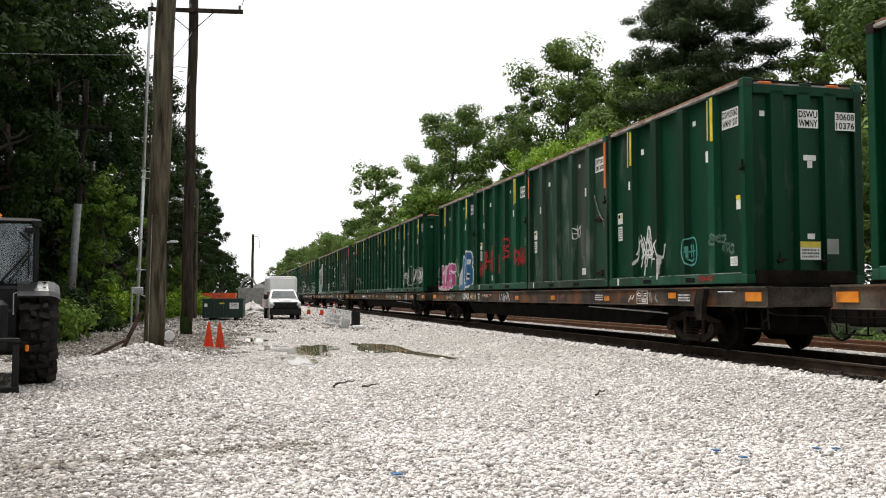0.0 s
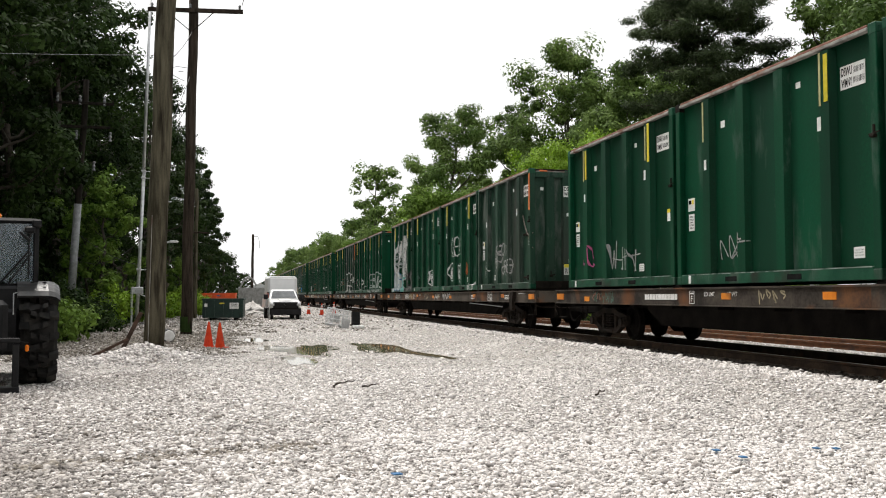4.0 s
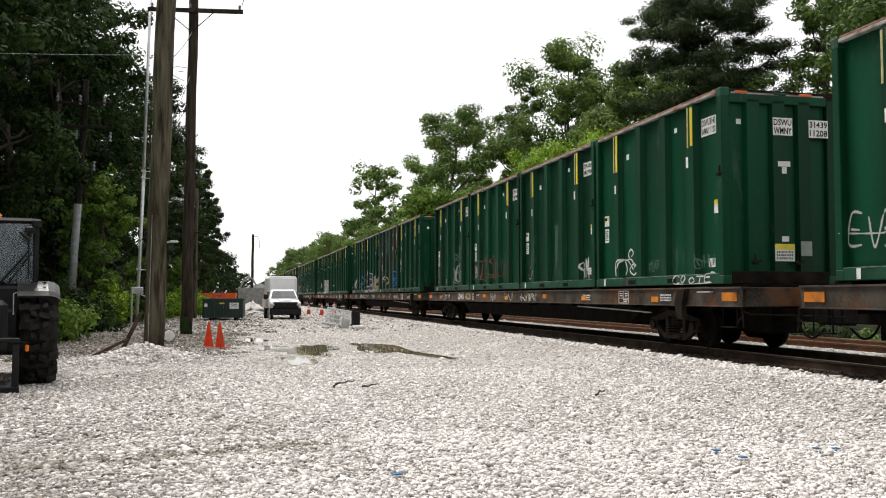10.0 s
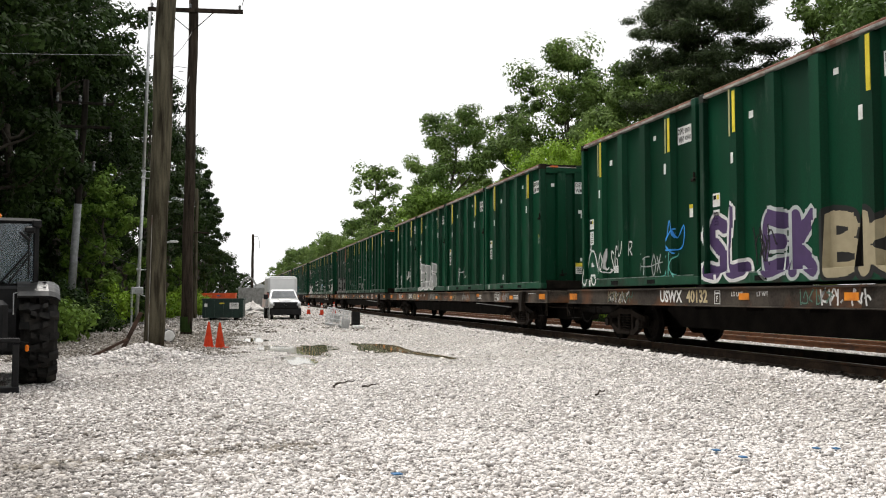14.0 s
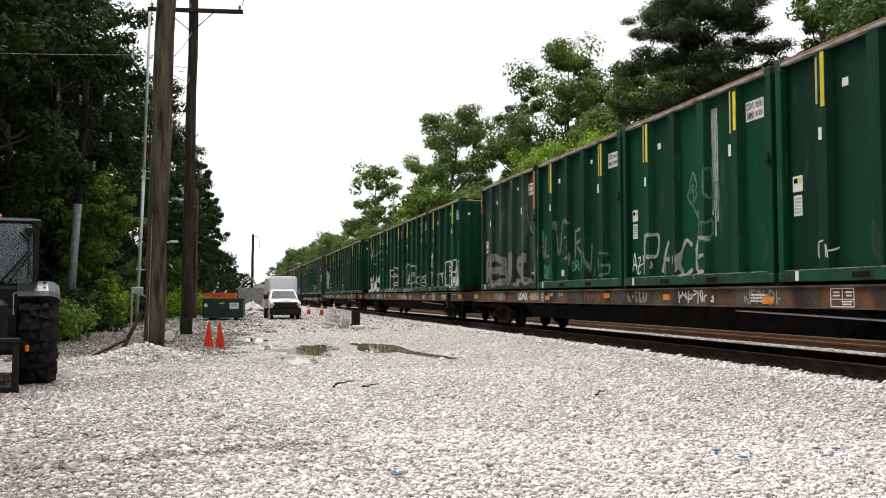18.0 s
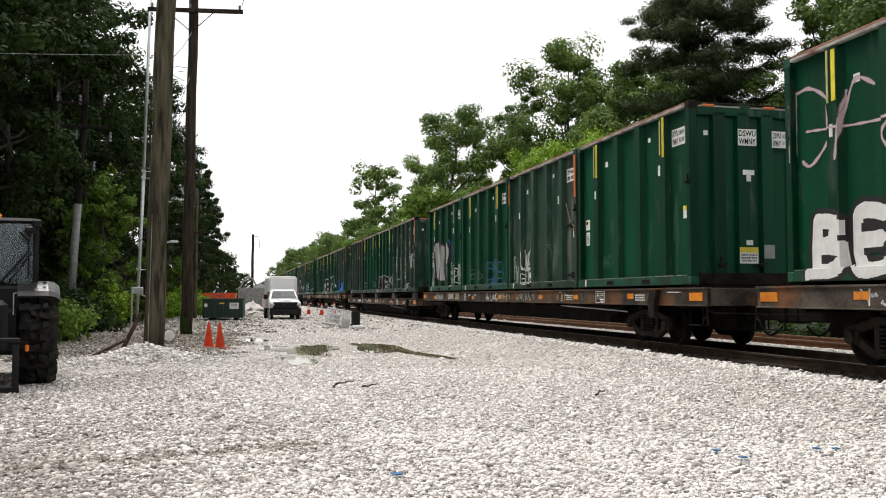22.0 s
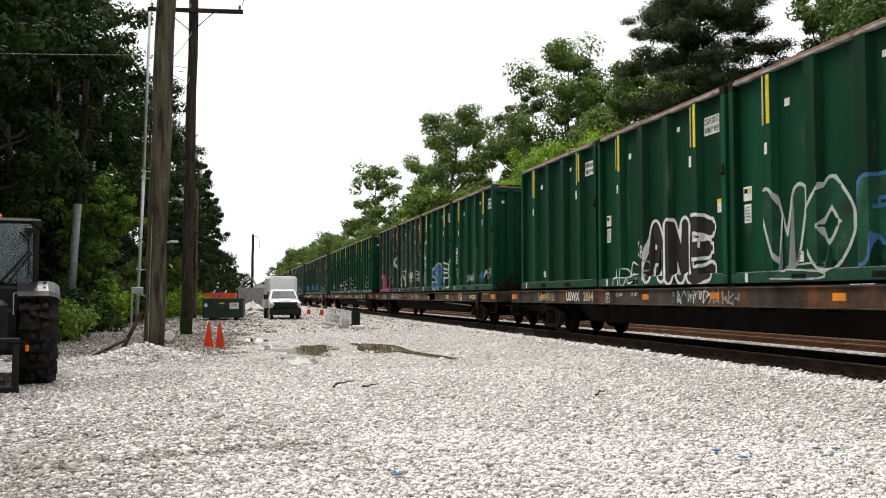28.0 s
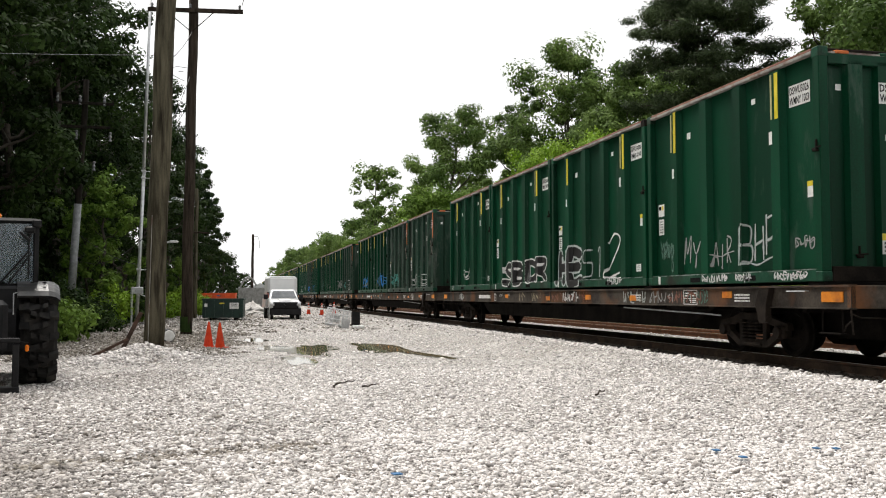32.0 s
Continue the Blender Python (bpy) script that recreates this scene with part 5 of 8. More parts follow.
    s["bracket"] = (Form().prism([(1.9, d - 0.02), (2.2, d - 0.05), (2.32, d - 0.3), (2.2, d - 0.62), (2.02, d - 0.6), (2.0, d - 0.3)], -1.42, -1.31, "x").tube((-1.36, 2.0, d - 0.55), (-1.36, 2.25, d - 0.55), 0.06), TRUCK_STEEL)
    s["placard"] = (Form().box(-1.316, -0.25, -0.08, -1.30, 0.25, 0.08), ORANGE)
    s["small_placard"] = (Form().box(-1.312, -0.16, -0.06, -1.30, 0.16, 0.06), ORANGE)
    c = Form()
    for y0, z0, y1, z1 in ((-0.27, 0.13, 0.27, 0.145), (-0.27, -0.145, 0.27, -0.13), (-0.27, -0.13, -0.255, 0.13), (0.255, -0.13, 0.27, 0.13), (-0.27, -0.03, 0.27, -0.02), (-0.01, -0.03, 0.0, 0.13)):
        c.box(-1.306, y0, z0, -1.30, y1, z1)
    for y, z, w in ((-0.15, 0.08, 0.16), (-0.15, 0.03, 0.12), (0.13, 0.08, 0.14), (0.13, 0.03, 0.16), (-0.1, -0.06, 0.24), (-0.1, -0.1, 0.2)):
        c.box(-1.306, y - w / 2, z - 0.012, -1.30, y + w / 2, z + 0.012)
    s["stencil_panel"] = (c, WHITE_DECAL)
    c = Form()
    for y0, z0, y1, z1 in ((-0.10, 0.115, 0.10, 0.127), (-0.10, -0.127, 0.10, -0.115), (-0.10, -0.115, -0.088, 0.115), (0.088, -0.115, 0.10, 0.115), (-0.07, 0.06, 0.07, 0.09)):
        c.box(-1.306, y0, z0, -1.30, y1, z1)
    s["plate_frame"] = (c, WHITE_DECAL)
    return {k: f.mesh(k, m) for k, (f, m) in s.items()}


def spline3(pts, k=5):
    out = []
    for i in range(len(pts) - 1):
        p = [Vector(pts[min(max(i + j, 0), len(pts) - 1)]) for j in (-1, 0, 1, 2)]
        for j in range(k):
            t = j / k
            out.append(0.5 * (2 * p[1] + (p[2] - p[0]) * t + (2 * p[0] - 5 * p[1] + 4 * p[2] - p[3]) * t * t + (3 * p[1] - p[0] - 3 * p[2] + p[3]) * t ** 3))
    out.append(Vector(pts[-1]))
    return out


WHEEL_R = 0.42


def truck_meshes():
    s = {}
    fr = Form().prism([(-1.1, 0.04), (-1.05, 0.16), (-0.62, 0.24), (-0.36, 0.32), (0.36, 0.32), (0.62, 0.24), (1.05, 0.16), (1.1, 0.04), (0.95, 0.04), (0.56, 0.13), (0.33, 0.20), (-0.33, 0.20), (-0.56, 0.13), (-0.95, 0.04)], -1.06, -0.95, "x")
    fr.prism([(-1.0, -0.05), (-0.78, -0.11), (-0.45, -0.28), (0.45, -0.28), (0.78, -0.11), (1.0, -0.05), (0.95, 0.06), (0.72, 0.0), (0.42, -0.17), (-0.42, -0.17), (-0.72, 0.0), (-0.95, 0.06)], -1.06, -0.95, "x")
    for sy in (-1, 1):
        fr.box(-1.05, sy * 0.37 - 0.06, -0.20, -0.96, sy * 0.37 + 0.06, 0.24, 0.01)
    fr.box(-1.09, -0.30, -0.27, -0.92, 0.30, -0.20, 0.02)
    for sy in (-1, 1):
        fr.box(-1.10, sy * 0.865 - 0.14, -0.1, -0.92, sy * 0.865 + 0.14, 0.12, 0.03)
        fr.lathe([(0.10, -1.15), (0.10, -1.1)], "x", 12, (0, sy * 0.865, 0.0))
    s["side_frame"] = fr.mesh("side_frame", TRUCK_STEEL)
    sp = Form()
    for y in (-0.2, 0.0, 0.2):
        for k in range(6):
            sp.lathe([(0.085, 0.0), (0.095, 0.012), (0.085, 0.026)], "z", 12, (-1.02, y, -0.17 + k * 0.06))
    s["spring_nest"] = sp.mesh("spring_nest", TRUCK_STEEL)
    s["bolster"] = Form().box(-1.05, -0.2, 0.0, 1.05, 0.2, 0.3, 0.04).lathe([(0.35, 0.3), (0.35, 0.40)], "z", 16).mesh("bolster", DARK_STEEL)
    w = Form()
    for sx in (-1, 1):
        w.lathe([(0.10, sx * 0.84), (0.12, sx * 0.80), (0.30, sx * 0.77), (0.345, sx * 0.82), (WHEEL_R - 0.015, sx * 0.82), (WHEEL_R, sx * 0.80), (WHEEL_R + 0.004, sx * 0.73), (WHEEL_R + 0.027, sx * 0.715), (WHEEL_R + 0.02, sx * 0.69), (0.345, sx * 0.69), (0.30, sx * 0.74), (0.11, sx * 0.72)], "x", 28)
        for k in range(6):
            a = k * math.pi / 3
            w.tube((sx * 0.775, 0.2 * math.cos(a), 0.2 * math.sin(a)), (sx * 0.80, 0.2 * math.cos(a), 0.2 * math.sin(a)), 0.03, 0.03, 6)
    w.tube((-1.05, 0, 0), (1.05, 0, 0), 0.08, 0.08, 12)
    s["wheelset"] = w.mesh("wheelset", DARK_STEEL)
    return s


_car, _trk = car_meshes(), truck_meshes()


def build_truck(car, y):
    t = part("truck", _trk["bolster"], DARK_STEEL, car, "dusty cast-steel truck", pose(0, y, WHEEL_R))
    for m in (Matrix.Identity(4), pose(0, 0, 0, 0, 0, 180)):
        part("side_frame", _trk["side_frame"], TRUCK_STEEL, t, "", m)
        part("spring_nest", _trk["spring_nest"], TRUCK_STEEL, t, "", m)
    for sy in (-1, 1):
        w = part("wheelset", _trk["wheelset"], DARK_STEEL, t, "", pose(0, sy * 0.865, 0))
        wheels[sy].append(w)


LOW_DECK = {10: 0.28}  # how far the deck lies below that of the other cars


def build_car(n):
    r = random.Random(100 + n)
    L, low = 25.9, LOW_DECK.get(n, 0.0)
    d = DECK_Z - RAIL_Z - low
    car = thing("flat_car", "low grimy railway flat car with containers on raised pedestals" if low else "grimy brown railway flat car with orange reflectors under containers", "flat car", group="cars of the train")
    down = pose(0, 0, -low)
    part("deck", _car["deck"], DARK_STEEL, car, "", down)
    part("centre_sill", _car["centre_sill"], DARK_STEEL, car, "", down)
    turn = pose(0, L, -low, 0, 0, 180)
    for m in (down, turn):
        part("side_sill", _car["side_sill"], BROWN_SILL, car, "rust-streaked brown side sill", m)
        for k in ("end_sill", "coupler", "air_hose", "step", "grab_iron", "uncoupling_lever"):
            part(k, _car[k], BROWN_SILL, car, "", m)
    part("step", _car["step"], DARK_STEEL, car, "", turn @ Matrix.Diagonal((-1, 1, 1, 1)))
    part("uncoupling_lever", _car["uncoupling_lever"], TRUCK_STEEL, car, "", turn @ Matrix.Diagonal((-1, 1, 1, 1)))
    if low:
        part("box_beam", Form().box(-0.95, 0.4, d, 0.95, L - 0.4, d + low + 0.05), DARK_STEEL, car, "black box beam")
    for k in range(5):
        y = 0.75 + k * BOX_PITCH + (0.2 if k == 0 else (-0.26 if k == 4 else -0.06))
        part("container_bolster", _car["container_bolster"], DARK_STEEL, car, "", pose(0, y, 0))
        if low:
            part("pedestal", Form().prism([(y - 0.42, d), (y + 0.42, d), (y + 0.24, d + low + 0.02), (y - 0.24, d + low + 0.02)], -1.24, -1.10, "x"), BROWN_SILL, car, "rusty brown container pedestal")
            for dy in (-1.9, -1.55):
                part("roller", Form().lathe([(0.0, -0.1), (0.09, -0.1), (0.11, -0.06), (0.11, 0.06), (0.0, 0.08)], "x", 12, (-1.24, y + dy, d + 0.10)), DARK_STEEL, car) if k else None
    part("bracket", _car["bracket"], TRUCK_STEEL, car, "", down)
    part("brake_rod", _car["brake_rod"], GALV, car, "pale brake rod", down)
    part("placard", _car["placard"], ORANGE, car, "orange reflector", pose(0, 0.42, d - 0.17))
    part("placard", _car["placard"], ORANGE, car, "orange reflector", pose(0, L - 0.35, d - 0.17))
    y = 3.4
    while y < L - 2:
        if abs(y - (L - 6.0)) > 1.5:
            part("small_placard", _car["small_placard"], ORANGE, car, "small orange reflector", pose(0, y, d - 0.17 - r.uniform(-0.04, 0.06)))
        y += r.uniform(2.6, 4.2)
    part("stencil_panel", _car["stencil_panel"], WHITE_DECAL, car, "white stencilled data panel", pose(0, 4.9 + r.uniform(-0.3, 0.3), d - 0.18))
    num = CAR_NUMBERS.get(n, "")
    spot = Matrix.Translation((-1.306, L - (5.85 if n in (8, 9, 11) else 6.3), d - 0.175)) @ FACE_SIDE
    if num:
        part("writing", lettering(num.split()[0], 0.335, WHITE_DECAL, bold=0.032), WHITE_DECAL, car, "white reporting mark", spot @ pose(-0.52, 0, 0) @ Matrix.Diagonal((0.97, 1, 1, 1)))
        part("writing", lettering(num.split()[1], 0.335, CREAM, bold=0.032), CREAM, car, "cream car number", spot @ pose(0.56, 0, 0) @ Matrix.Diagonal((0.97, 1, 1, 1)))
    else:
        fine_print(bars_mesh(1.5, 0.2, 1, WHITE_DECAL, str(n % 3)), WHITE_DECAL, car, "white reporting mark", spot)
    part("plate_frame", _car["plate_frame"], WHITE_DECAL, car, "white stencilled frame", pose(0, L - 7.62, d - 0.18))
    part("writing", lettering("F", 0.16, WHITE_DECAL, bold=0.01), WHITE_DECAL, car, "white stencilled letter", Matrix.Translation((-1.306, L - 7.62, d - 0.215)) @ FACE_SIDE)
    for word, dy in (("LD LMT", 8.3), ("LT WT", 9.1)):
        part("writing", lettering(word, 0.115, WHITE_DECAL, bold=0.01), WHITE_DECAL, car, "white stencilled words", Matrix.Translation((-1.306, L - dy, d - 0.125)) @ FACE_SIDE)
    for y in (2.9, 7.2):
        fine_print(bars_mesh(0.5, 0.16, 3, WHITE_DECAL, "s"), WHITE_DECAL, car, "white stencilled lines", Matrix.Translation((-1.306, y, d - 0.19)) @ FACE_SIDE)
    for k in range(r.randint(8, 12) if -1 < n < 14 else 2):
        f = Form()
        y0, w = r.choice((r.uniform(4.5, L - 9), r.uniform(10, L - 9), L - 2.6)), r.uniform(0.7, 1.6)
        for j in range(int(w / 0.20)):
            y1 = y0 - j * 0.20
            strokes = [[(y1 - r.uniform(0, 0.2), d - 0.31 + r.uniform(0, 0.27)) for _ in range(r.randint(3, 5))], [(y1 - 0.03 * r.random(), d - 0.05), (y1 - 0.05 * r.random(), d - 0.30)]]
            for st in strokes[:r.randint(1, 2)]:
                way = spline(st, 0.04)
                v = []
                for i, q in enumerate(way):
                    e = way[min(i + 1, len(way) - 1)] - way[max(i - 1, 0)]
                    e = e.normalized() if e.length > 1e-6 else Vector((1, 0))
                    for sgn in (-0.028, 0.0, 0.028):
                        v.append((-1.305 - 0.0003 * j, q.x - e.y * sgn, q.y + e.x * sgn))
                        f.cover[len(f.v) + len(v) - 1] = 0.0 if sgn else 1.0
                f.add(v, [(3 * i + t, 3 * i + t + 1, 3 * i + t + 4, 3 * i + t + 3) for i in range(len(way) - 1) for t in (0, 1)])
        c = r.choice(("white", "white", "chalk", "grey", "faint", "cream", "cream", "brown"))
        me = part("spray_paint", f, SOFT[c], car, c + " spray-paint scrawl").data
        me.attributes.new("cover", "FLOAT", "POINT").data.foreach_set("value", [f.cover[i] for i in range(len(f.v))])
    # rust-worn sections of the sill
    for k in range(r.randint(1, 3)):
        y0 = r.uniform(3, L - 9)
        part("patch", Form().box(-1.3035, y0, d - 0.33, -1.30, y0 + r.uniform(0.6, 2.2), d - 0.02), RUST_SILL, car, "orange-brown rusted panel")
    build_truck(car, 3.0)
    build_truck(car, L - 3.0)
    return car


CREAM = surface("cream_stencil_paint", (0.42, 0.33, 0.17), (0.58, 0.50, 0.32), 0.7, 0, 9, 60, 0, (0.2, 0.1, 0.04), 0.6)
RUST_SILL = surface("rusted_sill_steel", (0.06, 0.035, 0.024), (0.15, 0.07, 0.032), 0.85, 0, 2.5, 25, 0.3, (0.04, 0.032, 0.027), 0.50, spec=0.15)


def build_train():
    for n in CARS:
        face = FIRST_FACE + n * CAR_PITCH
        car = build_car(n)
        moving.append((car, face - 0.75, RAIL_Z))
        rr = random.Random(900 + n)
        loads = LOADS.get(n) or [("B" if rr.random() < 0.18 else "A", "", [(rr.choice(("tag", "wild", "mask")), rr.uniform(2.5, 5.5), 0.3, rr.uniform(0.8, 2.4), rr.uniform(0.5, 1.0), (rr.choice(("white", "grey", "faint", "teal", "sky")),)) for _ in range(rr.randint(1, 3))]) for _ in range(4)]
        for k, (kind, number, marks) in enumerate(loads):
            b = build_box(kind, number, END_NUMBERS.get(n, ""), k == 0, k == 3, 50 * n + k + 60)
            for j, (style, y, z, w, h, colours) in enumerate(marks):
                spray(b, style, y, z, w, h, colours, 1000 * n + 50 * k + j)
            moving.append((b, face + k * BOX_PITCH, BOX_Z))


build_train()


# ---- trees and undergrowth ----
BARK = surface("grey_brown_bark", (0.035, 0.028, 0.022), (0.09, 0.075, 0.06), 0.95, 0, 5, 40, 0.6)
# Far darker than the mid green: the wood's own shade is in this colour.
LEAF_DEEP = surface("shaded_green_leaves", (0.011, 0.025, 0.006), (0.038, 0.066, 0.016), 0.6, 0, 0.35, 4, 0, None, 0.6, False, 0.45, island=True, leaf=True)
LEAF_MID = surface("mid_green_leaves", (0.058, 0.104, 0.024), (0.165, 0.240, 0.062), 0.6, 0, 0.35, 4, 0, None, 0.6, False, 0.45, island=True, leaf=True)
# Bright leaf tones, raised to hold light that the wood keeps off the verge.
LEAF_BRIGHT = surface("lit_bright_green_leaves", (0.14, 0.25, 0.018), (0.25, 0.38, 0.045), 0.55, 0, 0.5, 4, 0, None, 0.6, False, 0.4, island=True, leaf=True)
LEAF_FRESH = surface("fresh_green_leaves", (0.080, 0.15, 0.020), (0.155, 0.245, 0.045), 0.6, 0, 0.4, 4, 0, None, 0.6, False, 0.4, island=True, leaf=True)
LEAF_PINE = surface("dark_pine_needles", (0.034, 0.052, 0.024), (0.085, 0.115, 0.052), 0.6, 0, 0.5, 4, 0, None, 0.6, False, 0.4, island=True, leaf=True)


def leaf_cloud(r, clumps, per, size, narrow=0.62, shell=0.55, droop=0.15):
    """Vertices and faces of diamond leaves over a set of clumps, each (centre, radii)."""
    V = []
    for c, rad in clumps:
        k = int(per * r.uniform(0.7, 1.3))
        d = r.normal(size=(k, 3))
        d /= np.linalg.norm(d, axis=1)[:, None]
        q = np.asarray(c) + d * np.asarray(rad) * (shell + (1 - shell) * r.random((k, 1))) * (0.85 + 0.3 * r.random((k, 1)))
        nrm = d * 1.0 + r.normal(size=(k, 3)) * 0.30 + (0, 0, 0.40)
        nrm /= np.linalg.norm(nrm, axis=1)[:, None]
        u = np.cross(nrm, r.normal(size=(k, 3)))
        u /= np.linalg.norm(u, axis=1)[:, None] + 1e-9
        u[:, 2] -= droop
        w = np.cross(nrm, u)
        s = size * (0.6 + 0.8 * r.random((k, 1)))
        V.append(np.stack([q - u * s * 0.5, q + w * s * narrow * 0.5 + nrm * s * 0.08, q + u * s * 0.5, q - w * s * narrow * 0.5 + nrm * s * 0.08], 1))
    V = np.concatenate(V)
    f = np.arange(len(V) * 4).reshape(-1, 4)
    return V.reshape(-1, 3), f


def bent(form, p0, p1, r0, r1, r, bend=0.08, n=5, sides=7):
    """A tapered, slightly crooked limb."""
    p0, p1 = Vector(p0), Vector(p1)
    ln = (p1 - p0).length
    pts = [p0.lerp(p1, i / n) + (Vector(r.normal(size=3)) * bend * ln * 0.5 * math.sin(math.pi * i / n)) for i in range(n + 1)]
    form.limb(pts, [r0 + (r1 - r0) * i / n for i in range(n + 1)], sides)
    return pts


def broadleaf(seed, height, spread, low, per, leaf, n_limbs=14, gap=1.0):
    """Meshes of a trunk with limbs and of a leafy crown of uneven clumps."""
    r = np.random.default_rng(seed)
    wood, clumps = Form(), []
    top = Vector((r.uniform(-0.5, 0.5), r.uniform(-0.5, 0.5), height * 0.9))
    bent(wood, (0, 0, -0.3), top, 0.018 * height, 0.03, r, 0.03, 8, 9)
    for k in range(n_limbs):
        a = k * 2.4 + r.uniform(-0.4, 0.4)
        h = low + (0.93 - low) * (k + 0.5) / n_limbs
        reach = spread * math.sin(math.pi * min(0.95, 0.18 + 0.72 * (h - low) / (1 - low) * 0.9 + 0.12)) * r.uniform(0.65, 1.15)
        p0 = Vector((0, 0, h * height * 0.88))
        p1 = Vector((math.cos(a) * reach, math.sin(a) * reach, h * height + reach * r.uniform(0.1, 0.5)))
        pts = bent(wood, p0, p1, 0.007 * height * (1.2 - h), 0.015, r, 0.10)
        for q, sc in ((pts[-1], 1.0), (pts[-2], 0.9), (pts[-3], 0.8)):
            for _ in range(2):
                o = Vector(r.normal(size=3)) * 0.55 * gap
                rad = spread * 0.185 * sc * r.uniform(0.6, 1.3)
                clumps.append((tuple(q + o), (rad * 1.15, rad * 1.15, rad * 0.8)))
    for _ in range(4):
        rad = spread * r.uniform(0.2, 0.28)
        clumps.append((tuple(top + Vector(r.normal(size=3)) * 0.8), (rad, rad, rad)))
    return wood, leaf_cloud(r, clumps, per, leaf)


def pine(seed, height, spread):
    r = np.random.default_rng(seed)
    wood, clumps = Form(), []
    bent(wood, (0, 0, -0.3), (0.3, 0.2, height), 0.28, 0.04, r, 0.02, 8, 9)
    for k in range(64):
        h = 0.34 + 0.64 * k / 64
        a = k * 2.4 + r.uniform(-0.3, 0.3)
        reach = spread * (1 - ((h - 0.55) / 0.5) ** 2 * 0.75) * r.uniform(0.55, 1.1)
        p1 = (math.cos(a) * reach, math.sin(a) * reach, h * height + r.uniform(-0.1, 0.22) * reach)
        pts = bent(wood, (0, 0, h * height), p1, 0.07, 0.015, r, 0.08)
        for q in pts[2:]:
            for _ in range(3):
                c = q + Vector((r.normal() * 0.45, r.normal() * 0.45, r.normal() * 0.18 + 0.1))
                rad = r.uniform(0.42, 0.76)
                clumps.append((tuple(c), (rad * 1.25, rad * 1.25, rad * 0.6)))
    return wood, leaf_cloud(r, clumps, 170, 0.26, 0.20, 0.2, 0.0)


def thicket(seed, width, height, per, leaf, n=16):
    r = np.random.default_rng(seed)
    wood, clumps = Form(), []
    for k in range(n):
        a, d = r.uniform(0, 6.28), width * math.sqrt(r.random())
        h = height * r.uniform(0.45, 1.0) * (1.1 - 0.5 * d / width)
        p1 = (math.cos(a) * d, math.sin(a) * d, h)
        pts = bent(wood, (math.cos(a) * d * 0.4, math.sin(a) * d * 0.4, -0.1), p1, 0.03, 0.008, r, 0.12, 4, 5)
        for q in pts[1:]:
            rad = width * r.uniform(0.16, 0.3)
            clumps.append((tuple(q), (rad, rad, rad * 0.85)))
    return wood, leaf_cloud(r, clumps, per, leaf)


_plants = {}


def plant(kind, name, label, category, x, y, scale=1.0, turn=None, sz=None, group="", leaf=None):
    """Sets a tree or bush of a kind; repeats share their meshes."""
    wood, crown = _plants[kind]
    z = float(ground_z(x, y)) - 0.05
    ob = thing(name, label, category, pose(x, y, z, 0, 0, random.uniform(0, 360) if turn is None else turn), group)
    ob.scale = (scale, scale, sz or scale)
    tr = part("trunk" if category == "tree" else "stem", wood, BARK, ob)
    if category != "tree":
        tagged(tr, kind="stuff")
    cr = part("crown", crown, LEAF_MID, ob)
    if leaf:
        cr.material_slots[0].link = "OBJECT"
        cr.material_slots[0].material = leaf
    return ob


def grow(kind, made, leaf):
    wood, (v, f) = made
    _plants[kind] = (wood.mesh("trunk", BARK, True), raw_mesh("crown", v, f, leaf))


grow("oak", broadleaf(11, 21, 5.6, 0.16, 300, 0.23, 22), LEAF_MID)
grow("gum", broadleaf(12, 22, 3.8, 0.22, 190, 0.26, 20), LEAF_MID)
grow("elm", broadleaf(13, 19, 5.4, 0.05, 280, 0.23, 24), LEAF_MID)
grow("poplar", broadleaf(14, 20, 3.6, 0.12, 240, 0.20, 22, 1.1), LEAF_MID)
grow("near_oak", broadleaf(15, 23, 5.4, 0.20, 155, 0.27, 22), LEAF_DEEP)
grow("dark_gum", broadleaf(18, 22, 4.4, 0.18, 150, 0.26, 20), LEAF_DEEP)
grow("far_tree", broadleaf(19, 20, 5.0, 0.05, 55, 0.50, 20), LEAF_MID)
grow("sapling", broadleaf(16, 8, 2.3, 0.08, 110, 0.20, 16, 0.6), LEAF_BRIGHT)
grow("sumac", broadleaf(17, 11, 4.2, 0.10, 190, 0.21, 22, 1.1), LEAF_BRIGHT)
grow("pine", pine(21, 22, 4.3), LEAF_PINE)
grow("bush", thicket(31, 1.6, 2.4, 55, 0.18), LEAF_BRIGHT)
grow("bramble", thicket(32, 2.2, 1.9, 48, 0.20, 18), LEAF_MID)

TALL = "tall dark broadleaf tree at the edge of the yard"
LIT = "leafy green tree behind the railway line"
# the dark wood along the yard, its inner shade coloured into the leaves
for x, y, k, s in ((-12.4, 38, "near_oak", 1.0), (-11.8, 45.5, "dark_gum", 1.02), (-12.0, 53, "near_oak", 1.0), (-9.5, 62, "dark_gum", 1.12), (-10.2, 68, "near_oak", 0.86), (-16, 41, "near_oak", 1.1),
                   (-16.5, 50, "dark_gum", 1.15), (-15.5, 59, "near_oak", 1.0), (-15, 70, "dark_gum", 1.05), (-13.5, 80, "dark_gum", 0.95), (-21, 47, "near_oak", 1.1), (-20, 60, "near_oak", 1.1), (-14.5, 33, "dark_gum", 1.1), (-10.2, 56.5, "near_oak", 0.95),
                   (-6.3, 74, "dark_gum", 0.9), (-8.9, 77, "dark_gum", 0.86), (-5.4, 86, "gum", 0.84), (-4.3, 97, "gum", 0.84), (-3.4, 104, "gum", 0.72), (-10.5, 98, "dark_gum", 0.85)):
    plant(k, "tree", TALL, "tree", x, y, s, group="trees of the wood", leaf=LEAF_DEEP)
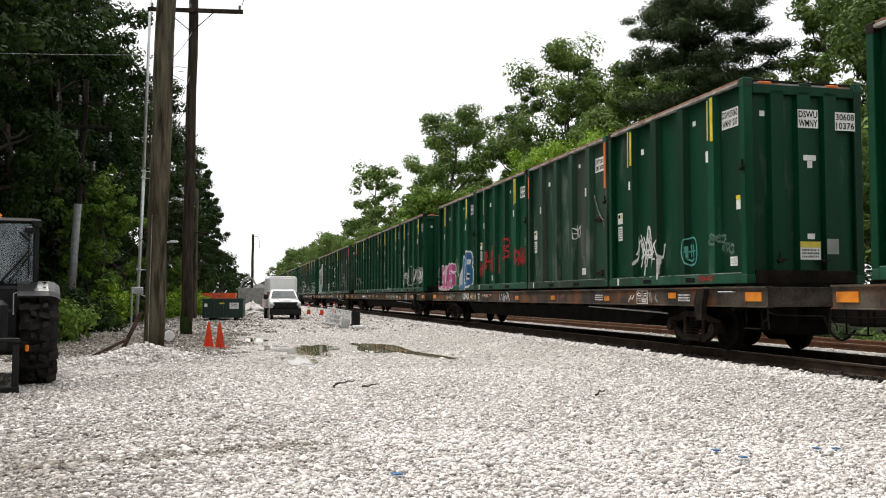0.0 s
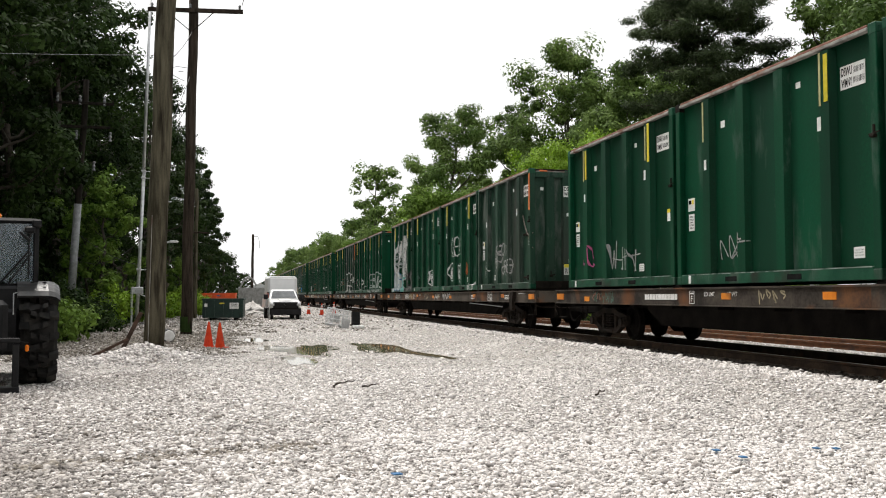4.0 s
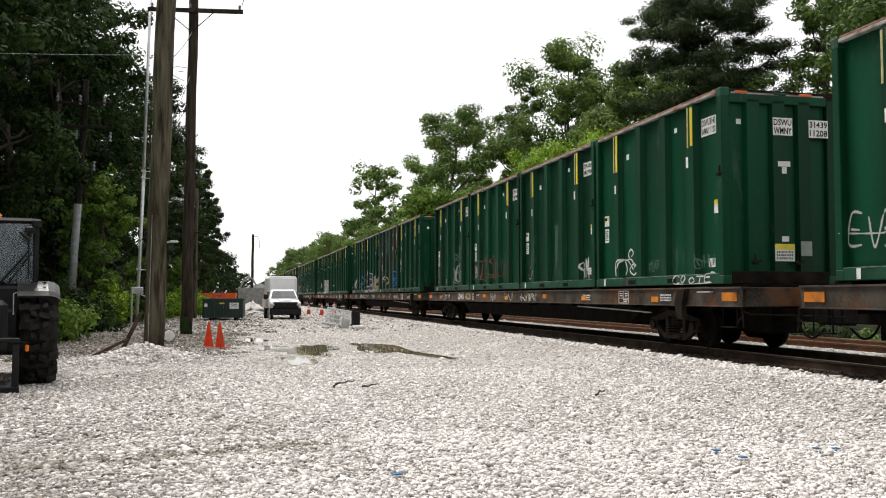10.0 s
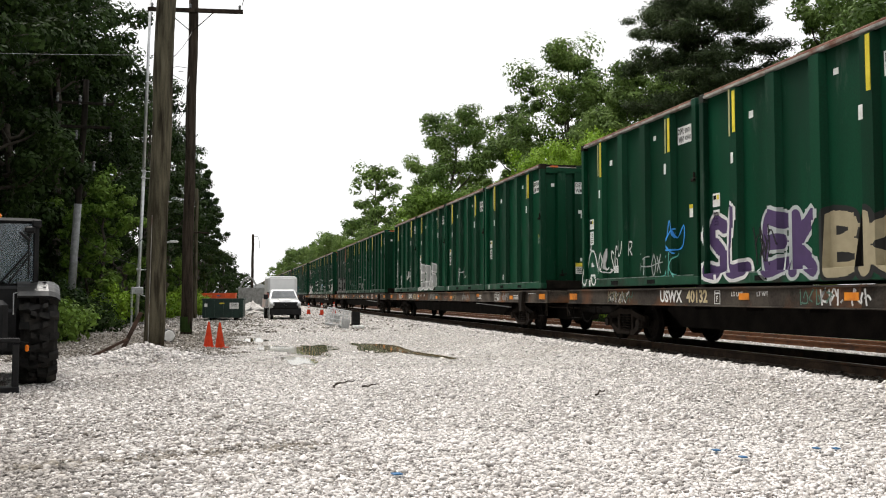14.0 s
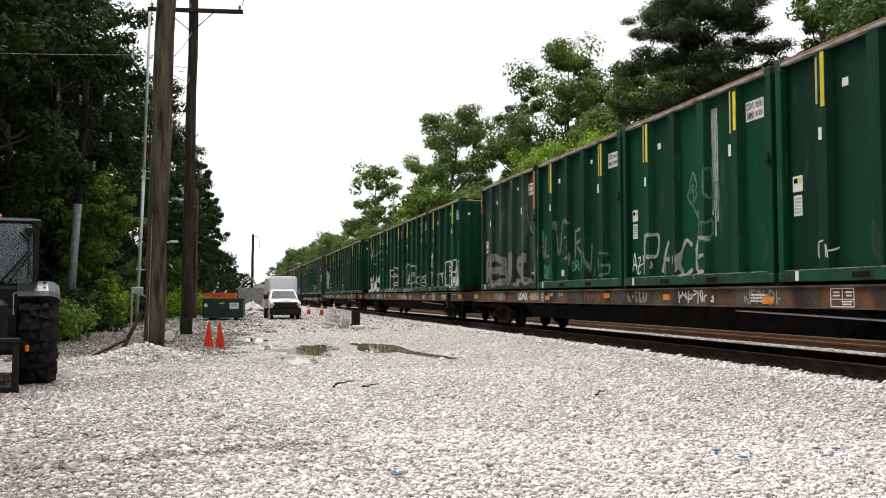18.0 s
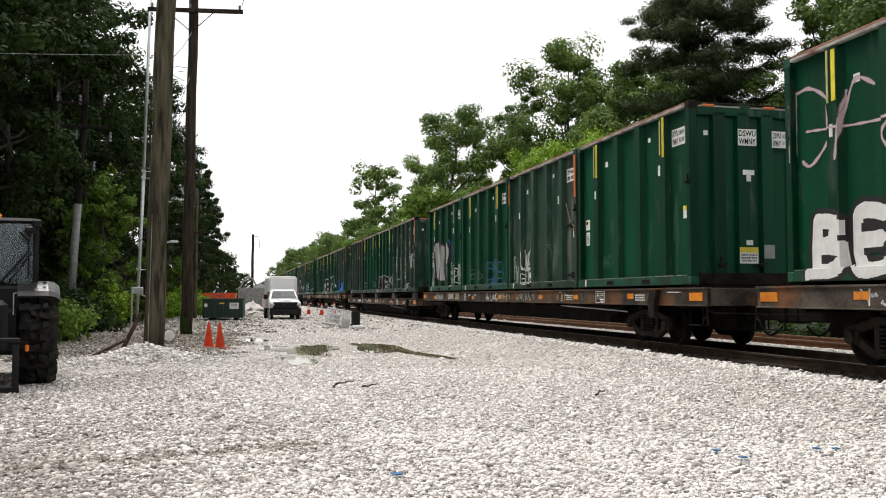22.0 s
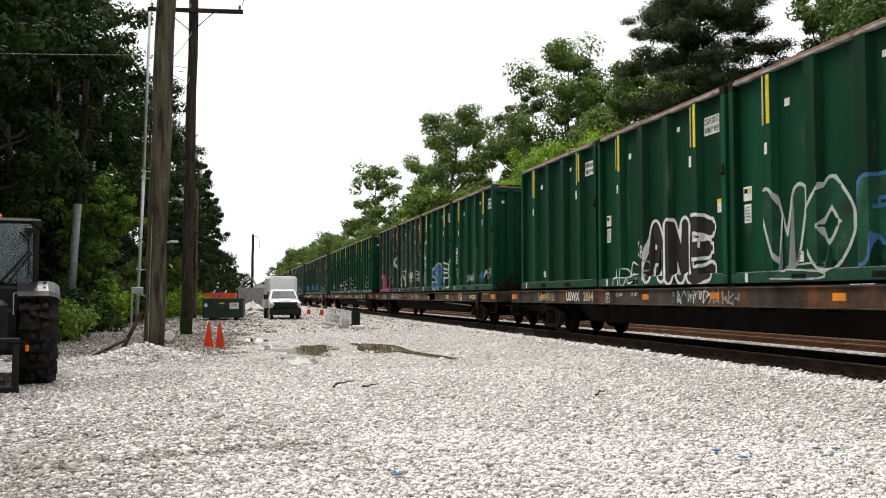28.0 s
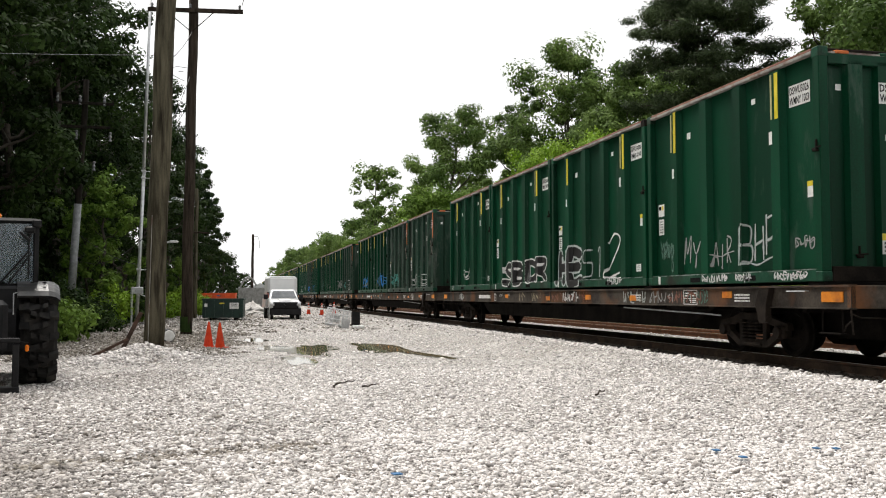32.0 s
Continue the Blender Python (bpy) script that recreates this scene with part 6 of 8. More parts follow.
for x, y, k, s in ((-3.0, 122, "poplar", 0.72), (-4.6, 128, "far_tree", 0.7), (-0.9, 134, "far_tree", 0.40), (-2.2, 136, "far_tree", 0.42), (-0.2, 142, "far_tree", 0.40), (-1.5, 170, "far_tree", 0.5), (0.6, 185, "far_tree", 0.36), (3.0, 250, "far_tree", 0.4), (4.5, 307, "far_tree", 0.45), (0, 240, "far_tree", 0.6), (8, 420, "far_tree", 0.6), (-8, 150, "far_tree", 0.8), (-8, 200, "far_tree", 0.9)):
    plant(k, "tree", "dark green tree at the far end of the yard", "tree", x, y, s, group="trees of the wood", leaf=LEAF_DEEP)
# wood carried on unseen beside and behind the viewer, added to darken the containers
for y in range(-66, 28, 9):
    plant("far_tree", "tree", TALL, "tree", -16.5 + 2.0 * math.sin(y), y, 1.1, group="trees of the wood", leaf=LEAF_DEEP)
for x, y in ((-24, 95), (-30, 110), (-22, 120), (-34, 90), (-28, 140), (-40, 100), (-18, 150), (-27, 80), (-30, 66), (-31, 52)):
    plant("far_tree", "tree", "dark tree deep in the wood", "tree", x, y, 1.05, group="trees of the wood", leaf=LEAF_DEEP)
# more unseen trees, added to dim the near left gravel and the end walls
for x, y in ((-10.5, 4), (-11, -5), (-8, -13), (-3, -18), (4, -20)):
    plant("far_tree", "tree", TALL, "tree", x, y, 0.9, group="trees of the wood", leaf=LEAF_DEEP)
# undergrowth in front of the dark wood
plant("sapling", "sapling", "bright green young tree before the dark wood", "tree", -6.7, 52.0, 0.98, 40, leaf=LEAF_FRESH)
plant("sapling", "sapling", "bright green young tree before the dark wood", "tree", -7.7, 53.5, 0.75, 200, leaf=LEAF_FRESH)
plant("sapling", "sapling", "bright green young tree before the dark wood", "tree", -3.7, 72.0, 0.55, 10, leaf=LEAF_FRESH)
for i in range(34):
    y = 31 + i * 1.45 + random.uniform(-0.5, 0.5)
    x = -6.5 + 0.030 * (y - 31) + random.uniform(-0.9, 0.5)
    k = random.choice(("bush", "bramble", "bramble"))
    plant(k, "bush", "green undergrowth at the edge of the wood", "bush", x, y, random.uniform(0.55, 0.95), group="bushes along the wood", leaf=random.choice((LEAF_FRESH, LEAF_BRIGHT, LEAF_MID, LEAF_DEEP) if y > 40 else (LEAF_FRESH, LEAF_MID, LEAF_DEEP)))
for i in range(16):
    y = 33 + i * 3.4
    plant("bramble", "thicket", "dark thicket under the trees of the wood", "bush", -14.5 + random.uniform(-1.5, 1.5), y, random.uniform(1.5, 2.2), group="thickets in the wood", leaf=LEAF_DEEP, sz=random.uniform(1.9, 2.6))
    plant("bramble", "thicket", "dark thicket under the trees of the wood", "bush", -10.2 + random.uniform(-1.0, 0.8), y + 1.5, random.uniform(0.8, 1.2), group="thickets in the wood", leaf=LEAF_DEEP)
for x, y, s in ((-4.3, 64, 0.9), (-3.6, 70, 1.0), (-3.4, 77, 1.0), (-3.0, 84, 0.9), (-5.0, 60, 0.8), (-1.9, 72, 0.5), (-2.4, 92, 0.8)):
    plant("bush", "bush", "bright green bush at the edge of the wood", "bush", x, y, s, group="bushes along the wood")
# behind the line
plant("pine", "pine_tree", "tall dark pine with open layered branches", "tree", 25.8, 44.9, 1.06, 70, 1.04)
for x, y, k, s, lf in ((29.1, 39.3, "poplar", 0.88, LEAF_MID), (29.6, 34.5, "poplar", 0.98, LEAF_MID), (25.6, 29.5, "poplar", 0.9, LEAF_MID), (34, 40, "elm", 0.9, LEAF_DEEP), (28.2, 57.0, "elm", 0.95, LEAF_MID), (25.2, 58.5, "elm", 0.78, LEAF_MID), (26.6, 69, "oak", 1.05, LEAF_MID), (28.8, 64.5, "elm", 0.98, LEAF_MID), (24.0, 74, "poplar", 0.95, LEAF_MID),
                       (29.5, 88, "gum", 0.8, LEAF_MID), (26.4, 105, "elm", 1.29, LEAF_MID), (23.4, 111, "gum", 0.78, LEAF_MID), (28, 120, "far_tree", 0.95, LEAF_MID), (26.2, 162, "far_tree", 1.28, LEAF_MID), (24, 150, "far_tree", 0.85, LEAF_MID), (23.5, 176, "far_tree", 0.85, LEAF_MID), (27, 200, "far_tree", 0.9, LEAF_MID),
                       (24, 222, "far_tree", 0.85, LEAF_MID), (25.5, 245, "far_tree", 0.95, LEAF_MID), (24.5, 268, "far_tree", 0.88, LEAF_MID), (24, 300, "far_tree", 0.9, LEAF_MID), (25, 335, "far_tree", 0.85, LEAF_MID), (24, 380, "far_tree", 0.92, LEAF_MID), (24, 430, "far_tree", 0.85, LEAF_MID), (23, 500, "far_tree", 0.9, LEAF_MID), (36, 62, "far_tree", 0.9, LEAF_DEEP), (22.5, 21, "elm", 0.9, LEAF_MID), (24, 10, "far_tree", 0.9, LEAF_MID)):
    plant(k, "tree", LIT, "tree", x, y, s, group="trees behind the line", leaf=lf)
for x, y, s in ((20.2, 63.5, 0.93), (20.5, 70, 0.9), (20.8, 78, 0.95), (19.6, 88, 0.98), (21, 97, 0.95), (20.5, 108, 0.9), (21, 120, 1.0), (20.5, 133, 1.0), (21, 147, 1.05), (20.5, 163, 1.0), (21, 182, 1.1), (21, 205, 1.1), (20.5, 230, 1.2), (21, 260, 1.2), (20.5, 295, 1.3), (20.5, 340, 1.3), (22, 41, 0.75), (21.5, 33, 0.62)):
    plant("sumac", "sumac_tree", "bright green spreading small tree beside the railway line", "tree", x + random.uniform(-0.8, 0.8), y, s * random.uniform(0.85, 1.2), group="small trees beside the line", sz=s * random.uniform(0.9, 1.22), leaf=(LEAF_BRIGHT if int(y) % 2 else LEAF_FRESH) if y < 104 else LEAF_MID if y % 3 else LEAF_FRESH)
for x, y, s, sz, turn in ((20.3, 47.0, 0.62, 0.94, 75), (19.5, 43.4, 0.60, 0.88, 190), (20.9, 51.0, 0.7, 1.0, 300), (19.8, 55.5, 0.7, 0.95, 110), (21.6, 58.5, 0.9, 1.08, 20), (21.6, 53.2, 0.66, 0.95, 140), (22.2, 49.5, 0.5, 0.80, 260)):
    plant("sumac", "sumac_tree", "bright green spreading small tree beside the railway line", "tree", x, y, s, turn, sz, "small trees beside the line", LEAF_BRIGHT)
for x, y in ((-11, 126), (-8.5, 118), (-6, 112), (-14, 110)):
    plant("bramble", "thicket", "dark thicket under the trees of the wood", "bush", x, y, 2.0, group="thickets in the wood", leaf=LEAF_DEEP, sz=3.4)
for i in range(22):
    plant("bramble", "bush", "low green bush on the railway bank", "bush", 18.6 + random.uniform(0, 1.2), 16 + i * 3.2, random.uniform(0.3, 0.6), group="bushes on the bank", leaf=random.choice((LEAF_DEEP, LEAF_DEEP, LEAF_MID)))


# ---- poles and wires ----
POLE_WOOD = surface("weathered_pole_wood", (0.042, 0.037, 0.024), (0.130, 0.116, 0.080), 0.92, 0, 9, 60, 0.8, (0.018, 0.014, 0.010), 0.56, True, spec=0.1)
POLE_DARK = surface("dark_creosoted_pole", (0.016, 0.012, 0.009), (0.058, 0.045, 0.034), 0.92, 0, 9, 60, 0.8, (0.07, 0.065, 0.05), 0.64, True, spec=0.1)
# Blackened for the leaning pole: the trees' shade is put into the colour.
POLE_BLACK = surface("shaded_black_pole", (0.008, 0.007, 0.006), (0.022, 0.018, 0.014), 0.92, 0, 9, 60, 0.6, None, 0.6, True, spec=0.1)
WIRE = surface("black_cable", (0.012, 0.012, 0.013), (0.02, 0.02, 0.02), 0.6, 0, 5, 20, 0)
PALE_WIRE = surface("pale_cable", (0.22, 0.22, 0.21), (0.3, 0.3, 0.29), 0.5, 0.3, 5, 20, 0)
INSULATOR = surface("grey_porcelain", (0.10, 0.105, 0.11), (0.18, 0.185, 0.19), 0.25, 0, 6, 40, 0)
SLEEVE = surface("dull_grey_sleeve", (0.16, 0.165, 0.17), (0.26, 0.265, 0.27), 0.5, 0.3, 6, 40, 0.05)
PLASTIC_GREY = surface("grey_painted_box", (0.38, 0.39, 0.39), (0.48, 0.49, 0.49), 0.5, 0, 6, 40, 0.05)


def lean_pole(name, label, x, y, h, r0, r1, lean_x, material, lean_y=0.0):
    z = float(ground_z(x, y)) - 0.2
    p = thing(name, label, "pole", pose(x, y, z), group="")
    f = Form()
    n = 10
    f.limb([(lean_x * k / n + 0.02 * math.sin(k * 1.7), lean_y * k / n, h * k / n) for k in range(n + 1)], [r0 + (r1 - r0) * k / n + 0.006 * math.sin(k * 2.3) for k in range(n + 1)], 16)
    part("shaft", f, material, p, smooth=True)
    return p


pole = lean_pole("utility_pole", "thick weathered brown wooden utility pole in the gravel", -1.98, 25.83, 13.0, 0.275, 0.26, 0.26, POLE_WOOD)
part("conduit", Form().tube((-0.12, -0.275, 0.1), (-0.06, -0.275, 3.9), 0.010), TOP_GREY, pole, "thin grey conduit")
for z in (4.3, 5.2, 6.4, 7.5, 8.1):
    part("step_bolt", Form().tube((0.2, 0, z), (0.42, 0, z), 0.014), GALV, pole)
part("lamp_arm", Form().tube((0.22, 0, 3.15), (0.42, -0.02, 3.2), 0.02).box(0.38, -0.07, 3.17, 0.62, 0.05, 3.23, 0.02), PLASTIC_GREY, pole, "small pale lamp arm")
part("knob", Form().tube((0.2, 0, 1.5), (0.34, 0, 1.5), 0.02), GALV, pole)

pole = lean_pole("utility_pole", "dark wooden utility pole with a wide crossarm", -1.61, 36.96, 14.2, 0.225, 0.18, 0.12, POLE_DARK)
ARM = pose(0, 0, 0.10, 0, 0, -7.6)
part("crossarm", Form().box(-1.62, -0.28, 12.86, 2.08, -0.16, 13.02, 0.012), POLE_DARK, pole, "weathered timber crossarm", ARM)
part("brace", Form().tube((-0.9, -0.24, 12.88), (0.05, -0.2, 12.1), 0.018), POLE_BLACK, pole, "", ARM)
part("brace", Form().tube((0.95, -0.24, 12.88), (0.1, -0.2, 12.1), 0.018), POLE_BLACK, pole, "", ARM)
for x in (-1.45, 0.02, 1.95):
    part("insulator", Form().lathe([(0.03, 13.02), (0.06, 13.06), (0.035, 13.1), (0.06, 13.14), (0.03, 13.2)], "z", 10, (x, -0.22, 0)), INSULATOR, pole, "", ARM)
for z in (4.9, 6.9, 9.0, 10.6):
    part("step_bolt", Form().tube((-0.24, -0.1, z), (-0.42, -0.1, z), 0.016), DARK_STEEL, pole)
part("loop", Form().path(spline3([(0.15, -0.1, 10.7), (-0.5, -0.2, 10.75), (-0.75, -0.2, 10.5), (-0.2, -0.2, 10.2)]), 0.012), WIRE, pole, "looped wire")
part("trail", Form().lathe([(0.232, 0.3), (0.234, 0.4), (0.232, 0.9)], "z", 14), LEAF_DEEP, pole, "green moss band")

mast = thing("metal_mast", "slender galvanised metal mast with a meter box", "pole", pose(-4.54, 48.3, float(ground_z(-4.54, 48.3)) - 0.1))
part("shaft", Form().tube((0, 0, 0), (0.28, 0, 9), 0.10, 0.095, 12).tube((0.26, 0, 9), (0.50, 0, 20), 0.095, 0.07, 12), GALV, mast, smooth=True)
for z in (3.3, 8.6, 9.0, 14.2):
    part("clamp", Form().box(-0.14 + z * 0.03, -0.14, z, 0.14 + z * 0.03, 0.14, z + 0.1, 0.02).tube((z * 0.03, 0, z + 0.05), (z * 0.03 + 0.55, 0, z + 0.02), 0.02), GALV, mast)
part("meter_box", Form().box(0.75, -0.16, 0.65, 1.1, 0.1, 1.75, 0.03), PLASTIC_GREY, mast, "grey meter box")
part("bracket", Form().box(-0.3, -0.2, 1.95, 0.35, 0.1, 2.35, 0.03).tube((0, -0.1, 2.0), (0.8, -0.1, 1.7), 0.03), GALV, mast)
mast.scale = (0.885, 0.885, 0.885)
part("post", Form().tube((-0.25, -0.2, 0), (-0.25, -0.2, 2.2), 0.06), GALV, mast)

pole = lean_pole("utility_pole", "leaning power pole with a pale lower sleeve among dark trees", -7.7, 48.01, 12.6, 0.19, 0.14, 0.62, POLE_BLACK)
part("sleeve", Form().tube((0.02, -0.05, 0.1), (0.32, -0.05, 6.3), 0.20, 0.18, 14), SLEEVE, pole, "pale metal sleeve", smooth=True)
for z, w in ((11.3, 1.4), (10.1, 1.25)):
    part("crossarm", Form().box(0.55 - w, -0.26, z, 0.55 + w, -0.14, z + 0.13, 0.01), POLE_BLACK, pole)
for x, z in ((-0.7, 11.6), (0.35, 11.5), (1.5, 11.5), (-0.75, 9.7), (0.2, 9.75), (1.8, 9.7), (-0.35, 8.2), (1.05, 8.2)):
    part("insulator", Form().lathe([(0.03, z - 0.25), (0.09, z - 0.2), (0.05, z - 0.1), (0.09, z), (0.05, z + 0.1), (0.09, z + 0.2), (0.03, z + 0.25)], "z", 10, (x, -0.2, 0)), INSULATOR, pole)
part("arm", Form().tube((0.45, -0.1, 8.0), (-0.35, -0.2, 8.0), 0.025).tube((0.45, -0.1, 8.0), (1.05, -0.2, 8.0), 0.025), DARK_STEEL, pole)

pole = lean_pole("utility_pole", "thin brown wooden pole behind the skips", -2.25, 64.2, 9.1, 0.14, 0.11, 0.05, POLE_WOOD)
part("crossarm", Form().box(-0.25, -0.2, 6.0, 0.9, -0.12, 6.1, 0.01), POLE_DARK, pole)
pole = lean_pole("utility_pole", "far dark wooden pole standing alone in the yard", 3.23, 132.83, 10.6, 0.22, 0.16, 0.1, POLE_DARK)
part("hook_lamp", Form().path(spline3([(0.1, 0, 10.2), (0.7, 0, 10.3), (1.0, 0, 9.6), (1.0, 0, 8.6)]), 0.03), PALE_WIRE, pole, "pale bent lamp arm")


def cable(p0, p1, sag, r, material=WIRE, label="thin dark overhead cable"):
    p0, p1 = Vector(p0), Vector(p1)
    f = Form()
    pts = [p0.lerp(p1, i / 14) - Vector((0, 0, sag * 4 * (i / 14) * (1 - i / 14))) for i in range(15)]
    f.path(pts, r, 5)
    whole("overhead_cable", f, material, label, "cable", group="overhead cables")


cable((-14.5, 30.0, 8.85), (-1.6, 25.75, 8.16), 0.1, 0.008, SLEEVE, "thin grey cable between poles")
cable((-1.55, 36.75, 13.2), (-0.4, 5, 17.5), 0.4, 0.012)
cable((0.40, 36.75, 13.2), (2.5, 5, 17.5), 0.4, 0.012)
cable((-1.54, 36.8, 12.0), (-1.6, 25.83, 8.1), 0.1, 0.012)
cable((-1.6, 36.8, 10.2), (-1.62, 25.83, 6.2), 0.05, 0.012)
cable((-7.3, 47.9, 4.6), (-4.5, 48.3, 3.1), 0.25, 0.014)
cable((-7.0, 47.9, 3.2), (-1.8, 25.9, 3.6), 0.5, 0.01)
cable((-4.3, 48.3, 8.0), (-1.5, 36.9, 9.3), 0.1, 0.01)

# ---- machine with large tyres ----
RUBBER = surface("worn_black_rubber", (0.010, 0.010, 0.010), (0.028, 0.026, 0.024), 0.9, 0, 5, 40, 0.4, (0.075, 0.066, 0.056), 0.60, spec=0.2)
CAB_BLACK = surface("black_cab_paint", (0.006, 0.006, 0.007), (0.014, 0.014, 0.015), 0.45, 0, 5, 40, 0.1, (0.035, 0.03, 0.026), 0.66, spec=0.2)
FENDER = surface("dusty_grey_plastic", (0.012, 0.012, 0.012), (0.040, 0.039, 0.038), 0.30, 0, 6, 40, 0.15)
BEACON = surface("orange_beacon_plastic", (0.85, 0.20, 0.01), (0.95, 0.28, 0.02), 0.2, 0, 5, 40, 0)


def glass(name, tint, rough=0.02, clear=1.0):
    m = bpy.data.materials.new(name)
    m.use_nodes = True
    bs = m.node_tree.nodes["Principled BSDF"]
    bs.inputs["Base Color"].default_value, bs.inputs["Roughness"].default_value = (*tint, 1), rough
    bs.inputs["Transmission Weight"].default_value, bs.inputs["IOR"].default_value = clear, 1.45
    return m


# Half-opaque blue-grey: reflected sky is mixed into the glass colour.
GLASS = glass("sky_toned_cab_glass", (0.42, 0.49, 0.55), 0.03, 0.72)


def build_machine():
    m = thing("tractor", "dark yard tractor with large lugged tyres and a glazed cab", "tractor", pose(-4.13, 16.39, 0, 0, 0, 13.5))
    m.scale = (0.955, 0.955, 0.955)
    # the nose faces -y
    part("chassis", Form().box(-0.75, -0.2, 0.55, 0.75, 3.2, 1.35, 0.06).box(-0.55, -0.9, 0.6, 0.55, -0.2, 1.5, 0.08).box(-0.8, -0.1, 1.3, 0.8, 2.2, 1.75, 0.05), CAB_BLACK, m, "black chassis")
    part("axle", Form().box(-1.0, 0.15, 0.62, 1.0, 0.5, 1.0, 0.05), DARK_STEEL, m)
    part("hub_guard", Form().lathe([(0.30, 0.80), (0.34, 0.84), (0.20, 0.88)], "x", 16, (0, 0.32, 0.85)), ORANGE_STRIP, m, "orange-red hub")
    for sx in (-1, 1):
        for y, R, w, c in ((0.32, 0.88, 0.30, 1.05), (2.6, 0.88, 0.30, 1.05)):
            t = part("wheel", Form().lathe([(0.2, -0.2), (0.42, -0.2), (0.46, -0.23), (0.62, -w), (R - 0.16, -w), (R - 0.11, -w + 0.06), (R - 0.11, w - 0.06), (R - 0.16, w), (0.62, w), (0.46, 0.23), (0.42, 0.2), (0.2, 0.2)], "x", 36), RUBBER, m, "large black lugged tyre", pose(sx * c, y, R))
            lug = Form()
            for k in range(30):
                # blocky lugs: a bent bar on one shoulder and a short block on the other, changing sides
                for s, x0, x1, lean, thick in ((1 if k % 2 else -1, 0.0, 0.16, 0.05, 0.105), (1 if k % 2 else -1, 0.165, 0.32, -0.02, 0.135), (-1 if k % 2 else 1, 0.05, 0.14, -0.04, 0.10)):
                    a = 2 * math.pi * (k + 0.12 * math.sin(k * 2.7)) / 30
                    pts = []
                    for (px, da) in ((s * x0, -thick / 2), (s * x1, lean - thick / 2), (s * x1, lean + thick / 2), (s * x0, thick / 2)):
                        for rr in (R - 0.14 if abs(px) < 0.2 else R - 0.24, R + 0.03 if abs(px) < 0.2 else R - 0.03):
                            pts.append((px, rr * math.cos(a + da), rr * math.sin(a + da)))
                    lug.add(pts, [(1, 3, 5, 7), (0, 1, 7, 6), (2, 4, 5, 3), (0, 2, 3, 1), (4, 6, 7, 5), (0, 6, 4, 2)])
            part("tread", lug, RUBBER, t, "deep worn lugs")
            part("rim", Form().lathe([(0.06, sx * 0.1), (0.4, sx * 0.12), (0.44, sx * 0.24), (0.40, sx * 0.25), (0.36, sx * 0.16), (0.08, sx * 0.18)], "x", 24), ORANGE_STRIP, t, "orange-red rim")
            fn = Form()
            arc = [(math.radians(a), 0.97) for a in range(46, 135, 8)]
            ol = [(-(math.cos(a)) * r_, math.sin(a) * r_) for a, r_ in arc] + [(-(math.cos(a)) * (r_ - 0.05), math.sin(a) * (r_ - 0.05)) for a, r_ in reversed(arc)]
            half = len(ol)
            stations = ((-0.36, 0.0), (0.14, 0.0), (0.25, -0.02), (0.33, -0.08))
            vs = [(sx * px, a_, b_ + dz) for px, dz in stations for a_, b_ in ol]
            fs = [(q * half + i, q * half + (i + 1) % half, (q + 1) * half + (i + 1) % half, (q + 1) * half + i) for q in range(3) for i in range(half)]
            fn.add(vs, fs + [tuple(reversed(range(half))), tuple(range(3 * half, 4 * half))])
            fd = part("fender", fn, FENDER, m, "dusty grey fender", pose(sx * 1.06, y, R))
            for dx in (-0.12, 0.08):
                for da in (-0.12, 0.0):
                    part("bolt", Form().lathe([(0.0, 0), (0.03, 0.0), (0.03, 0.02), (0.0, 0.025)], "z", 8, (dx, da - 0.30, 0.925)), CAB_BLACK, fd)
    # cab
    cab = part("cab", Form().box(-1.03, 0.1, 2.86, 1.03, 1.95, 2.97, 0.05).box(-1.0, 0.15, 1.70, 1.0, 1.9, 1.80, 0.02), CAB_BLACK, m, "black cab frame")
    for x in (-1.0, 1.0):
        for y in (0.14, 1.88):
            part("pillar", Form().box(x - 0.045, y - 0.045, 1.75, x + 0.045, y + 0.045, 2.9, 0.015), CAB_BLACK, cab)
    part("windscreen", Form().box(-0.95, 0.135, 1.8, 0.95, 0.145, 2.87), GLASS, cab, "windscreen with the sky's reflection in its tint").visible_shadow = False
    for x in (-1.0, 1.0):
        part("side_window", Form().box(x - 0.005, 0.19, 1.8, x + 0.005, 1.84, 2.87), GLASS, cab, "side window with the sky's reflection in its tint").visible_shadow = False
    part("seat", Form().box(-0.28, 1.1, 1.75, 0.28, 1.6, 2.05, 0.06).box(-0.26, 1.5, 2.0, 0.26, 1.66, 2.6, 0.06), CAB_BLACK, m, "black seat")
    ring = [(0.19 * math.cos(a), 0.55 + 0.06 * math.sin(a), 2.1 + 0.18 * math.sin(a)) for a in [i * math.pi / 9 for i in range(19)]]
    part("steering_wheel", Form().path(ring, 0.016).tube((0, 0.55, 2.1), (0, 0.4, 1.8), 0.025), CAB_BLACK, m)
    part("wiper", Form().tube((0.88, 0.11, 2.38), (0.42, 0.11, 1.8), 0.018).tube((0.92, 0.10, 2.34), (0.55, 0.10, 1.78), 0.014).tube((0.88, 0.1, 1.9), (0.88, 0.1, 2.75), 0.014), CAB_BLACK, m)
    part("work_lamp", Form().box(0.80, -0.02, 2.70, 0.98, 0.14, 2.82, 0.03).tube((0.72, 0.05, 2.72), (0.90, 0.05, 2.55), 0.025), CAB_BLACK, m, "black work lamp")
    part("work_lamp", Form().box(0.92, -0.02, 2.8, 1.08, 0.12, 2.95, 0.03), CAB_BLACK, m)
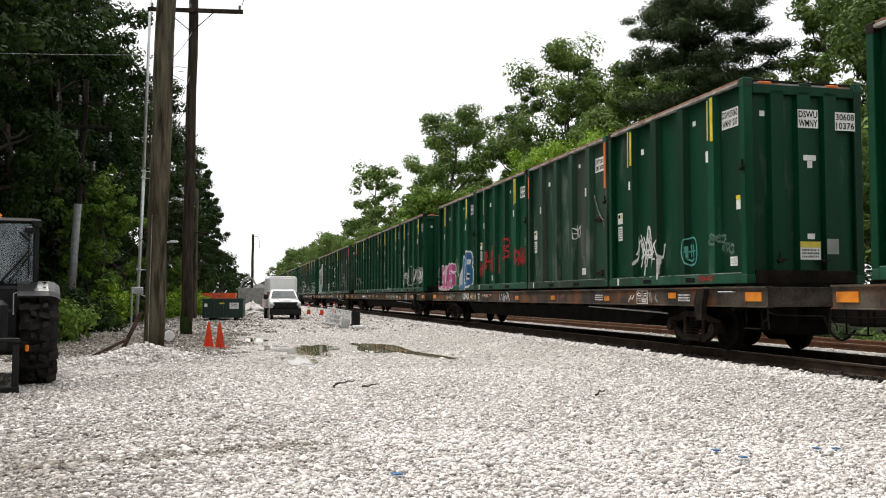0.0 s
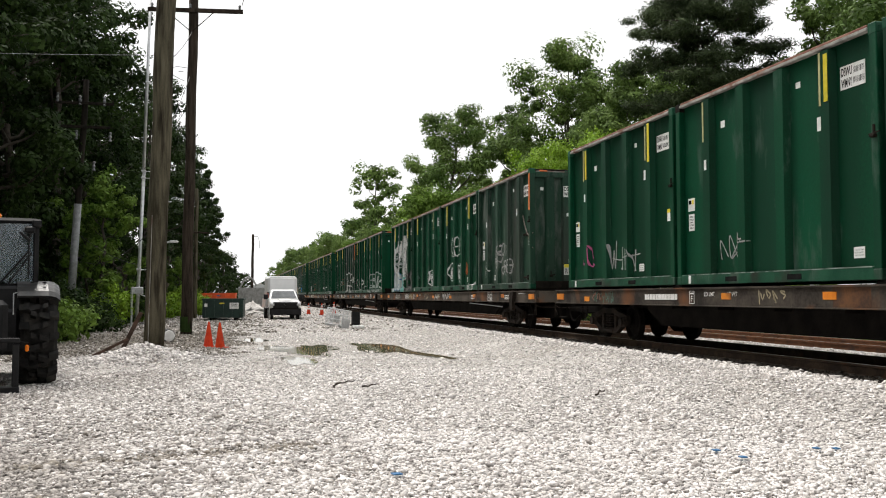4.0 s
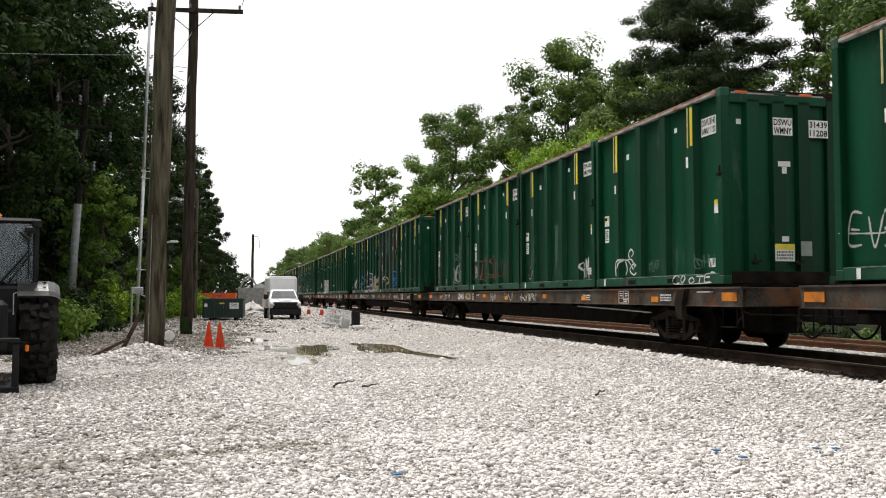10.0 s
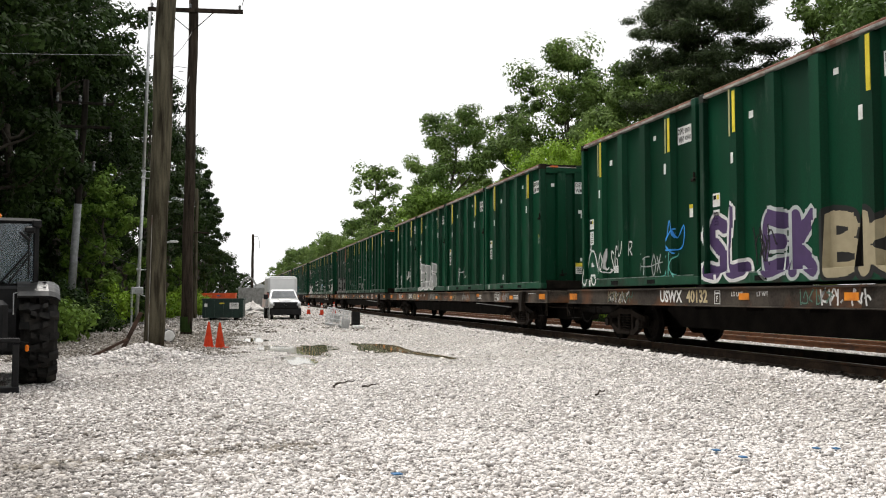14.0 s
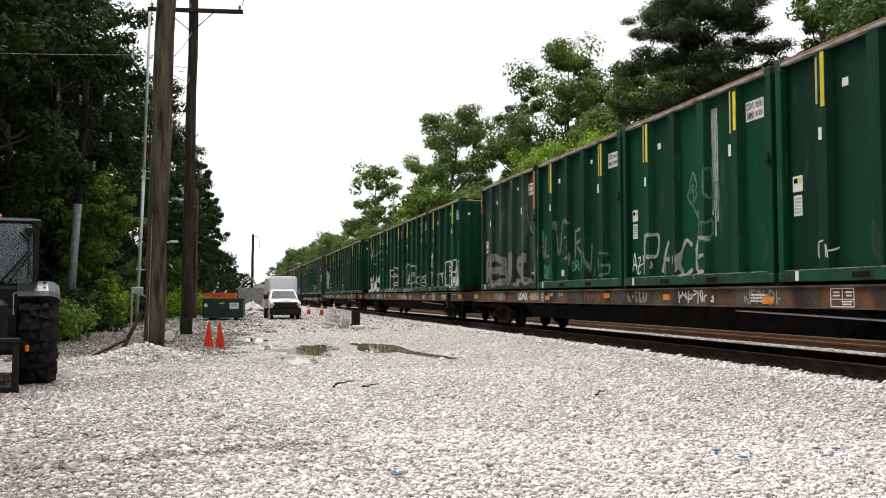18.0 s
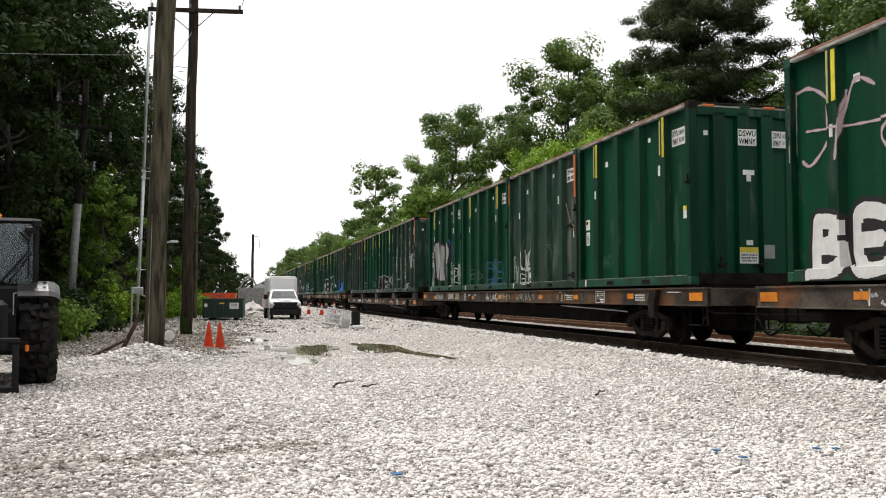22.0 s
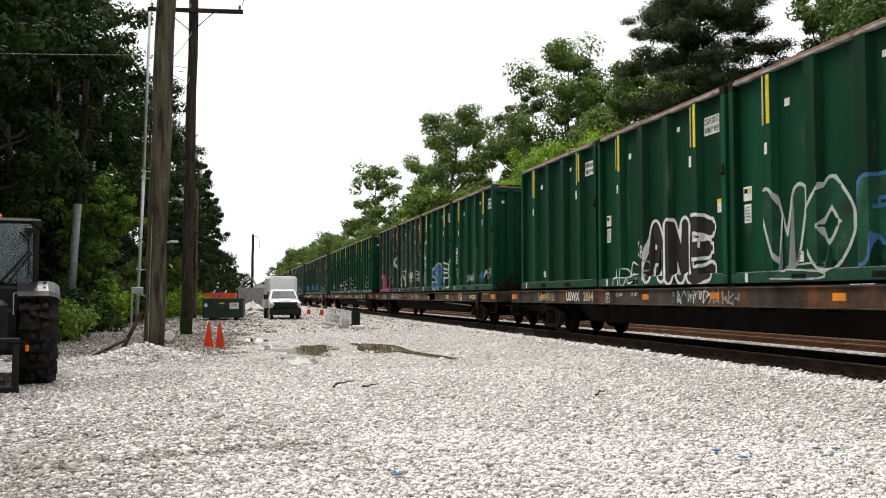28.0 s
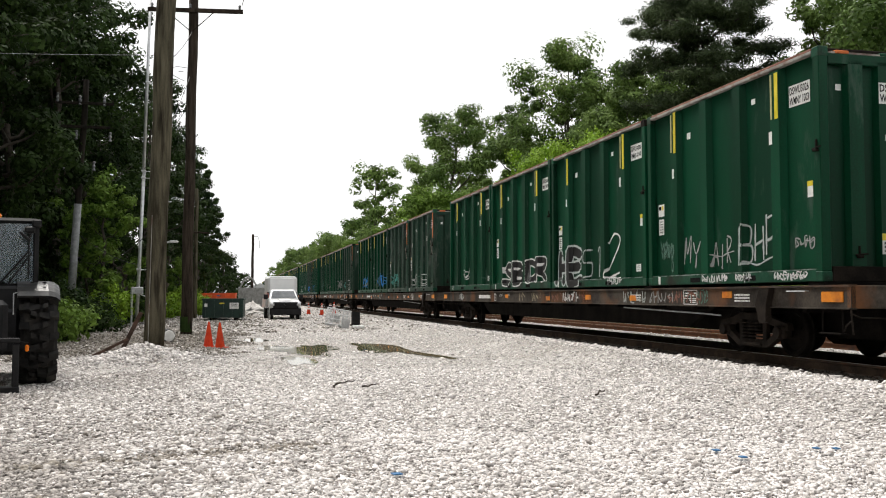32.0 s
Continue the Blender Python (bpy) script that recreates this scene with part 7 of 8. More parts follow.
    part("beacon", Form().lathe([(0.0, 0), (0.075, 0), (0.075, 0.05), (0.06, 0.10), (0.03, 0.115), (0.0, 0.115)], "z", 14, (0.36, 0.5, 2.97)), BEACON, m, "orange roof beacon")
    part("handrail", Form().path([(0.64, -0.25, 1.25), (0.64, -0.25, 1.62), (0.78, -0.2, 1.66)], 0.012), GALV, m, "pale handrail")
    part("signal_lamp", Form().box(0.83, -0.62, 0.62, 0.89, -0.57, 0.74, 0.02), BEACON, m, "orange marker lamp")
    # front frame
    fr = part("front_frame", Form().box(-0.95, -2.5, 0.82, 0.72, -2.40, 0.90, 0.015), CAB_BLACK, m, "black front frame", pose(0, 0.95, 0))
    part("crossbar", Form().box(-0.95, -2.5, 0.0, 0.72, -2.36, 0.12, 0.015), CAB_BLACK, fr)
    for x in (-0.9, 0.0, 0.66):
        part("upright", Form().box(x - 0.05, -2.49, 0.1, x + 0.05, -2.39, 0.8, 0.012), CAB_BLACK, fr)
    part("guard", Form().path([(-0.9, -2.4, 0.88), (-0.9, -2.4, 1.25), (0.15, -2.4, 1.25), (0.15, -2.4, 0.88)], 0.02).path([(-0.35, -2.4, 0.88), (-0.35, -2.4, 1.25)], 0.015), CAB_BLACK, fr)
    for x in (-0.5, 0.3):
        part("lift_arm", Form().prism([(-2.4, 0.75), (-2.4, 0.9), (-0.8, 1.2), (-0.3, 1.1), (-0.3, 0.9)], x - 0.06, x + 0.06, "x"), CAB_BLACK, fr)
    return m


build_machine()

# ---- white service truck ----
WHITE_PAINT = surface("white_vehicle_paint", (0.72, 0.72, 0.72), (0.80, 0.80, 0.80), 0.3, 0, 2, 30, 0.03, (0.55, 0.54, 0.52), 0.68, coat=0.4)
CHROME = surface("chrome_trim", (0.6, 0.6, 0.6), (0.7, 0.7, 0.7), 0.15, 1.0, 4, 30, 0)
LENS = surface("headlamp_lens", (0.55, 0.56, 0.57), (0.65, 0.66, 0.67), 0.12, 0.3, 4, 30, 0)


def build_pickup():
    t = thing("service_truck", "white pickup service truck with a tall white box body", "truck", pose(3.55, 58.8, 0.0, 0, 0, 2))
    # the front faces -y
    def shell(sections, n=5):
        """A body through cross-sections (y, half width, foot, top, corner radius)."""
        f, rows = Form(), []
        for y, hw, z0, z1, rad in sections:
            ring = [(-hw, y, z0)]
            for k in range(n + 1):
                a = math.pi - k * math.pi / 2 / n
                ring.append((-hw + rad + rad * math.cos(a), y, z1 - rad + rad * math.sin(a)))
            for k in range(n + 1):
                a = math.pi / 2 - k * math.pi / 2 / n
                ring.append((hw - rad + rad * math.cos(a), y, z1 - rad + rad * math.sin(a)))
            rows.append(ring + [(hw, y, z0)])
        m = len(rows[0])
        f.add([p for row in rows for p in row], [(j * m + i, j * m + (i + 1) % m, (j + 1) * m + (i + 1) % m, (j + 1) * m + i) for j in range(len(rows) - 1) for i in range(m)] + [tuple(reversed(range(m))), tuple(range((len(rows) - 1) * m, len(rows) * m))])
        return f
    part("hood", shell([(-0.08, 0.90, 0.62, 1.02, 0.16), (0.0, 0.97, 0.6, 1.14, 0.18), (0.15, 1.0, 0.6, 1.22, 0.18), (0.7, 1.01, 0.6, 1.27, 0.2), (1.2, 0.99, 0.6, 1.32, 0.2)]), WHITE_PAINT, t, smooth=True)
    part("hood_ridge", shell([(0.05, 0.34, 1.1, 1.20, 0.05), (0.3, 0.38, 1.15, 1.30, 0.06), (1.15, 0.44, 1.2, 1.37, 0.06)]), WHITE_PAINT, t, smooth=True)
    part("cab", shell([(1.12, 0.97, 0.6, 1.34, 0.1), (1.2, 0.96, 0.6, 1.38, 0.12), (1.72, 0.82, 0.6, 1.88, 0.14), (2.0, 0.80, 0.6, 1.95, 0.14), (3.2, 0.80, 0.6, 1.93, 0.14), (3.35, 0.84, 0.6, 1.8, 0.12)]), WHITE_PAINT, t, smooth=True)
    part("windscreen", Form().add([(-0.82, 1.155, 1.40), (0.82, 1.155, 1.40), (0.68, 1.66, 1.85), (-0.68, 1.66, 1.85), (-0.82, 1.25, 1.40), (0.82, 1.25, 1.40), (0.68, 1.74, 1.85), (-0.68, 1.74, 1.85)], [(0, 1, 2, 3), (7, 6, 5, 4), (0, 4, 5, 1), (1, 5, 6, 2), (2, 6, 7, 3), (3, 7, 4, 0)]), CAR_GLASS_DARK, t, "dark windscreen")
    for sx in (-1, 1):
        part("side_window", Form().prism([(1.5, 1.40), (1.95, 1.80), (3.1, 1.80), (3.15, 1.40)], sx * 0.80, sx * 0.93, "x"), CAR_GLASS_DARK, t, "dark side window")
        part("mirror", Form().box(sx * 1.0, 1.35, 1.3, sx * 1.28, 1.45, 1.62, 0.04), CAB_BLACK, t)
        part("headlamp", Form().box(sx * 0.70, -0.17, 0.88, sx * 0.95, 0.1, 1.04, 0.03), LENS, t, "clear headlamp")
        part("wheel_arch", Form().lathe([(0.50, sx * 0.93), (0.52, sx * 1.02), (0.44, sx * 1.02), (0.42, sx * 0.93)], "x", 20, (0, 0.72, 0.5)), WHITE_PAINT, t)
        for y in (0.72, 4.4):
            w = part("wheel", Form().lathe([(0.15, -0.14), (0.34, -0.15), (0.41, -0.12), (0.41, 0.12), (0.34, 0.15), (0.15, 0.14)], "x", 22), RUBBER, t, "black tyre", pose(sx * 0.88, y, 0.41))
            part("rim", Form().lathe([(0.04, sx * 0.1), (0.23, sx * 0.14), (0.25, sx * 0.16), (0.2, sx * 0.17), (0.06, sx * 0.13)], "x", 16), GALV, w)
    g = part("grille", Form().box(-0.80, -0.15, 0.60, 0.80, 0.02, 1.13, 0.06), CAB_BLACK, t, "black grille")
    part("grille_bar", Form().box(-0.60, -0.165, 0.93, 0.60, -0.14, 0.955).box(-0.015, -0.165, 0.70, 0.015, -0.14, 1.08), DARK_STEEL, g)
    part("badge", Form().lathe([(0.0, -0.16), (0.05, -0.16), (0.05, -0.145), (0.0, -0.14)], "y", 10, (0, 0, 0.94)), CHROME, g)
    part("bumper", Form().box(-1.0, -0.2, 0.30, 1.0, 0.1, 0.74, 0.05), CAB_BLACK, t, "black bumper")
    part("bumper_trim", Form().box(-0.95, -0.215, 0.70, 0.95, -0.18, 0.745, 0.01), DARK_STEEL, t)
    part("underbody", Form().box(-0.8, 0.2, 0.35, 0.8, 5.6, 0.62), DARK_STEEL, t)
    box = part("box_body", Form().box(-0.86, 3.45, 0.75, 1.12, 6.6, 2.86, 0.16), WHITE_PAINT, t, "tall white box body")
    part("edge_trim", Form().box(-0.70, 3.43, 2.74, 0.96, 3.46, 2.78).box(-0.70, 3.43, 0.80, 0.96, 3.46, 0.86), GALV, box)
    part("rear_bin", Form().box(-1.02, 3.5, 0.7, -0.84, 6.4, 1.35, 0.03), WHITE_PAINT, t)


# Opaque grey base: some of the sky's reflection is in the colour.
CAR_GLASS_DARK = surface("dark_windscreen_glass", (0.10, 0.105, 0.11), (0.20, 0.21, 0.22), 0.08, 0, 1, 20, 0)
build_pickup()

# ---- containers for scrap, cones and clutter ----
SKIP_GREEN = surface("dark_green_skip_paint", (0.005, 0.020, 0.015), (0.010, 0.034, 0.025), 0.5, 0, 3, 40, 0.1, (0.05, 0.04, 0.03), 0.65)
SKIP_ORANGE = surface("orange_red_skip_paint", (0.62, 0.075, 0.012), (0.75, 0.11, 0.02), 0.55, 0, 3, 40, 0.1, (0.22, 0.05, 0.02), 0.62)
CONE_ORANGE = surface("orange_red_cone_plastic", (0.48, 0.034, 0.010), (0.60, 0.060, 0.016), 0.6, 0, 5, 40, 0.05, (0.25, 0.05, 0.03), 0.62, spec=0.15)


def build_skip(label, x, y, w, l, h, material, turn):
    s = thing("roll_off_skip", label, "skip", pose(x, y, float(ground_z(x, y)), 0, 0, turn))
    wall = Form().box(-w / 2, 0, 0.16, w / 2, 0.06, h).box(-w / 2, l - 0.06, 0.16, w / 2, l, h).box(-w / 2, 0.06, 0.16, -w / 2 + 0.06, l - 0.06, h).box(w / 2 - 0.06, 0.06, 0.16, w / 2, l - 0.06, h).box(-w / 2 + 0.06, 0.06, 0.16, w / 2 - 0.06, l - 0.06, 0.22)
    part("body", wall, material, s)
    part("rim", Form().box(-w / 2 - 0.05, -0.05, h - 0.1, w / 2 + 0.05, 0.03, h, 0.01).box(-w / 2 - 0.05, l - 0.03, h - 0.1, w / 2 + 0.05, l + 0.05, h, 0.01).box(-w / 2 - 0.05, 0.03, h - 0.1, -w / 2 + 0.03, l - 0.03, h, 0.01).box(w / 2 - 0.03, 0.03, h - 0.1, w / 2 + 0.05, l - 0.03, h, 0.01), material, s)
    for k in range(5):
        xx = -w / 2 + 0.15 + k * (w - 0.3) / 4
        part("stiffener", Form().box(xx - 0.05, -0.06, 0.16, xx + 0.05, 0.01, h - 0.1, 0.01), material, s)
    for sx in (-1, 1):
        part("runner", Form().box(sx * w * 0.3 - 0.06, 0.05, 0, sx * w * 0.3 + 0.06, l - 0.05, 0.16, 0.01), DARK_STEEL, s)
    return s


s = build_skip("dark green steel roll-off skip with a white sign", -0.35, 58.0, 2.45, 4.2, 1.36, SKIP_GREEN, -3)
sg = part("sign", Form().box(0.42, -0.085, 0.72, 0.98, -0.062, 1.1), WHITE_DECAL, s, "white sign")
fine_print(bars_mesh(0.4, 0.2, 2, BLACK_INK, "g"), BLACK_INK, sg, "", Matrix.Translation((0.70, -0.087, 0.95)) @ FACE_END)
part("sign", Form().box(-1.1, -0.08, 0.85, -0.92, -0.062, 1.05), WHITE_DECAL, s, "small white sign")
part("mark", Form().box(-0.2, -0.075, 1.02, 0.1, -0.062, 1.1), YELLOW, s)
s = build_skip("orange-red steel skip behind a green one", -1.27, 97.9, 3.9, 3.2, 1.84, SKIP_ORANGE, -3)
part("mark", Form().box(0.05, -0.085, 1.5, 0.35, -0.062, 1.62), SPRAY["blue"], s, "blue mark")
for i in range(5):
    part("load", Form().tube((-0.9 + 0.4 * i, 0.4, 1.6), (-0.7 + 0.4 * i, 2.8, 2.0 + 0.12 * (i % 3)), 0.06), (BARK, GALV, DARK_STEEL)[i % 3], s, "scrap lying in it")


def build_cone(x, y, h, label="orange-red traffic cone on the gravel", tilt=0.0, bands=False):
    z = float(ground_z(x, y))
    c = thing("traffic_cone", label, "cone", pose(x, y, z, 0, tilt, random.uniform(0, 90)), "traffic cones")
    part("base", Form().box(-0.18, -0.18, 0, 0.18, 0.18, 0.035, 0.012), CONE_ORANGE if not bands else CAB_BLACK, c)
    k = h / 0.71
    part("cone", Form().lathe([(0.14 * k, 0.03), (0.132 * k, 0.05), (0.028, h - 0.02), (0.02, h), (0.014, h), (0.012, h - 0.05)], "z", 22), CONE_ORANGE, c, smooth=True)
    if bands:
        for a, b in ((0.45, 0.62), (0.7, 0.82)):
            ra, rb = 0.14 * k * (1 - a) + 0.028 * a + 0.006, 0.14 * k * (1 - b) + 0.028 * b + 0.006
            part("band", Form().lathe([(ra - 0.004, a * h), (ra, a * h + 0.004), (rb, b * h - 0.004), (rb - 0.004, b * h)], "z", 22), WHITE_DECAL, c, "white reflective band")
    return c


build_cone(-0.55, 27.1, 0.74, tilt=1)
build_cone(-0.22, 26.75, 0.74, tilt=-2)
for x, y in ((6.45, 75.5), (7.02, 70.3), (7.7, 68.0)):
    build_cone(x, y, 0.91, "far orange traffic cone with white bands", 0, True)


CAGE_WHITE = surface("pale_galvanised_bars", (0.55, 0.56, 0.57), (0.72, 0.73, 0.74), 0.4, 0.1, 8, 50, 0.05)


def build_cage():
    c = thing("wire_cage", "tipped galvanised tote cage lying on the gravel", "cage", pose(5.05, 41.9, float(ground_z(5.05, 41.9)) + 0.14, 4, 9, 24))
    w, d, h = 0.86, 0.7, 0.72
    for i in range(6):
        a = -w / 2 + i * w / 5
        for y in (0, d):
            part("bar", Form().tube((a, y, 0), (a, y, h), 0.018, n=6), CAGE_WHITE, c)
        part("bar", Form().tube((a, 0, h), (a, d, h), 0.016, n=6), CAGE_WHITE, c)
    for z in (0.0, h / 3, 2 * h / 3, h):
        part("hoop", Form().path([(-w / 2, 0, z), (w / 2, 0, z), (w / 2, d, z), (-w / 2, d, z), (-w / 2, 0, z)], 0.024), CAGE_WHITE, c)
    for i in range(5):
        y = (i + 0.5) * d / 5
        for x in (-w / 2, w / 2):
            part("bar", Form().tube((x, y, 0), (x, y, h), 0.016, n=6), CAGE_WHITE, c)
    part("corner_plate", Form().box(0.02, -0.06, -0.12, w / 2 + 0.02, -0.03, 0.35, 0.01), GALV, c, "bent sheet at its corner")
    part("panel", Form().box(-w / 2 + 0.3, 0.5, h * 0.15, 0.2, 0.9, h * 0.6, 0.03), PLASTIC_GREY, c, "pale box inside")
    part("foot", Form().box(-w / 2, 0.0, -0.1, -w / 2 + 0.14, d, 0.0, 0.01).box(w / 2 - 0.14, 0.0, -0.1, w / 2, d, 0.0, 0.01), GALV, c)


build_cage()
whole("oil_drum", Form().lathe([(0.0, 0), (0.29, 0), (0.30, 0.02), (0.29, 0.04), (0.285, 0.3), (0.30, 0.31), (0.285, 0.33), (0.285, 0.58), (0.30, 0.6), (0.285, 0.62), (0.285, 0.86), (0.30, 0.88), (0.29, 0.9), (0.27, 0.88), (0.0, 0.88)], "z", 24), CAB_BLACK, "black steel drum standing on the gravel", "drum", pose(5.95, 43.3, float(ground_z(5.95, 43.3))) @ Matrix.Diagonal((0.75, 0.75, 0.85, 1)), smooth=False)
whole("pipe_offcut", Form().lathe([(0.11, 0), (0.12, 0.0), (0.12, 0.8), (0.11, 0.8), (0.10, 0.79), (0.10, 0.01)], "x", 16), WHITE_DECAL, "white plastic pipe offcut on the gravel", "pipe", pose(5.5, 41.2, float(ground_z(5.6, 41.2)) + 0.09, 0, 0, 20) @ Matrix.Diagonal((0.7, 0.7, 0.7, 1)))
# culvert drum between the poles
cul = thing("capped_pipe", "dark pipe with a round white end cap", "pipe", pose(-1.86, 30.6, float(ground_z(-1.86, 30.6)) + 0.2, 0, 0, 8))
part("pipe", Form().lathe([(0.0, 0.02), (0.19, 0.02), (0.20, 0.04), (0.20, 1.2), (0.0, 1.2)], "y", 22), CAB_BLACK, cul)
part("cap", Form().lathe([(0.0, -0.01), (0.165, -0.01), (0.18, 0.01), (0.18, 0.03), (0.0, 0.03)], "y", 22), WHITE_DECAL, cul, "white round cap")
# rusty beam leaning by the gravel heap
RUST = surface("flaking_brown_rust", (0.035, 0.02, 0.014), (0.09, 0.05, 0.034), 0.9, 0, 6, 50, 0.4)
beam = thing("rusty_beams", "two rusty steel beams leaning in the gravel", "steel beam", pose(-2.95, 24.6, 0))
part("beam", Form().box(-0.05, -0.012, 0, 0.05, 0.0, 1.3).box(-0.008, 0, 0, 0.008, 0.07, 1.3).box(-0.05, 0.07, 0, 0.05, 0.082, 1.3), RUST, beam, "", pose(0.2, 0, -0.1, 0, 25, 0))
part("beam", Form().box(-0.035, -0.03, 0, 0.035, 0.03, 0.95, 0.01), RUST, beam, "", pose(-0.35, -0.5, 0.0, 0, 64, 15))
# fence panels and a stone heap at the far end
FENCE = surface("pale_sheet_fence", (0.20, 0.20, 0.19), (0.33, 0.33, 0.32), 0.6, 0.2, 3, 30, 0.1)
fen = thing("metal_fence", "pale corrugated metal fence at the far end of the yard", "fence", pose(1.0, 92, 0, 0, 0, -4))
for i in range(6):
    f = Form()
    for k in range(5):
        f.box(i * 0.42 + k * 0.084, -0.02 * (k % 2), 0.05, i * 0.42 + k * 0.084 + 0.084, 0.03 - 0.02 * (k % 2), 2.35)
    part("panel", f, FENCE, fen)
for i in range(2):
    part("post", Form().box(i * 1.66 - 0.05, 0.03, 0, i * 1.66 + 0.05, 0.13, 2.45, 0.01), GALV, fen)
whole("hose_loop", Form().path(spline3([(0, 0, 2.3), (0.4, 0, 3.1), (1.1, 0, 3.3), (1.6, 0, 2.5)]), 0.10), FENCE, "pale bent duct above the fence", "duct", pose(1.1, 92.2, 0, 0, 0, 0))
shed = thing("far_shed", "small grey building far along the line", "shed", pose(6.0, 190, 0))
part("wall", Form().box(-2, 0, 0, 2.5, 5, 3.2), FENCE, shed)
part("roof", Form().prism([(-2.3, 3.1), (0.25, 4.2), (2.8, 3.1)], -0.3, 5.3, "y"), GALV, shed)


STONE_HEAP = surface("heaped_pale_stone", (0.36, 0.34, 0.32), (0.62, 0.59, 0.56), 0.92, 0, 5, 30, 0.9, (0.22, 0.20, 0.18), 0.6)


def heap(name, label, x, y, rx, ry, h, material, seed):
    r = np.random.default_rng(seed)
    n, m = 26, 9
    v = [(0, 0, h)]
    for j in range(1, m + 1):
        for i in range(n):
            a, q = 2 * math.pi * i / n, j / m
            k = 1 + 0.12 * r.normal()
            v.append((math.cos(a) * rx * q * k, math.sin(a) * ry * q * k, h * (1 - q) ** 1.1 * (1 + 0.1 * r.normal()) - (0.05 if j == m else 0)))
    f = [(0, 1 + i, 1 + (i + 1) % n) for i in range(n)]
    for j in range(m - 1):
        for i in range(n):
            f.append((1 + j * n + i, 1 + (j + 1) * n + i, 1 + (j + 1) * n + (i + 1) % n, 1 + j * n + (i + 1) % n))
    whole(name, Form().add(v, f), material, label, "gravel heap", pose(x, y, float(ground_z(x, y))), kind="stuff", smooth=True)


heap("gravel_heap", "pale heap of crushed stone at the far end", 1.9, 79, 2.2, 3.0, 1.0, STONE_HEAP, 3)

# ---- puddles ----
PUDDLES = ((1.75, 25.6, 0.72, 2.4, 6), (1.62, 21.4, 0.30, 1.7, 2), (2.55, 26.2, 0.50, 1.8, 4), (4.25, 26.0, 0.78, 2.2, 8), (4.72, 23.6, 0.28, 2.3, 11), (0.95, 31.8, 0.5, 1.9, 0))
WATER = bpy.data.materials.new("muddy_puddle_water")
WATER.use_nodes = True
_b = WATER.node_tree.nodes["Principled BSDF"]
_b.inputs["Base Color"].default_value, _b.inputs["Roughness"].default_value = (0.17, 0.145, 0.085, 1), 0.03
_b.inputs["IOR"].default_value = 1.33


def puddle(x, y, rx, ry, turn, seed):
    r = np.random.default_rng(seed)
    n = 40
    ph = r.uniform(0, 6.28, 5)
    v = [(0, 0, 0)]
    for i in range(n):
        a = 2 * math.pi * i / n
        k = 1 + sum(0.16 / (j + 1) * math.sin((j + 2) * a + ph[j]) for j in range(5)) * 1.6
        v.append((math.cos(a) * rx * k, math.sin(a) * ry * k, 0))
    f = Form().add(v, [(0, 1 + i, 1 + (i + 1) % n) for i in range(n)])
    whole("puddle", f, WATER, "shallow muddy puddle in the gravel", "puddle", pose(x, y, float(ground_z(x, y)) + 0.006 + 0.003 * seed, 0, 0, turn), "puddles", "structure")


for k, (px, py, rx, ry, turn) in enumerate(PUDDLES):
    puddle(px, py, rx, ry, turn, k + 1)

# ---- scraps on the ground ----
for x, y, l, t in ((1.95, 15.3, 0.19, 20), (2.25, 14.6, 0.14, -15), (1.75, 14.9, 0.2, 70), (5.4, 12.6, 0.15, 30)):
    f = Form()
    bent(f, (-l, 0, 0.02), (l, 0.05, 0.06), 0.016, 0.007, np.random.default_rng(int(x * 100)), 0.10, 5, 6)
    whole("broken_stick", f, POLE_DARK, "dark broken piece of wood on the gravel", "stick", pose(x, y, float(ground_z(x, y)) + 0.03, 0, 0, t), "sticks on the gravel")
for x, y in ((4.45, 7.71), (5.5, 7.69), (4.5, 7.34), (1.36, 7.38), (5.68, 7.64)):
    whole("blue_scrap", Form().box(-0.05, -0.02, 0, 0.05, 0.03, 0.012, 0.004), SPRAY["blue"], "small torn blue plastic scrap", "litter", pose(x, y, float(ground_z(x, y)) + 0.04, 8, 5, 30), "litter")


# ---- loose stones ----
STONE = surface("pale_limestone_gravel", (0.58, 0.545, 0.525), (0.80, 0.760, 0.738), 0.9, 0, 9, 70, 0.2, (0.30, 0.26, 0.225), 0.68, False, 0.34, island=True)


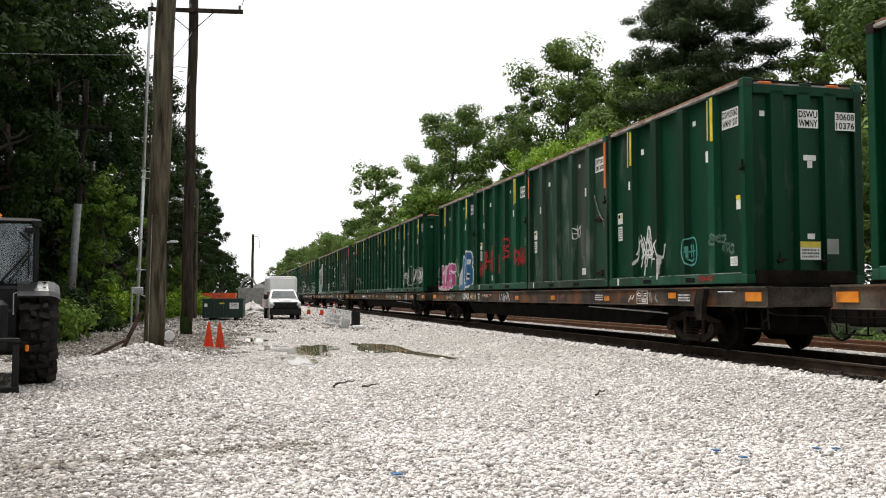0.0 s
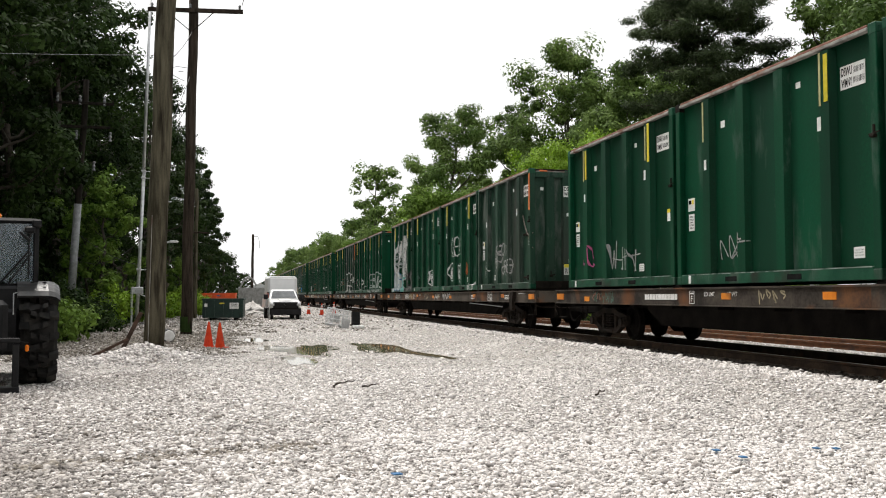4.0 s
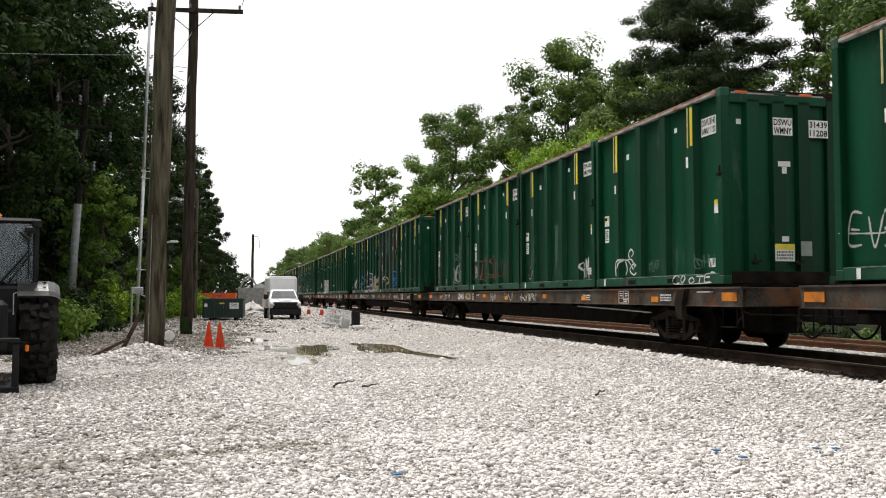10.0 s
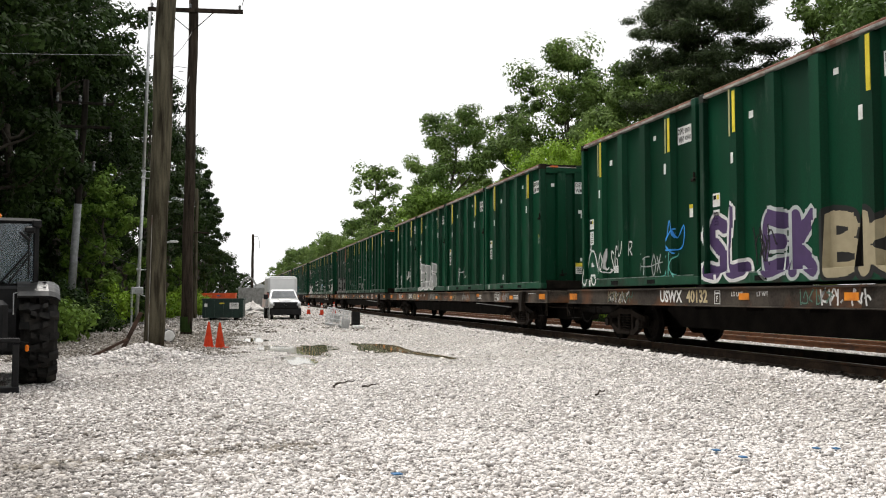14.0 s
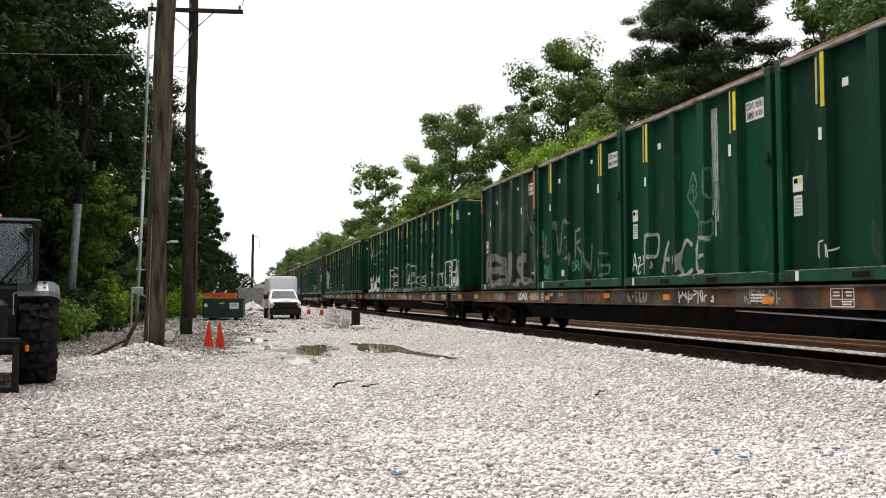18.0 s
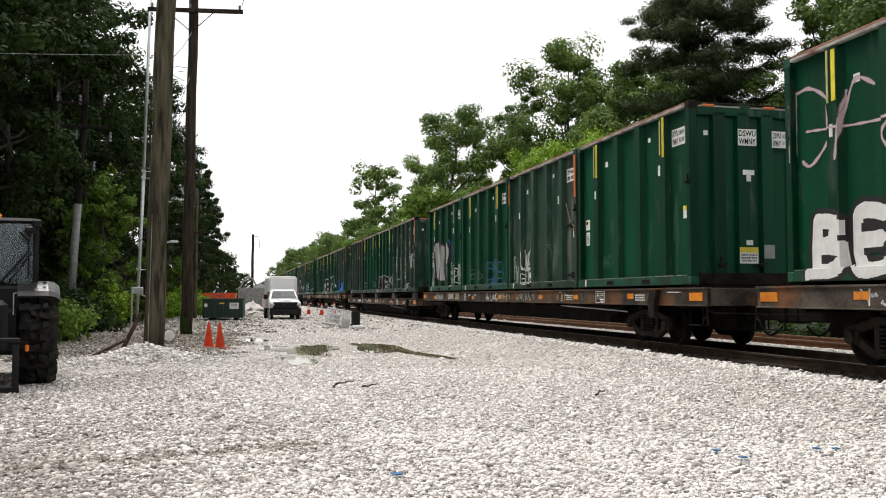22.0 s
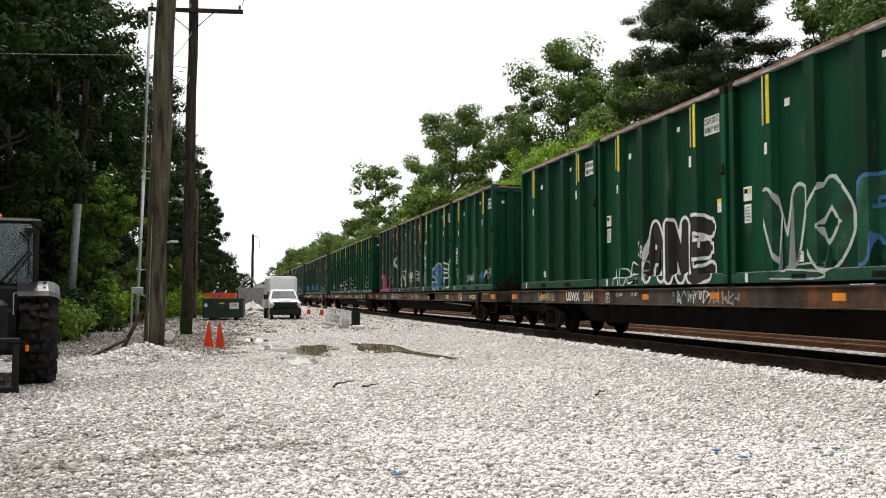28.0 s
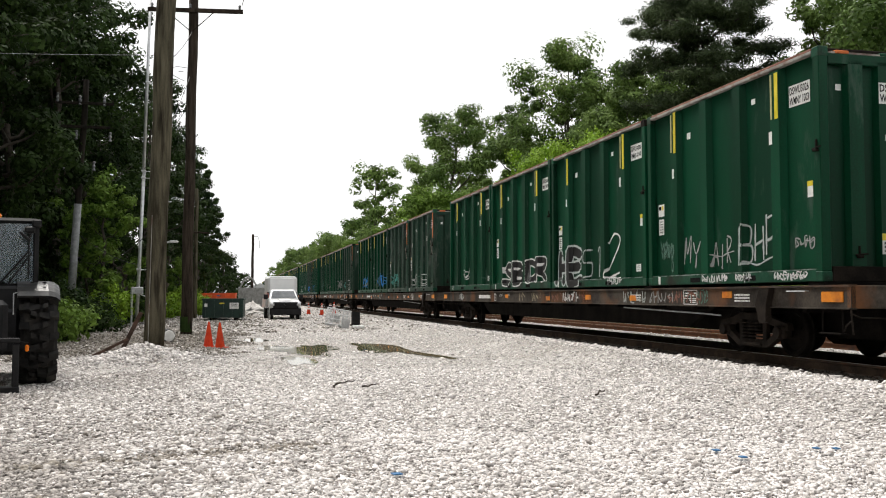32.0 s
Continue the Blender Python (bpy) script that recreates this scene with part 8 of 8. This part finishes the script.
def stones(name, label, x, y, size, seed, lift=0.3, fine=False, material=None):
    """Angular stones, each a jittered lump, strewn at the given places."""
    r = np.random.default_rng(seed)
    k = len(x)
    if fine:
        t = (1 + 5 ** 0.5) / 2
        base = np.array([(-1, t, 0), (1, t, 0), (-1, -t, 0), (1, -t, 0), (0, -1, t), (0, 1, t), (0, -1, -t), (0, 1, -t), (t, 0, -1), (t, 0, 1), (-t, 0, -1), (-t, 0, 1)]) / 1.9
        tri = np.array([(0, 11, 5), (0, 5, 1), (0, 1, 7), (0, 7, 10), (0, 10, 11), (1, 5, 9), (5, 11, 4), (11, 10, 2), (10, 7, 6), (7, 1, 8), (3, 9, 4), (3, 4, 2), (3, 2, 6), (3, 6, 8), (3, 8, 9), (4, 9, 5), (2, 4, 11), (6, 2, 10), (8, 6, 7), (9, 8, 1)])
    else:
        base = np.array([(0.8, 0.6, 0.5), (-0.7, 0.75, 0.45), (-0.8, -0.6, 0.5), (0.7, -0.75, 0.55), (0.1, 0, 1.0), (0, 0, -1.1)])
        tri = np.array([(4, 0, 1), (4, 1, 2), (4, 2, 3), (4, 3, 0), (5, 1, 0), (5, 2, 1), (5, 3, 2), (5, 0, 3)])
    nb = len(base)
    v = base[None] * (1 + 0.34 * r.normal(size=(k, nb, 1))).clip(0.45, 1.7)
    s = size * np.exp(0.33 * r.normal(size=(k, 1)))
    sc = np.stack([np.ones(k), r.uniform(0.6, 1.0, k), r.uniform(0.4, 0.8, k)], 1) * s * 0.5
    v = v * sc[:, None]
    a, b = r.uniform(0, 6.283, k), r.normal(size=k) * 0.45
    ca, sa, cb, sb = np.cos(a), np.sin(a), np.cos(b), np.sin(b)
    y1, z1 = v[..., 1] * cb[:, None] - v[..., 2] * sb[:, None], v[..., 1] * sb[:, None] + v[..., 2] * cb[:, None]
    x2, y2 = v[..., 0] * ca[:, None] - y1 * sa[:, None], v[..., 0] * sa[:, None] + y1 * ca[:, None]
    z = ground_z(x, y) + sc[:, 2] * lift
    V = np.stack([x2 + x[:, None], y2 + y[:, None], z1 + z[:, None]], -1).reshape(-1, 3)
    F = (tri[None] + nb * np.arange(k)[:, None, None]).reshape(-1, 3)
    whole(name, raw_mesh(name, V, F, material or STONE), STONE, label, "gravel", kind="stuff")


def strew(n, d0, d1, half, seed):
    """Places spread over a fan before the viewer, from d0 to d1 metres away."""
    r = np.random.default_rng(seed)
    d = np.sqrt(r.uniform(d0 * d0, d1 * d1, n))
    a = radians(13.32) + r.uniform(-half, half, n)
    x, y = d * np.sin(a), d * np.cos(a)
    keep = (x > -6.6) & (x < 8.72)
    return x[keep], y[keep]


def dry(x, y):
    """Leaves out the places under water."""
    keep = np.ones(len(x), bool)
    for px, py, rx, ry, turn in PUDDLES:
        c, s_ = math.cos(radians(turn)), math.sin(radians(turn))
        u, w = (x - px) * c + (y - py) * s_, -(x - px) * s_ + (y - py) * c
        keep &= (u / rx) ** 2 + (w / ry) ** 2 > 1.05 + 0.22 * np.sin(9 * u + 3 * w) + 0.2 * np.sin(5 * w)
    return x[keep], y[keep]


# Near-black stones: the shade under the train's overhang is in their colour.
STONE_SHADED = surface("shade_black_ballast", (0.014, 0.012, 0.010), (0.050, 0.043, 0.036), 0.8, 0, 9, 70, 0.2, None, 0.6, False, 0.4, island=True, spec=0.15)
YARD = "pale angular crushed stones covering the yard"
STONE_DIRTY = surface("muddy_brown_gravel", (0.13, 0.11, 0.09), (0.34, 0.31, 0.27), 0.92, 0, 9, 70, 0.2, (0.09, 0.075, 0.06), 0.6, False, 0.45, island=True)


def dirty(x, y):
    """Where the stone is trodden into brown mud, by the poles."""
    return (y > 23.6 + 1.2 * np.sin(1.7 * x)) & (x < 0.5 + 0.5 * np.sin(0.9 * y) + 0.3 * np.sin(2.9 * y)) & (y < 44 + 4 * np.sin(x))


STONE_GREY = surface("dusty_grey_gravel", (0.30, 0.275, 0.255), (0.50, 0.465, 0.44), 0.92, 0, 9, 70, 0.2, (0.16, 0.135, 0.11), 0.62, False, 0.40, island=True)


def soiled(x, y, seed):
    """Picks the stones that are grey with dust: many before the machine, few in the open yard, in uneven patches."""
    r = np.random.default_rng(seed)
    patch = 0.5 + 0.25 * np.sin(1.9 * x + 0.6 * y) + 0.25 * np.sin(0.8 * y - 1.3 * x + 2 * np.sin(0.7 * x))
    return r.random(len(x)) < 0.04 + 0.09 * patch + 0.42 * patch * smooth01((10.5 - y) / 2.5) * smooth01((2.6 - x) / 2.6) + (0.25 + 0.45 * patch) * smooth01((1.6 - x) / 4.2)


def strew_two(x, y, size, seed, fine=False, lift=0.3):
    s_ = soiled(x, y, seed + 70)
    stones("loose_gravel", YARD, x[~s_], y[~s_], size, seed, lift, fine)
    stones("dusty_gravel", "dusty grey-brown stones among the pale gravel", x[s_], y[s_], size, seed + 1, lift, fine, STONE_GREY)


strew_two(*strew(64000, 5.6, 10.0, 0.56, 1), 0.034, 2)
strew_two(*strew(9000, 5.6, 10.0, 0.56, 21), 0.042, 22, True)
strew_two(*strew(104000, 10.0, 19, 0.54, 3), 0.039, 4, lift=0.14)
x, y = dry(*strew(50000, 19, 38, 0.52, 5))
d_ = dirty(x, y) & (np.random.default_rng(6).random(len(x)) < 0.85)
stones("loose_gravel", YARD, x[~d_], y[~d_], 0.048, 6, 0.1)
stones("muddy_gravel", "brown muddy gravel by the poles", x[d_], y[d_], 0.062, 7, material=STONE_DIRTY)
x, y = strew(38000, 38, 90, 0.46, 41)
d_ = np.random.default_rng(42).random(len(x)) < np.where(x < 2, 0.6, 0.2)
stones("loose_gravel", YARD, x[~d_], y[~d_], 0.085, 43)
stones("muddy_gravel", "brown muddy gravel at the far end of the yard", x[d_], y[d_], 0.095, 44, material=STONE_DIRTY)
_q = np.random.default_rng(31)
x = _q.uniform(-2.3, 0.9, 1500)
stones("muddy_gravel", "dark overturned stones along a rut", x, 9.0 + 0.25 * x + 0.08 * np.sin(3 * x) + 0.12 * _q.normal(size=1500), 0.042, 32, material=STONE_DIRTY, fine=True)
x, y = _q.uniform(-1.8, 1.6, 260), _q.uniform(6.5, 14, 260)
stones("muddy_gravel", "scattered darker stones", x, y, 0.04, 33, material=STONE_DIRTY, fine=True)
_r = np.random.default_rng(9)
x, y = -1.95 + 0.8 * _r.normal(size=4200), 22.6 + 0.9 * _r.normal(size=4200)
stones("gravel_pile", "low pile of pale crushed stone at the pole", x, y, 0.060, 10, 0.8)
# ballast along the sleeper ends and between the tracks
x, y = _r.uniform(8.3, 9.02, 9000), _r.uniform(5, 45, 9000)
stones("ballast", "pale ballast stones at the sleeper ends", x, y, 0.055, 11, 0.2)
# strip by the near rail, coloured as lying in the train's shade
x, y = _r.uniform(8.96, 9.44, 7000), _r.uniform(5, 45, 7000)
stones("greasy_ballast", "ballast along the rail, coloured dark for the train's shade", x, y, 0.055, 14, 0.3, material=STONE_SHADED)
x, y = _r.uniform(11.2, 13.6, 9000), _r.uniform(8, 60, 9000)
stones("ballast", "pale ballast stones between the tracks", x, y, 0.05, 12, 0.1)


# ---- what moves: the train and its wheels ----
def run_at(t):
    return float(np.interp(t, range(len(RUN)), RUN))


def motions():
    for ob, y, z in moving:
        walk(ob, [(float(t), pose(TRACK_A, y - RUN[t], z)) for t in range(33)])
    for sy, sets in wheels.items():
        first = sets[0]
        walk(first, [(k / FPS, pose(0, sy * 0.865, 0, math.degrees(run_at(k / FPS) / WHEEL_R) % 360)) for k in range(int(CLIP * FPS) + 1)])
        act, slot = first.animation_data.action, first.animation_data.action_slot
        for w in sets[1:]:
            w.rotation_mode = "QUATERNION"
            keys = w.animation_data_create()
            keys.action, keys.action_slot = act, slot


motions()
